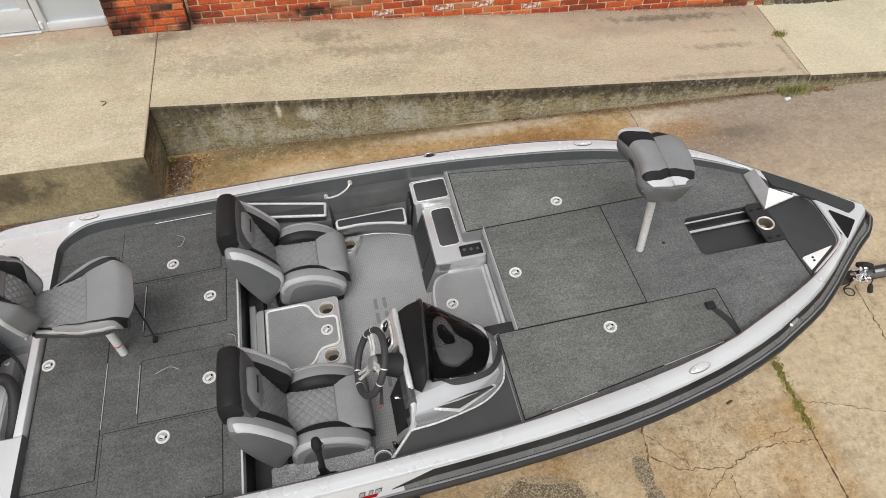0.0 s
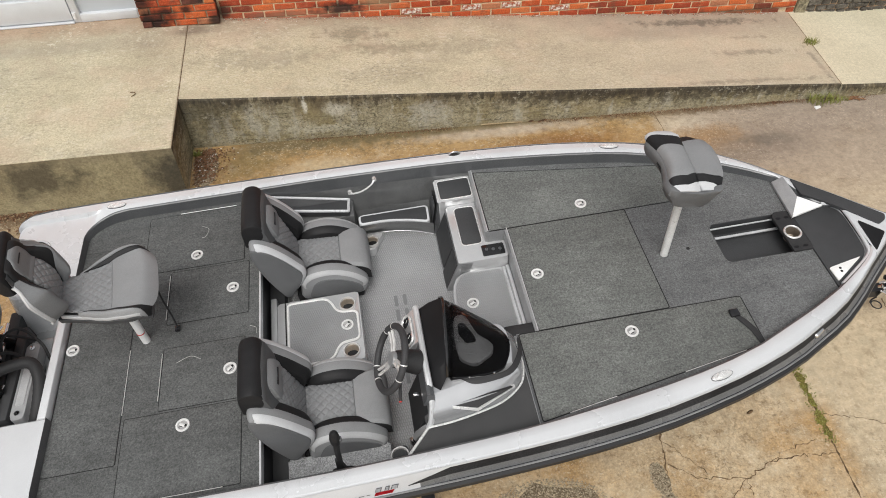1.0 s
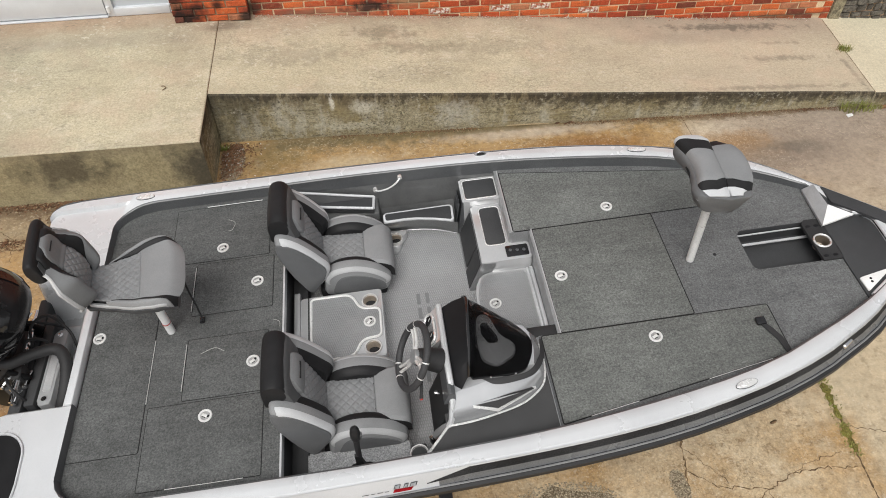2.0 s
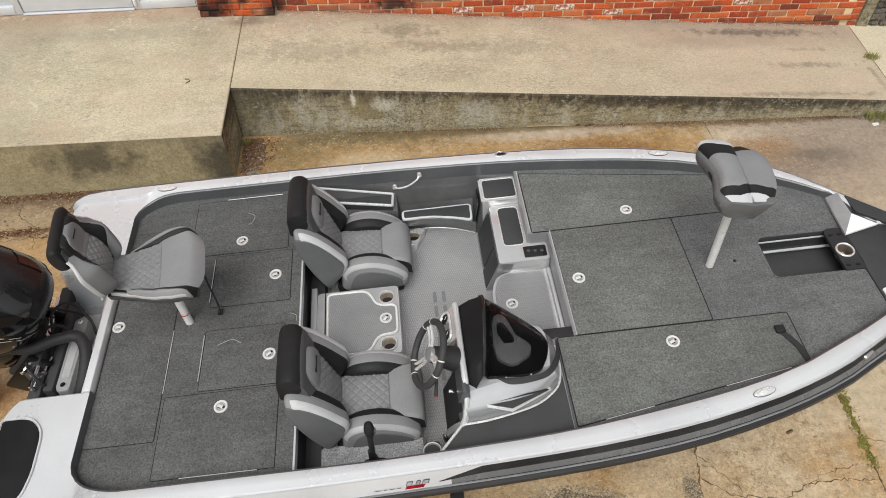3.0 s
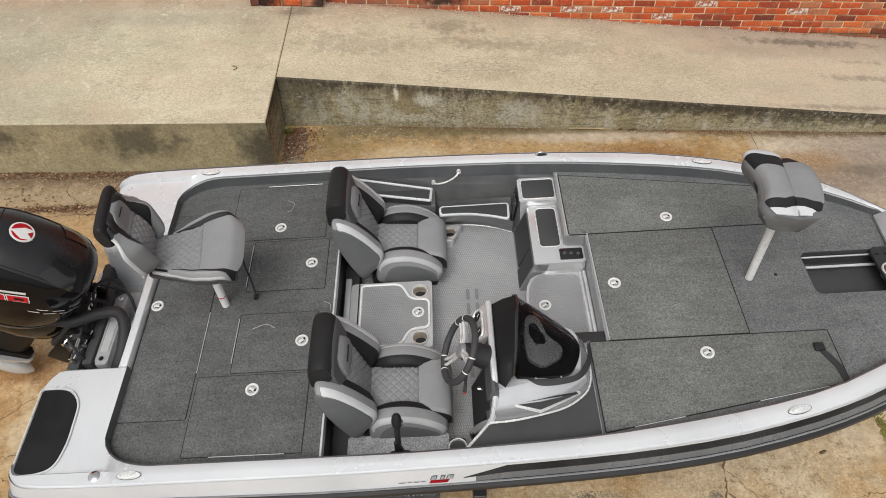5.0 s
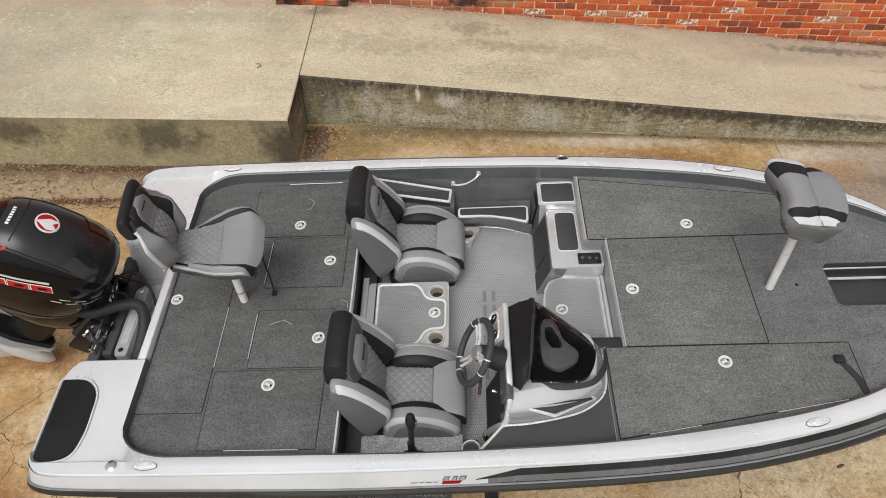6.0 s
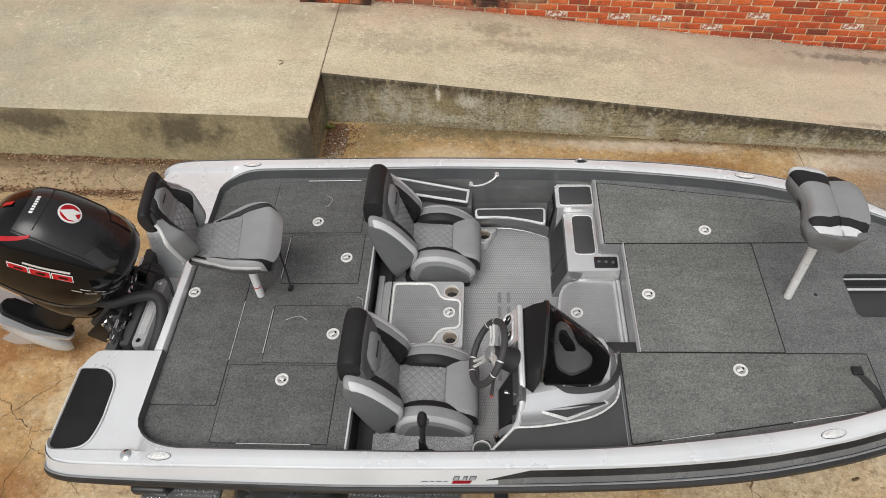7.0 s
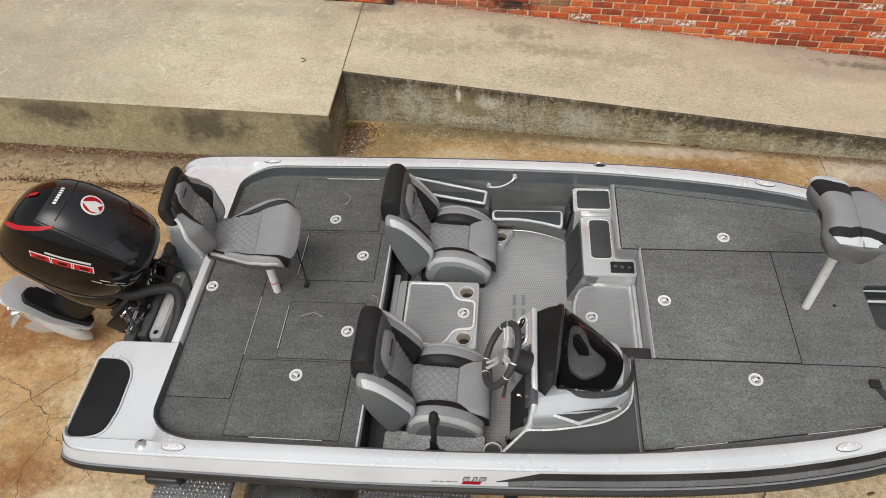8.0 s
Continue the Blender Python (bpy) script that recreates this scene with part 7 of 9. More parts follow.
def prism(bm, pts, thick):
    """A flat plate over three or four corners, with an underside."""
    up = [bm.verts.new(p) for p in pts]
    dn = [bm.verts.new((x, y, z - thick)) for x, y, z in pts]
    n = len(pts)
    bm.faces.new(up)
    bm.faces.new(dn[::-1])
    for i in range(n):
        bm.faces.new((up[i], dn[i], dn[(i + 1) % n], up[(i + 1) % n]))
    bmesh.ops.recalc_face_normals(bm, faces=bm.faces)


def side_mark(pts, mat, label):
    """A thin decal on the hull's side: pts are (x, out from the cap's edge, z)."""
    bm = bmesh.new()
    vs = [bm.verts.new((x, -(half_out(x) + dy), z)) for x, dy, z in pts]
    bm.faces.new(vs)
    bmesh.ops.solidify(bm, geom=bm.faces[:], thickness=0.003)
    part("side_graphic", bm, mat, boat, label)


side_mark([(0.606, 0.0435, 0.014), (0.698, 0.0435, 0.014), (0.712, 0.0335, 0.028), (0.616, 0.0335, 0.028)], M_RED, "red side graphic")
for x, w in ((0.612, 0.030), (0.660, 0.022), (0.692, 0.034)):
    side_mark([(x, 0.0325, 0.030), (x + w, 0.0325, 0.030), (x + w + 0.010, 0.0205, 0.051), (x + 0.010, 0.0205, 0.051)], M_SIDEBAND, "dark outlined stroke")
    side_mark([(x + 0.004, 0.0342, 0.033), (x + w - 0.004, 0.0342, 0.033), (x + w + 0.004, 0.0232, 0.049), (x + 0.012, 0.0232, 0.049)], M_HULLSIDE, "bright stroke")
for x, w in ((0.452, 0.034), (0.497, 0.020), (0.528, 0.028), (0.566, 0.020)):
    side_mark([(x, 0.0365, 0.020), (x + w, 0.0365, 0.020), (x + w + 0.004, 0.0345, 0.024), (x + 0.004, 0.0345, 0.024)], M_SIDEBAND, "thin grey lettering-sized mark")

# bow fittings
bm = bmesh.new()
CUP = (3.385, -0.018)


def well(bm, prof):
    """An open turned form round the cup's axis."""
    loft(bm, [[(CUP[0] + r * math.cos(a), CUP[1] + r * math.sin(a), z) for a in (2 * math.pi * i / 28 for i in range(28))] for r, z in prof], caps=False)


bm = bmesh.new()
rim_ = [(CUP[0] + 0.046 * math.cos(a), CUP[1] + 0.046 * math.sin(a)) for a in (2 * math.pi * i / 32 for i in range(32))]
outer = []
for a in (2 * math.pi * i / 32 for i in range(32)):
    c, s_ = math.cos(a), math.sin(a)
    k = min((0.068 if c > 0 else 0.062) / max(abs(c), 1e-6), ((0.180 if s_ > 0 else 0.147) / max(abs(s_), 1e-6)))
    outer.append((CUP[0] + c * k - 0.03 * s_ * k * 0.5, CUP[1] + s_ * k))
loft(bm, [[(x, y, z) for x, y in ring] for ring, z in ((rim_, -0.006), (rim_, 0.012), (outer, 0.012), (outer, -0.006), (rim_, -0.006))], caps=False)
pm = part("pedal_mount", bm, M_RUBBER, boat, "black foot pedal mount plate")
for x, y in ((3.350, 0.106), (3.404, 0.106), (3.352, -0.134), (3.411, -0.134)):
    bm = bmesh.new()
    slab(bm, [(x + 0.017 * math.cos(a), y + 0.010 * math.sin(a)) for a in (2 * math.pi * i / 12 for i in range(12))], 0.011, 0.0128)
    part("slot", bm, M_HOOD, pm, "black slot")
bm = bmesh.new()
well(bm, [(0.056, 0.012), (0.056, 0.016), (0.051, 0.021), (0.045, 0.018), (0.044, 0.010)])
part("cup_ring", bm, M_LATCHRIM, pm, "chrome cup ring", True)
bm = bmesh.new()
well(bm, [(0.0445, 0.014), (0.042, -0.020), (0.038, -0.050), (0.030, -0.055), (0.002, -0.055)])
part("cup_lining", bm, M_CUPIN, pm, "brown-tinged cup lining", True)
bm = bmesh.new()
disc(bm, (*CUP, -0.054), 0.026, 0.0, 0.002, 20)
part("cup_bottom", bm, M_HOOD, pm, "dark patch for a deep cup bottom")
bm = bmesh.new()
slab(bm, rounded([(3.455, -0.330), (3.680, -0.286), (3.462, -0.430)][::-1], 0.012), 0.008, 0.02, 0.002)
bp_ = part("bow_plate", bm, M_WHITE, boat, "white triangular bow plate", True)
for x, y in ((3.515, -0.345), (3.512, -0.368)):
    bm = bmesh.new()
    disc(bm, (x, y, 0.02), 0.008, 0, 0.0015, 12)
    part("hole", bm, M_SEAM, bp_, "dark hole")
# steep face of the silver moulding, its shade put in as grey
bm = bmesh.new()
A_, B_, C_, D_ = (Vector(p) for p in ((3.452, 0.412, 0.022), (3.502, 0.392, 0.080), (3.509, 0.210, 0.076), (3.426, 0.081, 0.036)))
top_ = [[A_.lerp(B_, u).lerp(D_.lerp(C_, u), k / 8) for u in (0, 0.25, 0.5, 0.75, 1)] for k in range(9)]
loft(bm, [r + [p - Vector((0, 0, 0.016)) for p in r[::-1]] for r in top_])
bmesh.ops.recalc_face_normals(bm, faces=bm.faces)
part("bow_flange", bm, M_PLAINGREY, boat, "sloping silver bow flange greyed for shade")
# upward facet of the same silver, sky light painted in as white
bm = bmesh.new()
prism(bm, [(3.426, 0.081, 0.038), (3.509, 0.210, 0.078), (3.641, 0.120, 0.058)], 0.012)
part("bow_gusset", bm, M_WHITE, boat, "triangular silver bow gusset whitened for sky light")
for pts in ([(3.552, 0.388), (3.556, 0.240), (3.668, 0.152), (3.765, 0.062), (3.905, -0.090), (3.962, -0.062), (3.985, -0.02), (3.76, 0.20)], [(3.790, -0.035), (3.905, -0.155), (3.775, -0.282)]):
    bm = bmesh.new()
    pr = rounded(pts, 0.015)
    vs = [bm.verts.new((x, y, cap_z(x) + 0.012)) for x, y in pr]
    lo_ = [bm.verts.new((x, y, cap_z(x) - 0.004)) for x, y in pr]
    bm.faces.new(vs)
    for i in range(len(pr)):
        bm.faces.new((vs[i], vs[(i + 1) % len(pr)], lo_[(i + 1) % len(pr)], lo_[i]))
    part("bow_pad", bm, M_HOOD if len(pts) == 3 else M_DARKPANEL, boat, "black non-slip bow pad")

# loose things on the decks
st = thing("deck_strap", "black webbing strap with a buckle on the carpet", "strap", m=BM)
bm = bmesh.new()
strip(bm, [(2.775, -0.525, 0.010), (2.805, -0.58, 0.012), (2.835, -0.645, 0.011), (2.845, -0.735, 0.012)], 0.042, 0.003, (0, 0, 1))
part("webbing", bm, M_RUBBER, st, "black webbing", True)
bm = bmesh.new()
box(bm, 2.745, 2.80, -0.545, -0.495, 0.006, 0.026, 0.006)
part("buckle", bm, M_GLOSSBLACK, st, "black plastic buckle", True)
cd = thing("seat_strap", "thin black strap hanging from the fishing seat", "strap", m=BM)
bm = bmesh.new()
tube(bm, smooth_path([(-0.43, 0.10, 0.50), (-0.455, 0.085, 0.30), (-0.45, 0.065, 0.12), (-0.448, 0.047, 0.012)], 6), 0.006, 6)
part("cord", bm, M_RUBBER, cd, "black cord", True)
bm = bmesh.new()
box(bm, -0.462, -0.434, 0.02, 0.058, 0.003, 0.022, 0.004)
part("clip", bm, M_GLOSSBLACK, cd, "black clip", True)
for x, y in ((2.71, 0.0), (2.753, 0.519)):
    bm = bmesh.new()
    lathe(bm, (0, 0, 0), [(0.011, -0.002), (0.011, 0.002), (0.007, 0.004), (0.006, 0.001), (0, 0.001)], 14)
    solo("deck_plug", bm, M_RUBBER, "small black plug in the deck carpet", "plug", "deck plugs", m=BM @ Matrix.Translation((x, y, 0.001)))
M_THREAD = surf("pale_thread", (0.45, 0.45, 0.43), (0.38, 0.38, 0.36), 0.7)
for pts in ([(-0.345, 0.855), (-0.30, 0.82), (-0.315, 0.76), (-0.34, 0.75)], [(-0.44, -0.20), (-0.36, -0.17), (-0.30, -0.20)], [(-0.02, -0.02), (0.015, -0.04), (0.02, -0.08)]):
    bm = bmesh.new()
    tube(bm, smooth_path([(x, y, 0.0085 if x < -0.05 else 0.003) for x, y in pts], 6), 0.0014, 5)
    solo("loose_thread", bm, M_THREAD, "thin pale loose thread on the carpet", "thread", "loose threads", m=BM)
# ---- outboard motor, tilted up ----
EM = BM @ Matrix.Translation((-1.62, 0, 0.0)) @ Matrix.Rotation(radians(45), 4, "Y")
motor = thing("outboard_motor", "black outboard motor with red and white decals, tilted up", "outboard motor", m=EM)
M_COWL = surf("gloss_black_cowl", (0.004, 0.004, 0.0045), (0.006, 0.006, 0.0065), 0.09, 0.0, 2, 400, 0.15, 0.0, 0.2)
M_COWLTOP = surf("satin_graphite_cowl", (0.013, 0.013, 0.0145), (0.019, 0.019, 0.0205), 0.26, 0.0, 3, 500, 0.12, 0.0, 0.4)
M_LEG = surf("satin_black_casting", (0.006, 0.006, 0.0065), (0.009, 0.009, 0.0095), 0.35, 0.0, 5, 200, 0.2, 0.1, 0.1)
c_top = curve_of([-0.79, -0.785, -0.76, -0.70, -0.62, -0.50, -0.30, -0.122, -0.040, -0.008, 0.005], [0.20, 0.27, 0.39, 0.485, 0.55, 0.592, 0.61, 0.58, 0.515, 0.43, 0.34])
c_low = curve_of([-0.79, -0.70, -0.30, -0.122, 0.005], [0.05, -0.035, 0.0, 0.10, 0.24])
c_wid = curve_of([-0.79, -0.785, -0.76, -0.70, -0.58, -0.40, -0.20, -0.085, -0.026, -0.003, 0.005], [0.035, 0.085, 0.145, 0.20, 0.25, 0.268, 0.262, 0.225, 0.165, 0.10, 0.055])


def cowl_at(x, s):
    """Half width and height of the cowl at x, for s from its foot (0) to its top (1)."""
    g = max(0.0, 1 - abs((s - 0.40) / 0.60) ** 3.4) ** 0.5
    return c_wid(x) * g, c_low(x) + (c_top(x) - c_low(x)) * s


bm = bmesh.new()
cx = [-0.79, -0.785, -0.775, -0.76, -0.73, -0.70] + [-0.66 + 0.04 * i for i in range(15)] + [-0.07, -0.045, -0.026, -0.013, -0.003, 0.002, 0.005]
SS = [0, 0.08, 0.2, 0.35, 0.5, 0.62, 0.72, 0.80, 0.87, 0.92, 0.96, 0.99, 1.0]
rings = []
for x in cx:
    r = [(x, cowl_at(x, s)[0], cowl_at(x, s)[1]) for s in SS]
    rings.append(r + [(x, -y, z) for x, y, z in r[-2::-1]])
loft(bm, rings)
for f in bm.faces:
    cc = f.calc_center_median()
    mid = (cc.z - c_low(cc.x)) / max(c_top(cc.x) - c_low(cc.x), 0.01)
    if mid > 0.885 and -0.66 < cc.x < -0.03:
        f.material_index = 1
cowl = part("cowl", bm, [M_COWL, M_COWLTOP], motor, "glossy black engine cowl with a graphite top", True)


def cowl_patch(name, pts, mat, label, side=-1, lift=0.003, n=10):
    """A thin decal that follows the cowl: pts are (x, s) of a strip's lower and upper edge."""
    bm = bmesh.new()
    lo, hi = pts
    rows = []
    for t in (i / n for i in range(n + 1)):
        row = []
        for u in (0, 0.25, 0.5, 0.75, 1):
            a = [lo[0][k] + (lo[1][k] - lo[0][k]) * t for k in (0, 1)]
            b = [hi[0][k] + (hi[1][k] - hi[0][k]) * t for k in (0, 1)]
            x, s = a[0] + (b[0] - a[0]) * u, a[1] + (b[1] - a[1]) * u
            y, z = cowl_at(x, s)
            row.append((x, side * (y + lift), z + (lift if s > 0.6 else 0)))
        rows.append(row)
    loft(bm, rows, closed=False)
    part(name, bm, mat, cowl, label, True)


cowl_patch("decal", [((-0.53, 0.615), (-0.30, 0.715)), ((-0.535, 0.638), (-0.305, 0.738))], M_ALU, "white lettering-sized bar")
for k in range(3):
    x0, r0 = -0.575 + 0.108 * k, 0.490 + 0.050 * k
    cowl_patch("decal", [((x0 - 0.004, r0 - 0.007), (x0 + 0.100, r0 + 0.041)), ((x0 - 0.028, r0 + 0.066), (x0 + 0.076, r0 + 0.114))], M_WHITE, "white decal outline", lift=0.002)
    cowl_patch("decal", [((x0, r0), (x0 + 0.094, r0 + 0.043)), ((x0 - 0.021, r0 + 0.059), (x0 + 0.073, r0 + 0.102))], M_RED, "red slanted decal block", lift=0.004)
    cowl_patch("decal", [((x0 + 0.024, r0 + 0.032), (x0 + 0.066, r0 + 0.051)), ((x0 + 0.016, r0 + 0.053), (x0 + 0.058, r0 + 0.072))], M_COWL, "dark opening in the decal block", lift=0.0055)
for k in range(3):
    x0 = -0.24 + 0.075 * k
    cowl_patch("decal", [((x0, 0.50), (x0 + 0.052, 0.515)), ((x0 - 0.01, 0.512), (x0 + 0.042, 0.527))], M_ALU, "thin grey outline bar")
    cowl_patch("decal", [((x0 + 0.03, 0.56), (x0 + 0.082, 0.575)), ((x0 + 0.026, 0.572), (x0 + 0.078, 0.587))], M_ALU, "thin grey outline bar")
for side in (1, -1):
    cowl_patch("stripe", [((-0.778, 0.64), (-0.57, 0.875)), ((-0.772, 0.74), (-0.57, 0.900))], M_RED, "red stripe round the cowl", side)
bm = bmesh.new()
disc(bm, (-0.455, 0.0, 0.600), 0.062, 0.0, 0.006, 28, (0, 0, 1))
part("emblem_ring", bm, M_WHITE, cowl, "white emblem ring", True)
bm = bmesh.new()
disc(bm, (-0.455, 0.0, 0.606), 0.053, 0.0, 0.002, 28, (0, 0, 1))
part("emblem_disc", bm, M_RED, cowl, "red emblem disc", True)
bm = bmesh.new()
slab(bm, [(-0.51, -0.012), (-0.45, -0.045), (-0.395, -0.03), (-0.43, 0.0), (-0.40, 0.03), (-0.45, 0.03)], 0.608, 0.6105)
part("emblem_shape", bm, M_WHITE, cowl, "white emblem shape")
for k in range(7):
    bm = bmesh.new()
    rows = []
    for x in (-0.632, -0.624, -0.616):
        row = []
        for y in (-0.066 + 0.0185 * k, -0.066 + 0.0185 * k + 0.0130):
            g_ = min(abs(y) / c_wid(x), 0.95)
            s_ = 0.40 + 0.60 * (1 - g_ * g_) ** (1 / 3.4)
            row.append((x, y, c_low(x) + (c_top(x) - c_low(x)) * s_ + 0.003))
        rows.append(row)
    loft(bm, rows, closed=False)
    part("decal", bm, M_WHITE, cowl, "white lettering-sized mark")
for y in (0.055, -0.02):
    bm = bmesh.new()
    rows = []
    for x in (-0.752, -0.735, -0.715):
        row = []
        for y_ in (y, y + 0.03):
            g_ = min(abs(y_) / c_wid(x), 0.95)
            row.append((x + 0.2 * y_, y_, c_low(x) + (c_top(x) - c_low(x)) * (0.40 + 0.60 * (1 - g_ * g_) ** (1 / 3.4)) + 0.008))
        rows.append(row)
    loft(bm, rows, closed=False)
    part("decal", bm, M_RED, cowl, "small red mark")
bm = bmesh.new()
tube(bm, [(-0.575, y, c_low(-0.575) + (c_top(-0.575) - c_low(-0.575)) * (0.40 + 0.60 * (1 - (y / c_wid(-0.575)) ** 2) ** (1 / 3.4))) for y in (-0.15, -0.11, -0.06, 0.0, 0.06, 0.11, 0.15)], 0.003, 5)
part("seam", bm, M_SEAM, cowl, "dark seam across the cowl top")
# seams and air intake
for side in (1, -1):
    bm = bmesh.new()
    tube(bm, [(x, side * (cowl_at(x, 0.885)[0] + 0.001), cowl_at(x, 0.885)[1] + 0.001) for x in [-0.66 + 0.05 * i for i in range(13)]], 0.003, 5)
    part("seam", bm, M_SEAM, cowl, "dark panel seam")
    bm = bmesh.new()
    tube(bm, [(x, side * (cowl_at(x, 0.12)[0] + 0.001), cowl_at(x, 0.12)[1]) for x in [-0.76 + 0.05 * i for i in range(15)]], 0.003, 5)
    part("seam", bm, M_RUBBER, cowl, "rubber cowl seal")
for side in (1, -1):
    cowl_patch("air_intake", [((-0.30, 0.90), (-0.10, 0.86)), ((-0.25, 0.985), (-0.12, 0.975))], M_GLOSSBLACK, "gloss black air intake", side, 0.004)
# leg
M_GEAR = surf("grey_white_gearcase", (0.60, 0.61, 0.62), (0.48, 0.49, 0.50), 0.25, 0.35, 4, 300, 0.08, 0.02, 0.5, 0.3)
ell = lambda cx, a, b, z, n=18: [(cx + a * math.cos(k), b * math.sin(k), z) for k in (2 * math.pi * i / n for i in range(n))]
bm = bmesh.new()
loft(bm, [ell(-0.34, 0.42, 0.20, 0.06, 24), ell(-0.33, 0.42, 0.205, 0.0, 24), ell(-0.30, 0.39, 0.20, -0.08, 24), ell(-0.27, 0.34, 0.175, -0.16, 24), ell(-0.24, 0.26, 0.13, -0.23, 24), ell(-0.23, 0.20, 0.10, -0.28, 24)])
part("lower_cowl", bm, M_COWL, motor, "black lower cowl", True)
bm = bmesh.new()
loft(bm, [ell(-0.21, 0.15, 0.075, -0.18), ell(-0.19, 0.13, 0.06, -0.40), ell(-0.18, 0.13, 0.05, -0.62), ell(-0.19, 0.14, 0.045, -0.72)])
part("leg", bm, M_LEG, motor, "black drive leg", True)
bm = bmesh.new()
slab(bm, rounded([(0.0, -0.04), (0.0, 0.04), (-0.25, 0.11), (-0.58, 0.12), (-0.62, 0.0), (-0.58, -0.12), (-0.25, -0.11)], 0.03), -0.735, -0.715, 0.006)
part("cavitation_plate", bm, M_GEAR, motor, "pale grey cavitation plate", True).location = (0.01, 0.0, 0.06)
bm = bmesh.new()
slab(bm, rounded([(-0.02, -0.03), (-0.02, 0.03), (-0.25, 0.07), (-0.46, 0.06), (-0.50, 0.0), (-0.46, -0.06), (-0.25, -0.07)], 0.02), -0.716, -0.66, 0.02)
part("plate_fairing", bm, M_LEG, motor, "black plate fairing", True).location = (0.01, 0.0, 0.06)
bm = bmesh.new()
tube(bm, [(0.06, 0, -0.90), (0.03, 0, -0.90), (-0.04, 0, -0.90), (-0.20, 0, -0.90), (-0.36, 0, -0.90), (-0.42, 0, -0.90)], [0.008, 0.035, 0.058, 0.066, 0.055, 0.045], 16)
loft(bm, [ell(-0.19, 0.15, 0.04, -0.72), ell(-0.17, 0.13, 0.03, -0.90), ell(-0.23, 0.10, 0.015, -1.0), ell(-0.30, 0.06, 0.008, -1.14)])
part("gearcase", bm, M_GEAR, motor, "pale grey gearcase with skeg", True).location = (0.01, 0.0, 0.06)
for k in range(3):
    bm = bmesh.new()
    a0 = 2 * math.pi * k / 3 + 0.3
    rows = []
    for r in (0.04, 0.09, 0.14, 0.175):
        w = 0.28 + 0.9 * (r / 0.175) * (1 - 0.45 * r / 0.175)
        rows.append([(-0.47 - 0.05 * (t - 0.5) * 2, r * math.cos(a0 + w * (t - 0.5)), -0.90 + r * math.sin(a0 + w * (t - 0.5))) for t in (0, 0.25, 0.5, 0.75, 1)])
    loft(bm, rows, closed=False)
    bmesh.ops.solidify(bm, geom=bm.faces[:], thickness=0.005)
    part("propeller_blade", bm, M_CHROME, motor, "polished propeller blade", True).location = (0.01, 0.0, 0.06)
bm = bmesh.new()
tube(bm, [(-0.41, 0, -0.90), (-0.52, 0, -0.90), (-0.55, 0, -0.90)], [0.05, 0.045, 0.03], 16)
part("propeller_hub", bm, M_CHROME, motor, "polished propeller hub", True).location = (0.01, 0.0, 0.06)
bm = bmesh.new()
box(bm, 0.0, 0.12, -0.13, 0.13, -0.22, 0.10, 0.02)
box(bm, -0.10, 0.02, -0.09, 0.09, -0.12, 0.20, 0.02)
part("swivel_bracket", bm, M_RUBBER, motor, "black swivel bracket", True)
for y in (-0.17, 0.17):
    bm = bmesh.new()
    box(bm, 0.02, 0.15, y - 0.015, y + 0.015, -0.26, 0.12, 0.01)
    part("clamp_arm", bm, M_LEG, motor, "black clamp arm", True)

# jack plate and steering ram on the transom
jp = thing("jack_plate", "brushed aluminium jack plate bolted to the transom", "jack plate", m=BM)
for y in (-0.20, 0.20):
    bm = bmesh.new()
    box(bm, -1.60, -1.40, y - 0.012, y + 0.012, -0.36, -0.06, 0.006)
    part("side_plate", bm, M_DARKPANEL, jp, "dark grey side plate", True)
# crossbar coloured dark to carry the same shadow
bm = bmesh.new()
box(bm, -1.46, -1.40, -0.34, 0.30, -0.16, -0.055, 0.01)
part("crossbar", bm, M_DARKPANEL, jp, "crossbar darkened for the shadow in the well", True)
bm = bmesh.new()
slab(bm, rect(-1.395, -1.315, -0.34, 0.18, 0.03), -0.16, -0.075, 0.01)
cp_ = part("cover_plate", bm, M_PLAINGREY, jp, "grey aluminium cover plate", True)
bm = bmesh.new()
slab(bm, rect(-1.378, -1.332, -0.25, 0.05, 0.01), -0.078, -0.072)
part("cover_mark", bm, M_ALU, cp_, "pale cover marking")
for y in (-0.30, 0.14):
    bm = bmesh.new()
    lathe(bm, (-1.355, y, -0.075), [(0.016, 0), (0.016, 0.008), (0, 0.010)], 8)
    part("bolt", bm, M_CHROME, cp_, "steel bolt", True)
bm = bmesh.new()
tube(bm, [(-1.50, -0.26, 0.0), (-1.50, 0.22, 0.0)], 0.022, 12)
tube(bm, [(-1.50, -0.34, 0.0), (-1.50, 0.30, 0.0)], 0.010, 10)
part("steering_ram", bm, M_CHROME, jp, "chrome steering ram", True)
bm = bmesh.new()
box(bm, -1.56, -1.47, -0.20, -0.10, -0.10, 0.03, 0.01)
part("ram_block", bm, M_RUBBER, jp, "black ram block", True)
bm = bmesh.new()
box(bm, -1.58, -1.50, 0.04, 0.13, -0.08, 0.04, 0.01)
part("ram_block", bm, M_RUBBER, jp, "black ram block", True)
for z, x, y in ((0.045, -1.52, -0.15), (0.05, -1.55, 0.08), (0.03, -1.49, 0.0)):
    bm = bmesh.new()
    lathe(bm, (x, y, z - 0.02), [(0.013, 0), (0.013, 0.012), (0.007, 0.016), (0, 0.017)], 8)
    part("fitting", bm, M_CHROME, jp, "steel hose fitting", True)
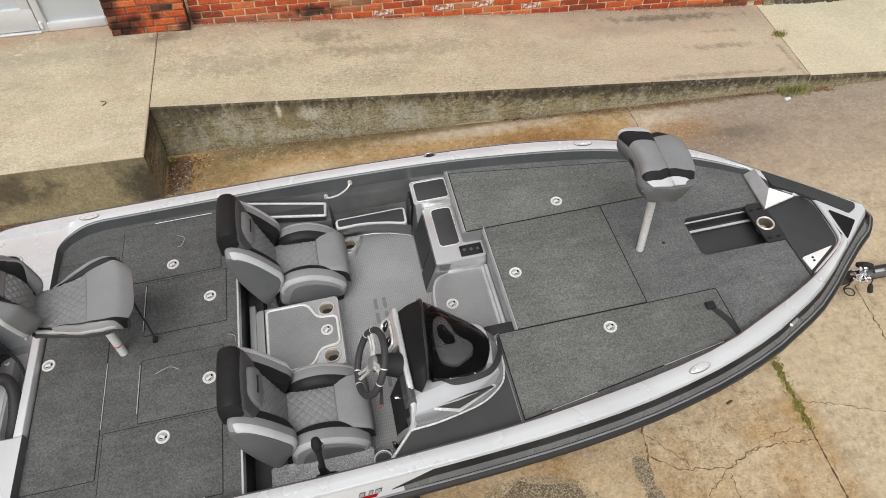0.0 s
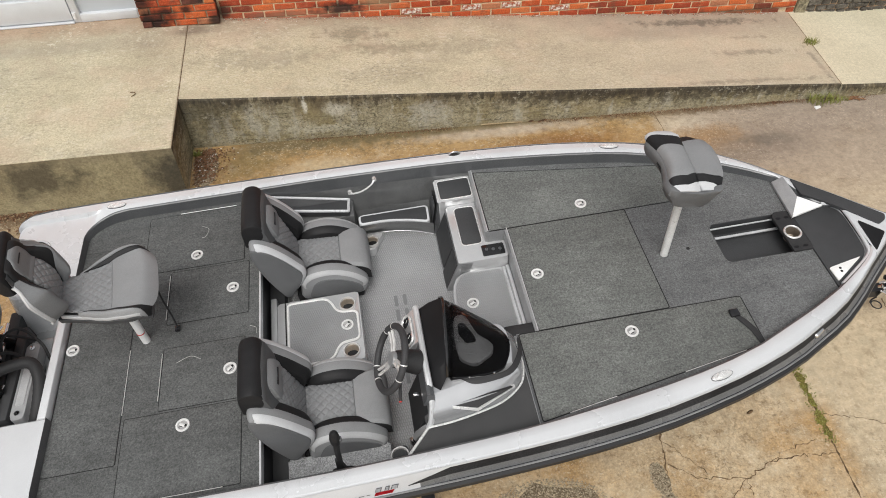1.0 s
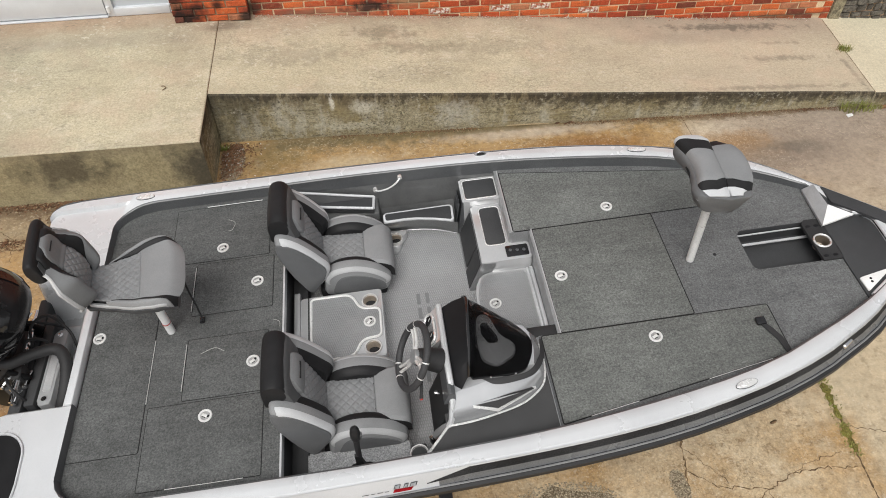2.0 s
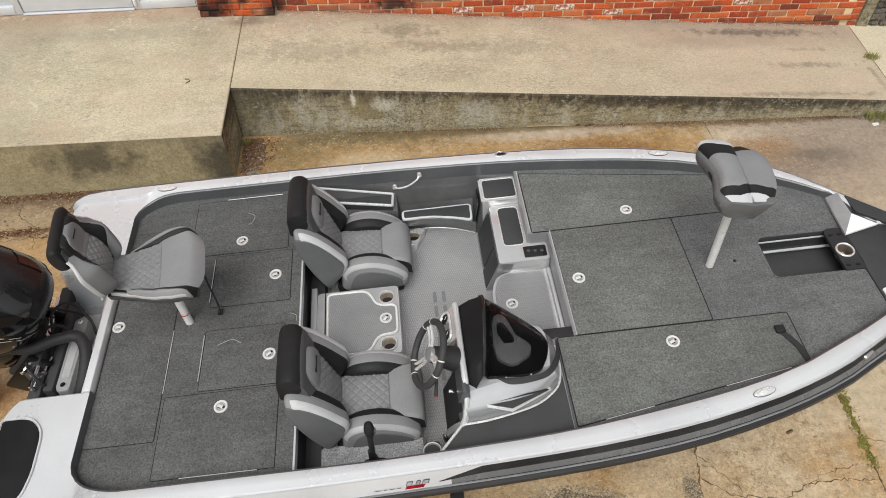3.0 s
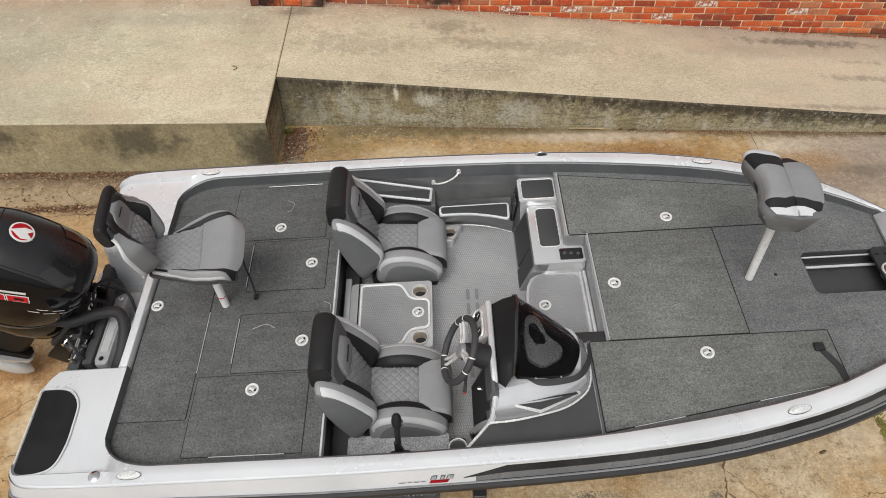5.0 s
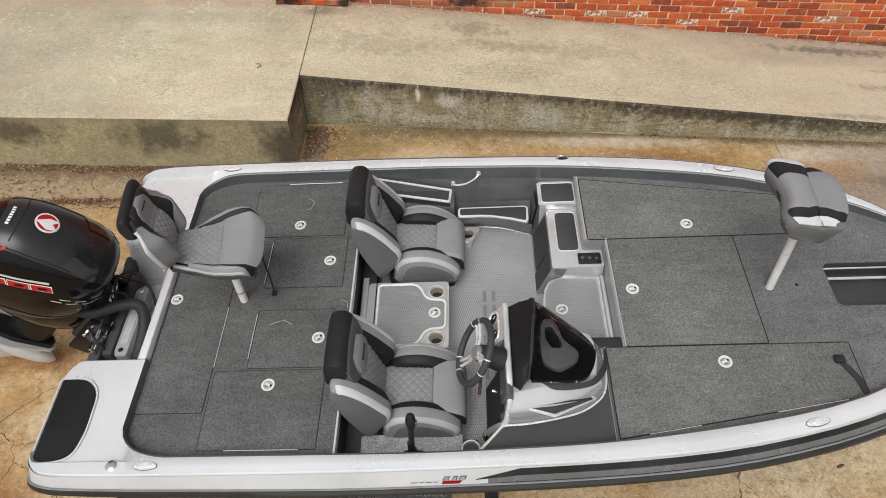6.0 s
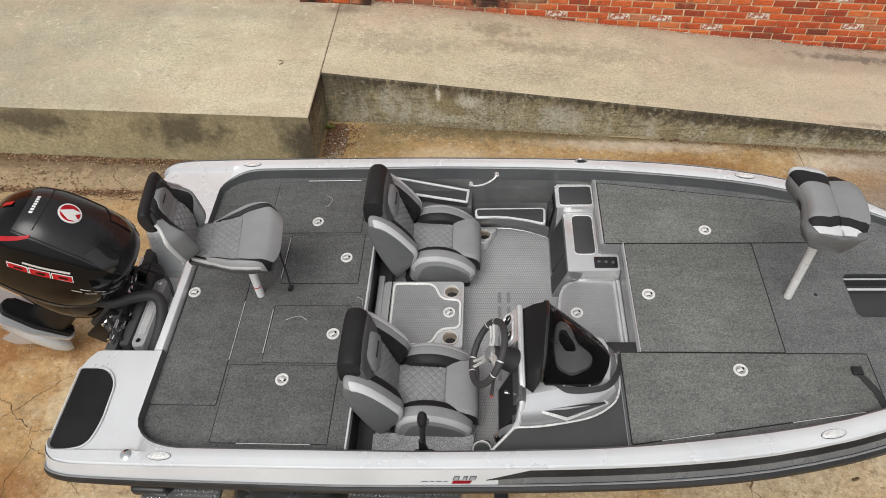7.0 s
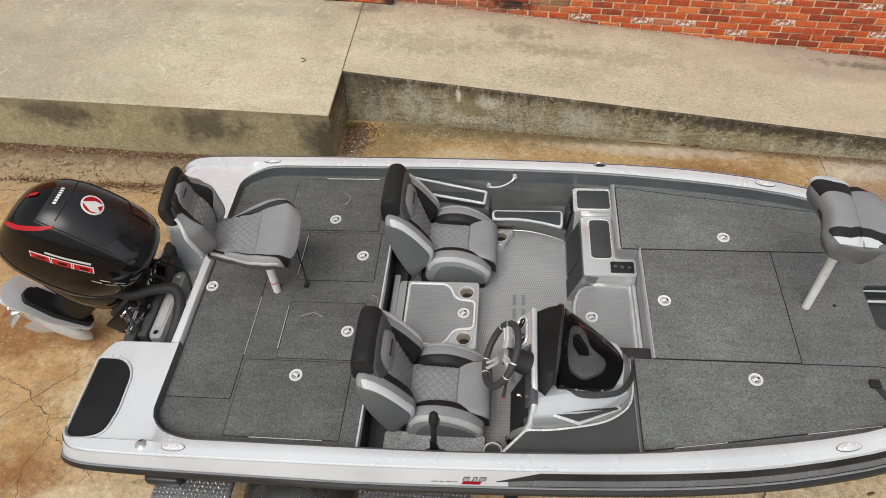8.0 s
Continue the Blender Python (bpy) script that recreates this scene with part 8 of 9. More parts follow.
for k, (x, y, z, dx, dy) in enumerate(((-1.56, -0.24, 0.02, 0.05, 0.07), (-1.50, -0.33, -0.03, 0.03, 0.08), (-1.58, -0.05, 0.06, 0.07, 0.02), (-1.53, 0.17, 0.03, 0.02, 0.09), (-1.47, -0.22, -0.04, 0.02, 0.10), (-1.60, 0.14, 0.05, 0.05, 0.03))):
    bm = bmesh.new()
    tube(bm, [(x, y, z), (x + dx * 0.5, y + dy * 0.5, z + 0.012), (x + dx, y + dy, z + 0.004)], [0.007, 0.008, 0.007], 8)
    lathe(bm, (x, y, z), [(0.013, -0.012), (0.014, 0.0), (0.010, 0.012), (0, 0.014)], 6)
    part("fitting", bm, M_CHROME, jp, "steel hose fitting", True)
hs = thing("rigging_hose", "thick ribbed black rigging hose into the motor well", "hose", m=BM)
bm = bmesh.new()
hp = smooth_path([(-1.60, -0.16, 0.16), (-1.50, -0.14, 0.10), (-1.38, -0.08, 0.08), (-1.27, -0.06, 0.06), (-1.215, -0.14, 0.03), (-1.22, -0.26, -0.03), (-1.26, -0.37, -0.11), (-1.28, -0.43, -0.17)], 8)
tube(bm, hp, [0.034 + 0.0015 * (i % 2) for i in range(len(hp))], 12)
part("hose", bm, M_RUBBER, hs, "black ribbed hose", True)
for pts in ([(-1.47, 0.02, -0.02), (-1.44, 0.10, 0.10), (-1.36, 0.17, 0.10), (-1.28, 0.13, -0.02), (-1.22, 0.02, -0.06), (-1.18, -0.02, -0.02)],
            [(-1.50, -0.08, 0.0), (-1.45, 0.0, 0.09), (-1.38, 0.03, 0.05), (-1.35, 0.02, -0.07)],
            [(-1.56, 0.05, 0.05), (-1.50, 0.14, 0.09), (-1.42, 0.18, 0.02), (-1.36, 0.22, -0.10)],
            [(-1.55, -0.18, 0.02), (-1.50, -0.26, 0.05), (-1.46, -0.30, -0.02), (-1.44, -0.30, -0.10)]):
    bm = bmesh.new()
    tube(bm, smooth_path(pts, 8), 0.009, 8)
    solo("rigging_cable", bm, M_RUBBER, "thin black cable looping in the motor well", "cable", "rigging cables", m=BM, smooth=True)

# ---- trailer ----
tr = thing("boat_trailer", "black boat trailer with treadplate fenders under the boat", "trailer")
M_TREAD = surf("aluminium_treadplate", (0.42, 0.425, 0.43), (0.30, 0.305, 0.31), 0.28, 0.85, 8, 300, 0.15, 0.05)
M_FRAME = surf("black_painted_steel", (0.022, 0.022, 0.024), (0.034, 0.034, 0.036), 0.4, 0.0, 4, 120, 0.2, 0.1)
M_TYRE = surf("tyre_rubber", (0.022, 0.022, 0.022), (0.034, 0.033, 0.031), 0.85, 0, 5, 120, 0.2, 0.3, 0.3)
for side in (1, -1):
    bm = bmesh.new()
    tube(bm, [(-1.35, side * 0.80, 0.20), (1.6, side * 0.80, 0.20), (3.3, side * 0.10, 0.20)], 0.045, 4)
    part("frame_rail", bm, M_FRAME, tr, "black frame rail")
    bm = bmesh.new()
    loft(bm, [[(x, side * (0.40 + a), 0.83 + 0.0593 * x + 0.0249 * side * 0.45 + b) for a, b in ((-0.05, -0.62), (0.09, -0.58), (0.09, -0.545), (-0.05, -0.585))] for x in (-1.3, 0.5, 1.9)])
    part("bunk", bm, M_CARPET, tr, "carpeted bunk board")
for x in (-1.2, -0.3, 0.9):
    bm = bmesh.new()
    box(bm, x - 0.04, x + 0.04, -1.0, 1.0, 0.12, 0.20, 0.006)
    part("cross_member", bm, M_FRAME, tr, "black cross member")
    for side in (1, -1):
        bm = bmesh.new()
        box(bm, x - 0.03, x + 0.03, side * 0.42 - 0.03, side * 0.42 + 0.03, 0.18, 0.27 + 0.0593 * x, 0.004)
        part("bunk_post", bm, M_FRAME, tr, "bunk post")
bm = bmesh.new()
tube(bm, [(3.1, 0, 0.20), (5.1, 0, 0.24)], 0.05, 4)
part("tongue", bm, M_FRAME, tr, "black tongue beam")
bm = bmesh.new()
box(bm, 5.05, 5.28, -0.05, 0.05, 0.20, 0.30, 0.02)
part("coupler", bm, M_ALU, tr, "steel coupler", True)
for side in (1, -1):
    y0, y1 = sorted((side * 1.055, side * 1.30))
    xw, zw, rw = -0.30, 0.285, 0.285
    bm = bmesh.new()
    arc = [(xw + 0.335 * math.cos(a), zw + 0.30 * math.sin(a)) for a in (math.pi * (1 - i / 14) for i in range(15))]
    loft(bm, [[(x, y, z) for y, z in ((y0, z - 0.012), (y0, z), (y0 + 0.02, z + 0.012), (y1 - 0.02, z + 0.012), (y1, z), (y1, z - 0.012))] for x, z in arc], closed=False)
    bmesh.ops.solidify(bm, geom=bm.faces[:], thickness=0.006)
    part("fender", bm, M_TREAD, tr, "silver rounded fender", True)
    for xa, xb in ((-1.085, -0.655), (0.04, 0.66)):
        bm = bmesh.new()
        box(bm, xa, xb, y0, y1, 0.47, 0.50, 0.004)
        stp = part("step", bm, M_TREAD, tr, "aluminium treadplate step", True)
        bm = bmesh.new()
        nx, ny = int((xb - xa - 0.012) / 0.023), int((y1 - y0 - 0.012) / 0.023)
        for i in range(nx):
            for j in range(ny):
                cx_, cy_, ang = xa + 0.015 + i * 0.023, y0 + 0.015 + j * 0.023, (0.785 if (i + j) % 2 else -0.785)
                c, s = math.cos(ang), math.sin(ang)
                vs = [bm.verts.new((cx_ + px * c - py * s, cy_ + px * s + py * c, pz)) for px, py, pz in ((-0.0125, 0, 0.4995), (0, -0.0035, 0.4995), (0.0125, 0, 0.4995), (0, 0.0035, 0.4995), (0, 0, 0.5025))]
                for q in ((0, 1, 4), (1, 2, 4), (2, 3, 4), (3, 0, 4)):
                    bm.faces.new([vs[k] for k in q])
        tagged(part("tread", bm, M_CHROME, stp, "raised tread bars"), kind="stuff")
        for xs_ in (xa + 0.05, xb - 0.05):
            bm = bmesh.new()
            box(bm, xs_ - 0.02, xs_ + 0.02, min(side * 0.80, side * 1.10), max(side * 0.80, side * 1.10), 0.42, 0.47, 0.004)
            box(bm, xs_ - 0.02, xs_ + 0.02, side * 0.80 - 0.02, side * 0.80 + 0.02, 0.22, 0.45, 0.004)
            part("step_bracket", bm, M_FRAME, tr, "black step bracket")
    bm = bmesh.new()
    lathe(bm, (xw, side * 1.18, zw), [(0.17, -0.09), (0.25, -0.095), (0.275, -0.08), (rw, -0.05), (rw, 0.05), (0.275, 0.08), (0.25, 0.095), (0.17, 0.09)], 32, (0, 1, 0))
    wheel = part("wheel", bm, M_TYRE, tr, "black trailer tyre", True)
    bm = bmesh.new()
    lathe(bm, (xw, side * 1.18, zw), [(0.172, -0.085), (0.16, -0.06), (0.05, 0.03 * side), (0.172, 0.085)], 28, (0, 1, 0))
    part("rim", bm, M_ALU, wheel, "silver wheel rim", True)
    bm = bmesh.new()
    box(bm, -1.13, -0.93, min(side * 1.03, side * 1.19), max(side * 1.03, side * 1.19), 0.502, 0.575, 0.022, segs=3)
    tl = part("tail_lamp", bm, M_RAILBLACK, tr, "black tail lamp housing", True)
    bm = bmesh.new()
    box(bm, -1.137, -1.127, min(side * 1.06, side * 1.16), max(side * 1.06, side * 1.16), 0.520, 0.555, 0.003)
    part("lens", bm, M_RED, tl, "red lens")
    bm = bmesh.new()
    box(bm, -1.15, -1.09, min(side * 0.78, side * 1.05), max(side * 0.78, side * 1.05), 0.22, 0.27, 0.004)
    box(bm, -1.15, -1.09, side * 1.05 - 0.02, side * 1.05 + 0.02, 0.22, 0.52, 0.004)
    part("lamp_bracket", bm, M_FRAME, tr, "black lamp bracket")
# winch post under the bow, and the jack on the tongue
bm = bmesh.new()
loft(bm, [[(3.66 + a, b, z) for a, b in ((-0.04, -0.04), (0.04, -0.04), (0.04, 0.04), (-0.04, 0.04))] for z in (0.20, 0.72)])
part("winch_post", bm, M_FRAME, tr, "black winch post")
jk = thing("trailer_jack", "silver trailer jack with a black wheel on the tongue", "jack")
WHEEL = Vector((4.395, -0.035, 0.40))
ax_ = Vector((0.35, 0.75, 0.55)).normalized()
u_ = ax_.orthogonal().normalized()
v_ = ax_.cross(u_)
bm = bmesh.new()
lathe(bm, WHEEL, [(0.022, -0.016), (0.042, -0.018), (0.050, -0.010), (0.052, 0.0), (0.050, 0.010), (0.042, 0.018), (0.022, 0.016)], 28, ax_)
jw = part("wheel", bm, M_TYRE, jk, "black jack wheel", True)
for k in range(18):
    d = u_ * math.cos(2 * math.pi * k / 18) + v_ * math.sin(2 * math.pi * k / 18)
    bm = bmesh.new()
    tube(bm, [WHEEL + d * 0.051 - ax_ * 0.014, WHEEL + d * 0.053, WHEEL + d * 0.051 + ax_ * 0.014], 0.0045, 5)
    part("tread_lug", bm, M_TYRE, jw, "", True)
bm = bmesh.new()
lathe(bm, WHEEL - ax_ * 0.018, [(0.028, -0.012), (0.030, 0.0), (0.020, 0.010), (0.008, 0.012)], 18, ax_)
part("hub", bm, M_CHROME, jw, "chrome wheel hub", True)
bm = bmesh.new()
tube(bm, [(4.37, -0.055, 0.22), (4.385, -0.065, 0.36)], 0.022, 12)
part("jack_tube", bm, M_CHROME, jk, "bright jack tube", True)
bm = bmesh.new()
tube(bm, [(4.40, -0.075, 0.335), (4.50, -0.085, 0.350), (4.66, -0.092, 0.352)], 0.030, 14)
part("outer_tube", bm, M_GREYFLAKE, jk, "grey outer tube", True)
bm = bmesh.new()
loft(bm, [[(x, -0.088 + 0.026 * math.sin(a), 0.353 + 0.033 * math.cos(a)) for a in (-0.5, -0.2, 0.1, 0.4)] for x in (4.45, 4.53)], closed=False)
bmesh.ops.solidify(bm, geom=bm.faces[:], thickness=0.002)
part("maker_plate", bm, M_WHITE, jk, "white blank plate")
# bracket with its clamps, bolts and pins
bm = bmesh.new()
loft(bm, [[(x, y, z) for y, z in ((-0.11, 0.315), (-0.03, 0.325), (-0.03, 0.335), (-0.11, 0.325))] for x in (4.345, 4.40)])
part("bracket", bm, M_FRAME, jk, "black mounting bracket")
for p, q, r in (((4.352, -0.020, 0.345), (4.372, -0.055, 0.395), 0.011), ((4.360, -0.065, 0.33), (4.405, -0.085, 0.365), 0.012), ((4.375, -0.095, 0.34), (4.418, -0.060, 0.370), 0.010), ((4.350, -0.088, 0.33), (4.360, -0.105, 0.345), 0.012), ((4.398, -0.108, 0.335), (4.432, -0.112, 0.345), 0.010), ((4.335, -0.075, 0.32), (4.365, -0.115, 0.325), 0.007), ((4.372, -0.120, 0.325), (4.405, -0.125, 0.33), 0.008), ((4.330, -0.045, 0.33), (4.345, -0.058, 0.35), 0.010)):
    bm = bmesh.new()
    p, q = Vector(p) - Vector((0.018, 0, 0)), Vector(q) - Vector((0.018, 0, 0))
    tube(bm, [p, q], r * 0.85, 8)
    lathe(bm, q, [(r * 1.5, -0.004), (r * 1.5, 0.003), (r * 0.9, 0.006)], 6, Vector(q) - Vector(p))
    part("clamp_bolt", bm, M_CHROME if r < 0.0105 else M_ALU, jk, "chrome clamp bolt")
for c, r in (((4.365, -0.090, 0.345), 0.020), ((4.395, -0.100, 0.350), 0.016)):
    bm = bmesh.new()
    tube(bm, [(c[0] + r * math.cos(a), c[1] + r * math.sin(a), c[2] + 0.006 * math.cos(2 * a)) for a in (2 * math.pi * i / 14 for i in range(14))], 0.0045, 6, closed=True)
    part("chain_link", bm, M_CHROME, jk, "bright chain link", True)
bm = bmesh.new()
tube(bm, [(4.385 + 0.036 * math.cos(a), -0.066 + 0.036 * math.sin(a), 0.13) for a in (2 * math.pi * i / 24 for i in range(24))], 0.0045, 6, closed=True)
part("safety_cable", bm, M_RUBBER, jk, "black looped safety cable", True)
bm = bmesh.new()
tube(bm, smooth_path([(4.345, -0.045, 0.135), (4.360, -0.030, 0.15), (4.385, -0.038, 0.20), (4.39, -0.05, 0.28)], 4), 0.006, 6)
part("cable_end", bm, M_RUBBER, jk, "black cable end", True)
bm = bmesh.new()
tube(bm, smooth_path([(4.43, -0.060, 0.42), (4.448, -0.090, 0.38), (4.455, -0.112, 0.31), (4.460, -0.118, 0.26)], 4), 0.0045, 6)
part("plug_lead", bm, M_RUBBER, jk, "black plug lead", True)
bm = bmesh.new()
tube(bm, [(4.460, -0.118, 0.265), (4.462, -0.120, 0.255), (4.468, -0.126, 0.225), (4.478, -0.134, 0.195), (4.480, -0.136, 0.188)], [0.010, 0.016, 0.020, 0.020, 0.014], 10)
part("plug", bm, M_RUBBER, jk, "black trailer plug", True)
# ---- brick building ----
def brick_material(island):
    m = bpy.data.materials.new("brick_islands" if island else "brick")
    m.use_nodes = True
    nt = m.node_tree
    N, L = nt.nodes, nt.links
    b = N["Principled BSDF"]
    b.inputs["Roughness"].default_value = 0.9
    b.inputs["Specular IOR Level"].default_value = 0.2
    if island:
        rnd = N.new("ShaderNodeNewGeometry").outputs["Random Per Island"]
    else:
        rnd = N.new("ShaderNodeObjectInfo").outputs["Random"]
    cr = N.new("ShaderNodeValToRGB")
    cr.color_ramp.interpolation = "LINEAR"
    stops = [(0.0, (0.15, 0.045, 0.028)), (0.10, (0.31, 0.055, 0.026)), (0.35, (0.42, 0.076, 0.028)), (0.65, (0.50, 0.105, 0.034)), (0.86, (0.56, 0.155, 0.050)), (1.0, (0.34, 0.16, 0.095))]
    el = cr.color_ramp.elements
    el[0].position, el[0].color = stops[0][0], (*stops[0][1], 1)
    el[1].position, el[1].color = stops[-1][0], (*stops[-1][1], 1)
    for p, c in stops[1:-1]:
        e = el.new(p)
        e.color = (*c, 1)
    L.new(rnd, cr.inputs[0])
    co = N.new("ShaderNodeNewGeometry")
    n1, n2 = N.new("ShaderNodeTexNoise"), N.new("ShaderNodeTexNoise")
    n1.inputs["Scale"].default_value, n1.inputs["Detail"].default_value = 9.0, 6.0
    n2.inputs["Scale"].default_value, n2.inputs["Detail"].default_value = 110.0, 3.0
    for n in (n1, n2):
        L.new(co.outputs["Position"], n.inputs["Vector"])
    r1 = N.new("ShaderNodeMapRange")
    r1.inputs[1].default_value, r1.inputs[2].default_value, r1.inputs[4].default_value = 0.55, 0.75, 0.75
    L.new(n1.outputs[0], r1.inputs[0])
    x = N.new("ShaderNodeMix")
    x.data_type = "RGBA"
    L.new(r1.outputs[0], x.inputs[0])
    L.new(cr.outputs[0], x.inputs[6])
    x.inputs[7].default_value = (0.13, 0.06, 0.04, 1)
    r2 = N.new("ShaderNodeMapRange")
    r2.inputs[1].default_value, r2.inputs[2].default_value, r2.inputs[3].default_value, r2.inputs[4].default_value = 0.3, 0.7, 0.72, 1.28
    L.new(n2.outputs[0], r2.inputs[0])
    cc = N.new("ShaderNodeCombineColor")
    for i in range(3):
        L.new(r2.outputs[0], cc.inputs[i])
    y = N.new("ShaderNodeMix")
    y.data_type, y.blend_type = "RGBA", "MULTIPLY"
    y.inputs[0].default_value = 1.0
    L.new(x.outputs[2], y.inputs[6])
    L.new(cc.outputs[0], y.inputs[7])
    # lime smeared over the faces
    n3, r3, sm = N.new("ShaderNodeTexNoise"), N.new("ShaderNodeMapRange"), N.new("ShaderNodeMix")
    n3.inputs["Scale"].default_value, n3.inputs["Detail"].default_value, n3.inputs["Roughness"].default_value = 20.0, 8.0, 0.7
    L.new(co.outputs["Position"], n3.inputs["Vector"])
    r3.inputs[1].default_value, r3.inputs[2].default_value, r3.inputs[4].default_value = 0.54, 0.70, 0.45
    L.new(n3.outputs[0], r3.inputs[0])
    sm.data_type = "RGBA"
    L.new(r3.outputs[0], sm.inputs[0])
    L.new(y.outputs[2], sm.inputs[6])
    sm.inputs[7].default_value = (0.55, 0.30, 0.16, 1)
    L.new(sm.outputs[2], b.inputs["Base Color"])
    bp = N.new("ShaderNodeBump")
    bp.inputs["Strength"].default_value, bp.inputs["Distance"].default_value = 0.6, 0.004
    L.new(n2.outputs[0], bp.inputs["Height"])
    L.new(bp.outputs[0], b.inputs["Normal"])
    return m


M_BRICK, M_BRICKS = brick_material(False), brick_material(True)
M_SOOTMORTAR = surf("sooty_mortar", (0.40, 0.29, 0.185), (0.28, 0.185, 0.12), 0.95, 0, 5, 120, 0.3, 0.6, 0.2)
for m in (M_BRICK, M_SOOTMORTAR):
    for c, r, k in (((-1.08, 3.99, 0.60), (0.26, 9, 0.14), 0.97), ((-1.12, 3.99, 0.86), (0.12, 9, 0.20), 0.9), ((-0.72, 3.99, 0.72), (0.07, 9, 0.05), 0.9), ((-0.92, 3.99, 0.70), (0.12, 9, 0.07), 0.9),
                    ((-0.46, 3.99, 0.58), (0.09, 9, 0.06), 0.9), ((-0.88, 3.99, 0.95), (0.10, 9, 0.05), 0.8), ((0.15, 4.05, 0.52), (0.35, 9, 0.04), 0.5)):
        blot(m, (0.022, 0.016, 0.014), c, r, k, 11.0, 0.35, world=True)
    blot(m, (0.33, 0.17, 0.11), (0.3, 4.05, 0.50), (0.8, 9, 0.10), 0.6, 14.0, 0.4, world=True)
M_BRICK_DARK = surf("dark_brick", (0.17, 0.060, 0.040), (0.05, 0.030, 0.025), 0.9, 0, 9, 110, 0.3, 0.6, 0.2)
M_BRICK_WHITE = surf("paint_flecked_brick", (0.34, 0.10, 0.05), (0.30, 0.08, 0.04), 0.9, 0, 9, 110, 0.3, 0.5, 0.2, stain=(0.70, 0.64, 0.57), stain_scale=24, stain_lo=0.46, stain_hi=0.58)
BL, BH, PITCH, COURSE = 0.198, 0.0585, 0.2125, 0.0725
WROT = math.atan(-0.038)

wall = thing("wall_north", "red brick wall with pale mortar joints", "wall", kind="structure")
bm = bmesh.new()
cr_, sr_ = math.cos(WROT), math.sin(WROT)
wq = [(-0.434, wall_y(-0.434) + 0.012), (5.82, wall_y(5.82) + 0.012), (5.82, wall_y(5.82) + 0.35), (-0.434, wall_y(-0.434) + 0.35)]
slab(bm, wq, 0.0, 4.2)
part("mortar", bm, M_MORTAR, wall, "pale sandy mortar bed")

rng = random.Random(5)


def brick_mesh(name, length, seed):
    """A worn brick: a box with uneven corners, its face in the plane y = 0."""
    r = random.Random(seed)
    bm = bmesh.new()
    j = lambda a: r.uniform(-a, a)
    e = 0.007
    face = [(e + j(0.002), e + j(0.002)), (length - e + j(0.002), e + j(0.002)), (length - e + j(0.002), BH - e + j(0.002)), (e + j(0.002), BH - e + j(0.002))]
    rim = [(j(0.004), j(0.003)), (length + j(0.004), j(0.003)), (length + j(0.004), BH + j(0.003)), (j(0.004), BH + j(0.003))]
    rings = [[(x, 0.0 + j(0.0012), z) for x, z in face], [(x, 0.005, z) for x, z in rim], [(x, 0.05, z) for x, z in rim]]
    loft(bm, rings)
    return finish(bm, name, M_BRICK)


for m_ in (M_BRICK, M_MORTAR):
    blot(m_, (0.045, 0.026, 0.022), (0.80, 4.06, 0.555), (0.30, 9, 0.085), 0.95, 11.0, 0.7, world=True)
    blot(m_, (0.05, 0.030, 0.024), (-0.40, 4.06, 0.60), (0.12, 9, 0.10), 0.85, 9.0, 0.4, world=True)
    blot(m_, (0.10, 0.055, 0.035), (5.2, 3.9, 0.20), (0.8, 9, 0.05), 0.7, 7.0, 0.4, world=True)
    blot(m_, (0.30, 0.20, 0.115), (1.2, 4.06, 0.60), (0.22, 9, 0.10), 0.6, 9.0, 0.4, world=True)


BRICKS = [brick_mesh("brick", BL, k) for k in range(14)]
HALVES = [brick_mesh("brick", BL / 2 - 0.006, 20 + k) for k in range(2)]


def lay(mesh, x, y, z, rot, parent, mats=None):
    ob = new("brick", mesh)
    ob.matrix_basis = pose(x, y, z, 0, 0, math.degrees(rot))
    ob.parent = parent
    if mats:
        ob.material_slots[0].link = "OBJECT"
        ob.material_slots[0].material = mats
    return ob


WHITE_AT = {(14, 6), (16, 5), (18, 7), (18, 10), (19, 3), (22, 10), (23, 6), (9, 6), (12, 6)}
upper = []
HN = BL / 2 - 0.006
for row in range(2, 58):
    z = COURSE * row
    off = -0.41 + (0.0 if row % 2 else -PITCH / 2)
    for i in range(31):
        x = off + PITCH * i
        n = BL
        if x < -0.415:
            x, n = x + PITCH / 2, HN
        if x < 5.80 < x + n:
            x, n = 5.815 - HN, HN
        if x + n > 5.83 or z + BH < dock_top(x + 0.1) + 0.005:
            continue
        if z < dock_top(x + 0.1) + 0.56:
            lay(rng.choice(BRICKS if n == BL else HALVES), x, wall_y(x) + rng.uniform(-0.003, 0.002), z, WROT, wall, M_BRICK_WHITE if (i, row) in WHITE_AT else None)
        else:
            upper.append((x, z, n))
verts, faces = [], []
for x, z, n in upper:
    b0 = len(verts)
    yy0 = wall_y(x)
    for dy in (0.0, 0.03):
        for dx, dz in ((0, 0), (n, 0), (n, BH), (0, BH)):
            verts.append((x + dx, yy0 - 0.038 * dx + dy, z + dz))
    faces += [tuple(b0 + k for k in q) for q in ((0, 1, 2, 3), (0, 4, 5, 1), (1, 5, 6, 2), (2, 6, 7, 3), (3, 7, 4, 0))]
me = bpy.data.meshes.new("upper_bricks")
me.from_pydata(verts, [], faces)
me.materials.append(M_BRICKS)
ub = new("upper_bricks", me)
ub.parent = wall
tagged(ub, "red brick courses higher up", kind="stuff")

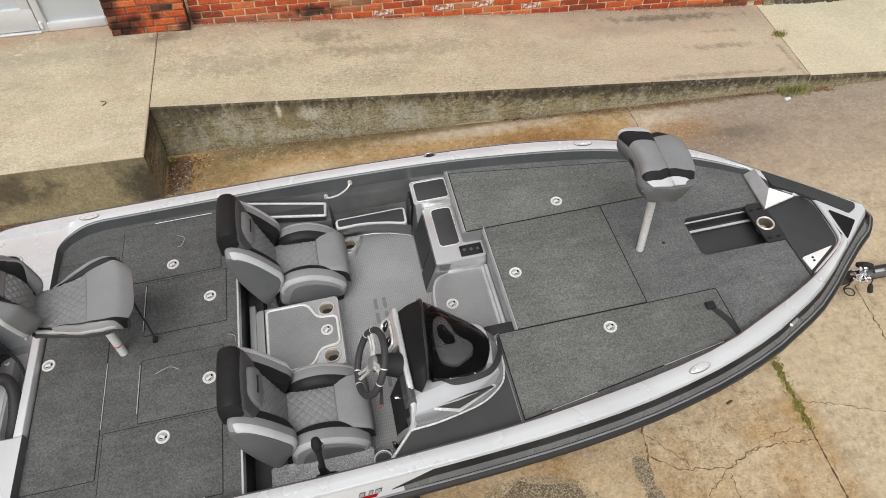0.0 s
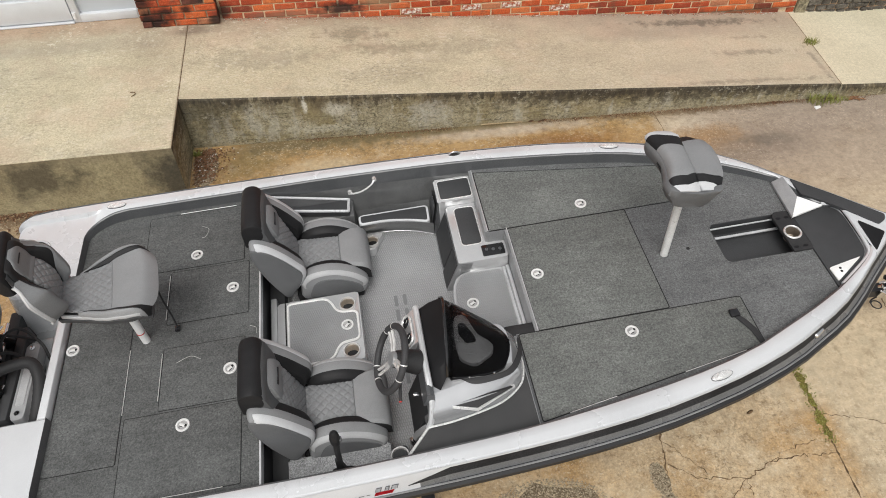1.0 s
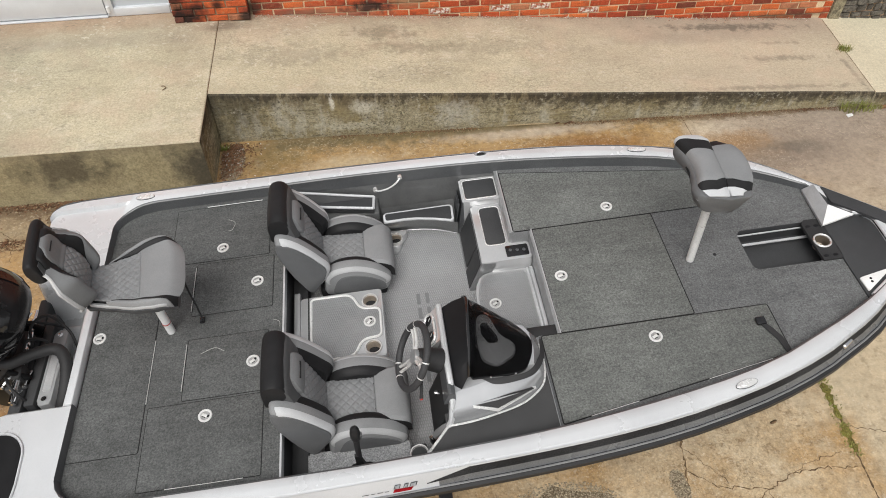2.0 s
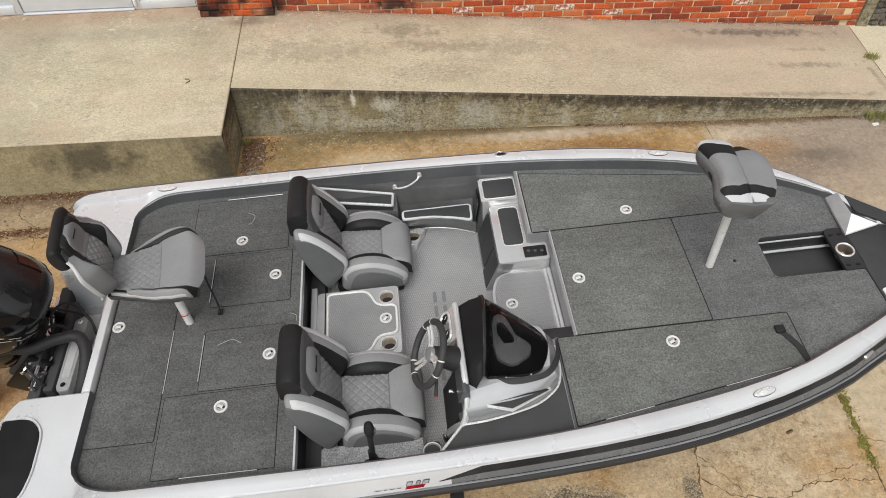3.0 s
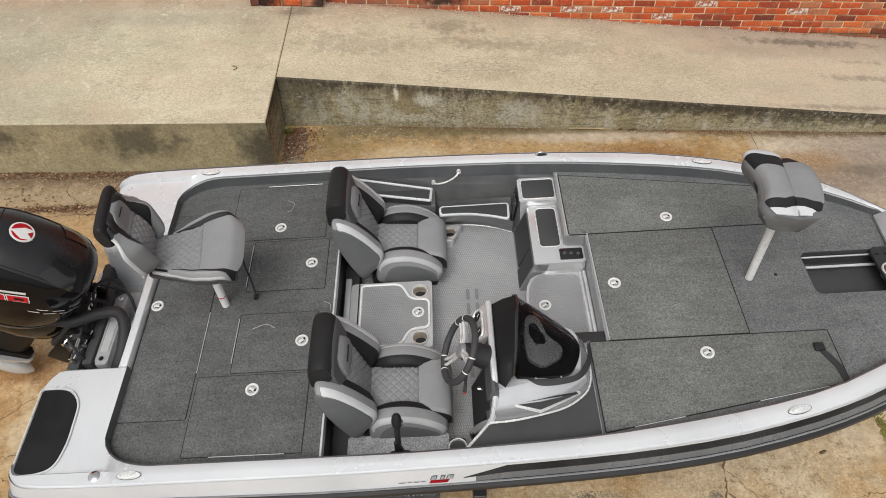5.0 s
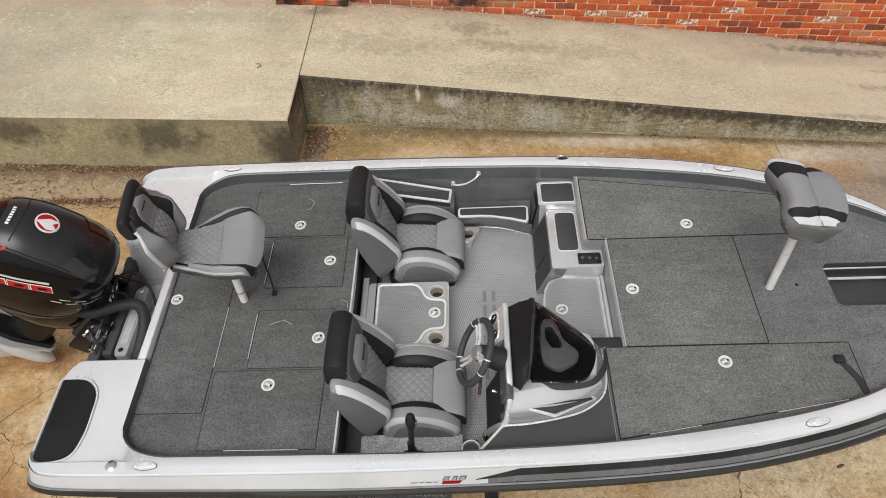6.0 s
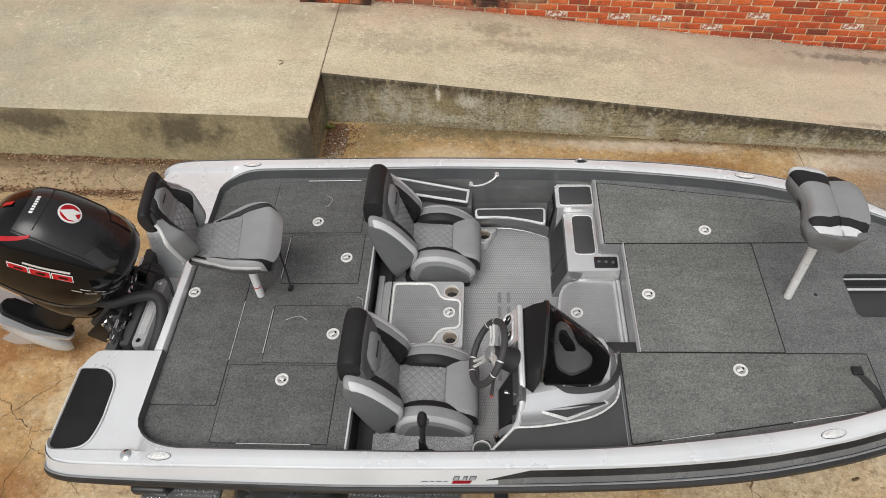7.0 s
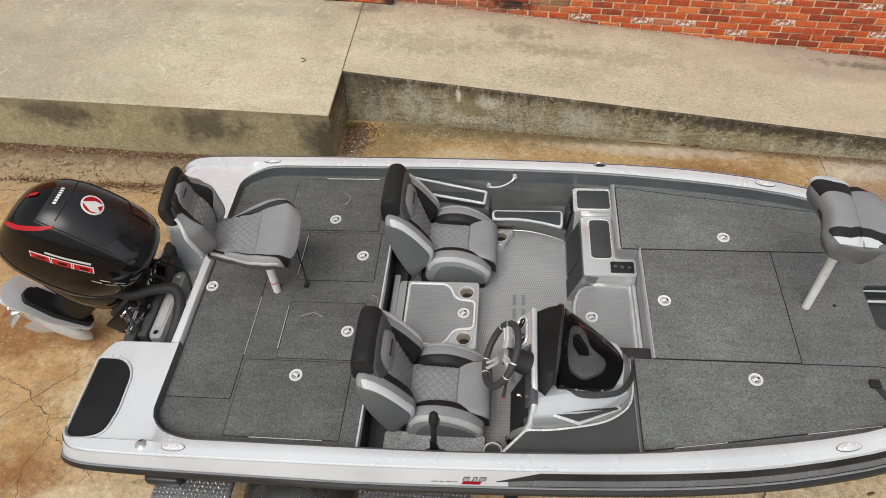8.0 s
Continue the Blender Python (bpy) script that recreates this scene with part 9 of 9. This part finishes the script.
# brick pier beside the door
pier = thing("wall_pier", "soot-stained brick pier beside the glazed door", "wall", kind="structure")
bm = bmesh.new()
slab(bm, [(-1.160, 4.014), (-0.436, 3.998), (-0.436, 4.40), (-1.160, 4.40)], 0.54, 4.2)
bm.normal_update()
# the two side faces take the darker brick colour
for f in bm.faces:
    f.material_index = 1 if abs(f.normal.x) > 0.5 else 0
part("mortar", bm, [M_SOOTMORTAR, M_BRICK_DARK], pier, "soot-darkened mortar with darker side faces")
for row in range(22):
    z = 0.549 + COURSE * row
    xs_ = [-1.165 + PITCH * k for k in range(3)] + [-0.5275] if row % 2 else [-1.165] + [-1.055 + PITCH * k for k in range(3)]
    for k, x in enumerate(xs_):
        half = (row % 2 and k == 3) or (not row % 2 and k == 0)
        lay(rng.choice(HALVES if half else BRICKS), x, 3.992 - 0.02 * (x + 0.8) + rng.uniform(-0.004, 0.002), z, -0.02, pier, M_BRICK_DARK if rng.random() < 0.06 else None)

# glazed aluminium door and side light
M_WHITEALU = surf("white_aluminium_frame", (0.66, 0.68, 0.70), (0.60, 0.62, 0.64), 0.4, 0.2, 4, 200, 0.05, 0.05)
M_PANE = bpy.data.materials.new("door_glass")
M_PANE.use_nodes = True
pb = M_PANE.node_tree.nodes["Principled BSDF"]
pb.inputs["Base Color"].default_value, pb.inputs["Roughness"].default_value = (0.52, 0.55, 0.575, 1), 0.05
pb.inputs["Transmission Weight"].default_value = 0.12
door = thing("door_1", "white aluminium glazed shop door with side light", "door", kind="structure")
for nm, x0, x1, z0, z1, y in (("frame", -1.235, -1.165, 0.55, 2.75, 4.22), ("frame", -1.85, -1.78, 0.55, 2.75, 4.22), ("frame", -3.02, -2.95, 0.55, 2.75, 4.22), ("frame", -2.95, -1.235, 2.68, 2.75, 4.22), ("sill", -1.78, -1.235, 0.55, 0.635, 4.215), ("sill", -2.95, -1.85, 0.548, 0.565, 4.20), ("frame", -4.60, -4.53, 0.55, 2.75, 4.22), ("sill", -4.53, -3.02, 0.55, 0.635, 4.215), ("frame", -4.53, -3.02, 2.68, 2.75, 4.22)):
    bm = bmesh.new()
    box(bm, x0, x1, y, y + 0.10, z0, z1, 0.006)
    part(nm, bm, M_WHITEALU, door, "white aluminium " + nm, True)
for nm, x0, x1, z0, z1 in (("bottom_rail", -2.94, -1.86, 0.575, 0.80), ("stile", -1.95, -1.86, 0.80, 2.66), ("stile", -2.94, -2.85, 0.80, 2.66), ("top_rail", -2.85, -1.95, 2.52, 2.66)):
    bm = bmesh.new()
    box(bm, x0, x1, 4.225, 4.275, z0, z1, 0.004)
    part(nm, bm, M_WHITEALU, door, "white door " + nm.replace("_", " "), True)
for x0, x1, z0, z1 in ((-2.85, -1.95, 0.80, 2.52), (-1.78, -1.235, 0.635, 2.68), (-4.53, -3.02, 0.635, 2.68)):
    bm = bmesh.new()
    box(bm, x0, x1, 4.262, 4.27, z0, z1)
    part("pane", bm, M_PANE, door, "grey glass pane")
bm = bmesh.new()
lathe(bm, (-1.83, 4.215, 0.63), [(0.018, -0.03), (0.018, 0.03)], 12)
part("hinge", bm, M_WHITE, door, "white pivot hinge", True)
bm = bmesh.new()
box(bm, -9.0, -4.60, 4.15, 4.5, 0.54, 4.2)
box(bm, -4.60, -1.165, 4.25, 4.5, 2.75, 4.2)
solo("wall_west", bm, M_BRICKS, "red brick wall beside the shop door", "wall", kind="structure")
bm = bmesh.new()
box(bm, -9.0, 5.755, 4.42, 9.0, 4.12, 4.2)
solo("ceiling", bm, M_DOCKTOP, "flat roof of the brick building", "roof", kind="structure")
bm = bmesh.new()
box(bm, -9.0, 5.755, 8.9, 9.0, 0.0, 4.12)
box(bm, -9.0, -8.9, 4.5, 8.9, 0.0, 4.12)
box(bm, 5.66, 5.755, 4.30, 8.9, 0.0, 4.12)
box(bm, -8.9, 5.66, 4.6, 8.9, 0.30, 0.36)
solo("wall_inner", bm, M_DOCKTOP, "plain grey inner walls and floor of the building", "wall", kind="structure")

# rough stone wall beyond the brick, with a mortared end post
M_STONE = surf("dark_rubble_stone", (0.15, 0.135, 0.112), (0.075, 0.066, 0.056), 0.95, 0, 9, 60, 0.5, 1.6, 0.25)
M_POST = mottled(surf("mossy_rendered_post", (0.30, 0.265, 0.18), (0.17, 0.15, 0.10), 0.95, 0, 8, 60, 0.4, 1.2, 0.1), (0.07, 0.062, 0.045), 14, 0.52, 0.64, 0.7, seed=6)
sw_ = thing("wall_east", "low dark rubble stone wall beside the brick", "wall", kind="structure")
bm = bmesh.new()
slab(bm, [(5.95, 3.89), (11.0, 3.70), (11.0, 4.2), (5.95, 4.3)], 0.0, 1.6)
part("core", bm, M_SOOTMORTAR, sw_, "dark mortar core")
bm = bmesh.new()
slab(bm, [(5.826, 3.855), (5.948, 3.850), (5.948, 4.25), (5.826, 4.25)], 0.0, 1.7, 0.012)
part("end_post", bm, M_POST, sw_, "mossy rendered end post")
r2 = random.Random(3)
z = 0.08
while z < 1.45:
    x, h = 5.955, r2.uniform(0.05, 0.085)
    while x < 7.6:
        w = r2.uniform(0.07, 0.19)
        bm = bmesh.new()
        y0 = 3.862 - 0.037 * (x - 5.95) + r2.uniform(-0.016, 0.018)
        face = [(x + 0.006, z), (x + w - 0.008, z + r2.uniform(-0.01, 0.01)), (x + w - 0.004, z + h - 0.006), (x + w * 0.5, z + h + r2.uniform(-0.008, 0.008)), (x + 0.004, z + h - 0.01)]
        loft(bm, [[(a + r2.uniform(-0.006, 0.006), y0 + r2.uniform(-0.006, 0.006), b) for a, b in [(x + w / 2 + (p - x - w / 2) * 0.8, z + h / 2 + (q - z - h / 2) * 0.75) for p, q in face]], [(a, y0 + 0.018, b) for a, b in face], [(a, 3.99, b) for a, b in face]])
        part("stone", bm, M_STONE, sw_)
        x += w
    z += h + 0.006
# ---- cracks, joints, weeds and litter of the yard ----
M_CRACK = surf("dirt_filled_crack", (0.075, 0.050, 0.030), (0.19, 0.125, 0.07), 0.95, 0, 20, 150, 0.4, 0.6, 0.1)
M_MOSS = surf("mossy_joint", (0.21, 0.19, 0.045), (0.12, 0.095, 0.035), 0.95, 0, 14, 120, 0.5, 0.8, 0.1)
M_LEAF = surf("grass_blade", (0.17, 0.20, 0.045), (0.27, 0.26, 0.075), 0.6, 0, 30, 100, 0.2, 0.0, 0.3)
M_DEADLEAF = surf("dead_leaf", (0.15, 0.068, 0.034), (0.26, 0.145, 0.080), 0.8, 0, 25, 120, 0.3, 0.2, 0.2, by_object=0.0)
rc = random.Random(11)


def crack(pts, w, mat=M_CRACK, name="crack", label="dark crack in the concrete", jag=0.02, z=0.003):
    """A thin uneven dirt-filled crack that runs along a path on the ground."""
    P = []
    for a, b in zip(pts, pts[1:]):
        a, b = Vector((*a, 0)), Vector((*b, 0))
        n = max(2, int((b - a).length / 0.02))
        for k in range(n):
            q = a.lerp(b, k / n)
            if k:
                q += Vector((rc.uniform(-jag, jag), rc.uniform(-jag, jag), 0)) * 0.6
            P.append(q)
    P.append(Vector((*pts[-1], 0)))
    bm = bmesh.new()
    rows = []
    for i, p in enumerate(P):
        d = (P[min(i + 1, len(P) - 1)] - P[max(i - 1, 0)]).normalized()
        s = Vector((-d.y, d.x, 0))
        k = 0.55 * w * rc.uniform(0.1, 1.6) * (0.35 if i in (0, len(P) - 1) else 1)
        rows.append([p + s * k * 0.5 + Vector((0, 0, 0.0008)), p + Vector((0, 0, z)), p - s * k * 0.5 + Vector((0, 0, 0.0008))])
    loft(bm, rows, closed=False)
    solo(name, bm, mat, label, "crack", "ground cracks", kind="structure")


for pts, w in (
    ([(2.52, -0.45), (2.488, -0.70), (2.446, -0.895), (2.42, -1.0), (2.37, -1.2), (2.36, -1.6)], 0.018),
    ([(2.446, -0.93), (2.60, -1.06), (2.84, -1.09), (2.911, -1.111), (3.108, -1.03), (3.30, -1.02), (3.57, -1.045)], 0.011),
    ([(2.911, -1.111), (2.893, -1.30), (2.88, -1.7)], 0.010),
    ([(2.911, -1.111), (2.55, -1.36), (2.3, -1.6)], 0.006),
    ([(3.108, -1.035), (3.22, -0.98), (3.48, -0.93)], 0.007),
    ([(2.47, -0.78), (2.60, -0.92), (2.68, -1.05)], 0.006),
    ([(3.60, -0.76), (3.85, -0.84), (4.14, -0.96), (5.2, -1.3)], 0.008),
    ([(4.6, 0.6), (4.569, 0.04), (4.504, -0.43), (4.40, -1.2)], 0.014),
    ([(-3.6, 0.05), (-2.68, -0.31), (-2.43, -0.40), (-2.376, -0.461), (-2.054, -0.139), (-1.98, -0.01), (-1.6, 0.25)], 0.009),
    ([(-2.376, -0.461), (-2.30, -0.52), (-2.19, -0.595), (-2.136, -0.714), (-1.99, -0.78), (-1.7, -1.0)], 0.010),
    ([(-2.19, -0.60), (-1.985, -0.578), (-1.7, -0.45)], 0.006),
    ([(-2.376, -0.461), (-2.52, -0.62), (-2.9, -0.80)], 0.006),
    ([(-2.136, -0.714), (-2.2, -0.95), (-2.1, -1.3)], 0.006),
    ([(-2.54, 2.0), (-2.538, 1.87), (-2.35, 1.70), (-2.3, 1.45)], 0.010),
    ([(-3.9, 1.50), (-2.92, 1.55), (-2.0, 1.60), (-1.0, 1.62), (0.4, 1.80)], 0.010),
):
    crack(pts, w)
crack([(3.63, 0.6), (3.608, -0.392), (3.576, -0.929), (3.544, -1.431), (3.50, -2.4)], 0.020, name="slab_joint", label="dark earth-filled joint between slabs", jag=0.004)
crack([(3.606, -0.44), (3.595, -0.70), (3.575, -0.95)], 0.085, M_MOSS, "mossy_joint", "moss growing in the slab joint", 0.012, 0.006)
crack([(3.685, 2.62), (3.690, 2.55), (3.692, 2.334), (3.66, 1.6), (3.65, 0.6)], 0.012, name="slab_joint", label="dark joint between slabs", jag=0.004)
# joints of the dock top
for a, b, za, zb in (((-0.742, 2.75), (-0.742, 3.98), 0.548, 0.548), ((slant(2.50) + 0.002, 2.50), (slant(3.84) + 0.002, 3.84), dock_top(5.66) + 0.002, dock_top(5.66) + 0.002)):
    bm = bmesh.new()
    n = 14
    loft(bm, [[(a[0] + (b[0] - a[0]) * t + o + rc.uniform(-0.002, 0.002), a[1] + (b[1] - a[1]) * t, za) for o in (-0.003, 0.003)] for t in (k / n for k in range(n + 1))], closed=False)
    solo("dock_joint", bm, M_CRACK, "dark joint across the dock top", "joint", kind="structure")


def tuft(name, x, y, z, n, spread, high, label):
    """Blades of grass in one clump."""
    bm = bmesh.new()
    for _ in range(n):
        a, r = rc.uniform(0, 6.283), spread * rc.random() ** 0.6
        bx, by = x + r * math.cos(a), y + r * math.sin(a) * 0.6
        h, lean, t = high * rc.uniform(0.5, 1.1), rc.uniform(0.2, 0.9) * high, rc.uniform(0, 6.283)
        w = rc.uniform(0.002, 0.004)
        dx, dy = math.cos(t), math.sin(t)
        p = [Vector((bx, by, z)), Vector((bx + dx * lean * 0.4, by + dy * lean * 0.4, z + h * 0.7)), Vector((bx + dx * lean, by + dy * lean, z + h))]
        s = Vector((-dy, dx, 0)) * w
        vs = [bm.verts.new(q) for q in (p[0] - s, p[0] + s, p[1] + s * 0.8, p[1] - s * 0.8, p[2])]
        bm.faces.new(vs[:4])
        bm.faces.new((vs[3], vs[2], vs[4]))
    solo(name, bm, M_LEAF, label, "weed", "weeds", kind="stuff")


for k in range(9):
    t = k / 8
    tuft("grass_tuft", 3.607 - 0.034 * t + rc.uniform(-0.012, 0.012), -0.42 - 0.54 * t, 0.0, 40, 0.05, 0.016, "low green and dry weeds in the slab joint")
tuft("grass_tuft", 5.42, 2.45, 0.0, 160, 0.15, 0.10, "green weed clump at the dock's foot")
tuft("grass_tuft", 5.60, 2.43, 0.0, 60, 0.10, 0.06, "green weed clump at the dock's foot")
tuft("weed", 5.67, 3.235, dock_top(5.66), 90, 0.09, 0.06, "small green weed in the dock joint")
tuft("weed", -0.70, 2.63, 0.0, 60, 0.04, 0.06, "small green weed in the dock corner")


def litter(name, n, place, size, mat, label, base=lambda x: 0.0):
    bm = bmesh.new()
    for _ in range(n):
        x, y = place()
        s, a = size * rc.uniform(0.5, 1.4), rc.uniform(0, 6.283)
        c, d = math.cos(a) * s, math.sin(a) * s
        lift = base(x) + rc.uniform(0.002, 0.012)
        vs = [bm.verts.new((x + px * c - py * d, y + px * d + py * c, lift + pz * s)) for px, py, pz in ((-1, 0, 0), (-0.2, -0.45, 0.25), (1, 0, 0.1), (-0.2, 0.45, 0.3))]
        bm.faces.new(vs)
    solo(name, bm, mat, label, "leaf litter", kind="stuff")


M_STRAW = surf("dry_straw", (0.42, 0.33, 0.20), (0.30, 0.22, 0.13), 0.8, 0, 25, 120, 0.3, 0.2, 0.2)
M_SOIL = surf("dark_leaf_mould", (0.075, 0.045, 0.028), (0.13, 0.075, 0.045), 0.9, 0, 25, 120, 0.4, 0.3, 0.1)
drift = [(rc.uniform(-4.4, -1.0), 2.11 - abs(rc.gauss(0, 0.03)), rc.uniform(0.05, 0.22), rc.uniform(0.015, 0.045)) for _ in range(26)]
drift += [(rc.uniform(-4.2, -1.2), 1.63 + rc.gauss(0, 0.03), rc.uniform(0.06, 0.26), rc.uniform(0.010, 0.030)) for _ in range(18)]
drift += [(-3.3, 1.88, 0.35, 0.10), (-2.95, 1.80, 0.22, 0.08), (-3.7, 1.75, 0.3, 0.10), (-2.0, 1.93, 0.15, 0.05)]


def in_drift():
    x, y, a, b = rc.choice(drift)
    return x + rc.gauss(0, a), min(y + rc.gauss(0, b), 2.125)


def in_corner():
    return -0.72 + abs(rc.gauss(0, 0.14)), 2.70 - abs(rc.gauss(0, 0.24))


litter("fallen_leaves", 2600, in_drift, 0.010, M_DEADLEAF, "small red-brown dead leaves drifted along the dock")
litter("fallen_leaves", 1500, in_drift, 0.012, M_SOIL, "dark rotted leaves drifted along the dock")
litter("fallen_leaves", 520, in_drift, 0.013, M_STRAW, "pale dry stalks among the dead leaves")
litter("fallen_leaves", 700, in_corner, 0.011, M_DEADLEAF, "small red-brown dead leaves in the dock corner")
litter("fallen_leaves", 420, in_corner, 0.011, M_SOIL, "dark rotted leaves in the dock corner")
litter("fallen_leaves", 60, in_corner, 0.009, M_WHITE, "pale chips in the dock corner")
foot = [(rc.uniform(0.2, 5.9), rc.uniform(0.05, 0.25)) for _ in range(26)] + [(3.3 + 0.19 * k, 0.12) for k in range(11)]


def at_foot():
    x, a = rc.choice(foot)
    x += rc.gauss(0, a)
    return x, dock_edge(x) - 0.004 - abs(rc.gauss(0, 0.026))


litter("fallen_leaves", 1100, at_foot, 0.007, M_DEADLEAF, "brown dead leaves along the dock's foot")
litter("fallen_leaves", 1300, at_foot, 0.006, M_SOIL, "dark rotted leaves along the dock's foot")
litter("fallen_leaves", 200, at_foot, 0.010, M_STRAW, "pale dry stalks along the dock's foot")
bm = bmesh.new()
tube(bm, smooth_path([(1.97, 2.632, 0.012), (2.10, 2.628, 0.013), (2.24, 2.622, 0.012), (2.375, 2.612, 0.010)], 4), 0.007, 6)
solo("stick", bm, M_STRAW, "pale straight stick lying along the dock's foot", "stick")
for x, y, w in ((2.47, 2.622, 0.035), (2.60, 2.620, 0.05), (2.54, 2.600, 0.022)):
    bm = bmesh.new()
    loft(bm, [[(w * math.cos(a), 0.4 * w * math.sin(a), 0.002 + 0.006 * math.cos(a * 2)) for a in (2 * math.pi * i / 10 for i in range(10))], [(0.4 * w * math.cos(a), 0.15 * w * math.sin(a), 0.014) for a in (2 * math.pi * i / 10 for i in range(10))]])
    solo("dead_leaf", bm, M_SOIL, "curled dark leaf at the dock's foot", "leaf", "curled leaves", m=pose(x, y, 0.0, 0, 0, 15))
bm = bmesh.new()
for k in range(9):
    a = k * 0.7
    r = 0.035 + 0.02 * (k % 3)
    leaf = [(0, 0, 0.004), (r * math.cos(a - 0.3), 0.7 * r * math.sin(a - 0.3), 0.014), (1.6 * r * math.cos(a), 1.1 * r * math.sin(a), 0.006), (r * math.cos(a + 0.3), 0.7 * r * math.sin(a + 0.3), 0.012)]
    bm.faces.new([bm.verts.new(q) for q in leaf])
solo("dead_plant", bm, M_DEADLEAF, "dry brown withered weed on the ground", "weed", m=pose(5.79, 2.44, 0.0))
along_wall = lambda: (lambda x: (x, wall_y(x) - 0.006 - abs(rc.gauss(0, 0.030)) - (0.05 if x < -0.40 else 0.0)))(rc.uniform(-0.40, 5.6))
litter("brick_crumbs", 900, along_wall, 0.007, M_BRICKS, "orange brick crumbs along the foot of the wall", dock_top)
litter("brick_crumbs", 420, along_wall, 0.007, M_SOIL, "dark dirt along the foot of the wall", dock_top)
litter("brick_crumbs", 160, along_wall, 0.007, M_WHITE, "pale mortar chips along the foot of the wall", dock_top)
bm = bmesh.new()
slab(bm, rounded([(0, 0), (0.07, 0.01), (0.075, 0.04), (0.01, 0.045)], 0.01), 0.0, 0.006)
solo("scrap_of_paper", bm, M_WHITE, "small white paper scrap on the ground", "litter", m=pose(5.30, 2.33, 0.001, 0, 0, 10))
bm = bmesh.new()
loft(bm, [[(0.03 * math.cos(a), 0.012 * math.sin(a), 0.002 + 0.004 * math.cos(a * 2)) for a in (2 * math.pi * i / 10 for i in range(10))], [(0.012 * math.cos(a), 0.004 * math.sin(a), 0.010) for a in (2 * math.pi * i / 10 for i in range(10))]])
solo("dead_leaf", bm, M_CRACK, "single curled dark leaf on the concrete", "leaf", m=pose(3.137, -0.677, 0.0, 0, 0, 20))
# worn gravelly patches
M_PEB = surf("exposed_gravel", (0.20, 0.165, 0.115), (0.40, 0.335, 0.235), 0.9, 0, 70, 160, 0.5, 0.6, 0.2)
M_GRIT = surf("loose_grit", (0.19, 0.15, 0.10), (0.13, 0.10, 0.065), 0.95, 0, 30, 120, 0.6, 1.0, 0.1)


def gritty(cx, cy, ax, ay, n, label):
    """An eroded patch: a thin uneven bed of grit with pebbles in it."""
    edge = [(cx + ax * math.cos(a) * rc.uniform(0.82, 1.1), cy + ay * math.sin(a) * rc.uniform(0.82, 1.1)) for a in (2 * math.pi * i / 26 for i in range(26))]
    bm = bmesh.new()
    c = bm.verts.new((cx, cy, 0.004))
    ring = [bm.verts.new((x, y, 0.001)) for x, y in edge]
    for i in range(26):
        bm.faces.new((c, ring[i], ring[(i + 1) % 26]))
    g = solo("grit_patch", bm, M_GRIT, label, "gravel", kind="structure")
    bm = bmesh.new()
    for _ in range(n):
        a, r = rc.uniform(0, 6.283), rc.random() ** 0.6 * 1.08
        x, y = cx + ax * r * math.cos(a), cy + ay * r * math.sin(a)
        s = rc.uniform(0.003, 0.008)
        vs = [bm.verts.new((x + px * s, y + py * s, 0.002 + pz * s)) for px, py, pz in ((-1, 0, 0), (0, -1, 0), (1, 0.2, 0), (0, 1, 0), (0.1, 0, 0.7))]
        for q in ((0, 1, 4), (1, 2, 4), (2, 3, 4), (3, 0, 4)):
            bm.faces.new([vs[k] for k in q])
    solo("gravel", bm, M_PEB, "loose pebbles in the worn concrete", "gravel", kind="stuff")


gritty(1.62, -1.22, 0.42, 0.30, 5200, "worn patch of grit and exposed gravel")
gritty(2.37, -1.02, 0.055, 0.10, 500, "eroded hole in the concrete beside a crack")
gritty(2.38, -1.25, 0.06, 0.14, 500, "eroded hole in the concrete beside a crack")
gritty(-0.62, 2.45, 0.11, 0.28, 700, "dirt gathered in the dock corner")

# a dry twig on the dock
bm = bmesh.new()
tube(bm, smooth_path([(-0.03, 0.02, 0.004), (0.0, 0.035, 0.006), (0.03, 0.02, 0.006), (0.025, -0.02, 0.004)], 5), 0.004, 5)
solo("twig", bm, M_CRACK, "small dry curled twig on the dock", "twig", m=pose(-1.153, 2.895, 0.546, 0, 0, -40))
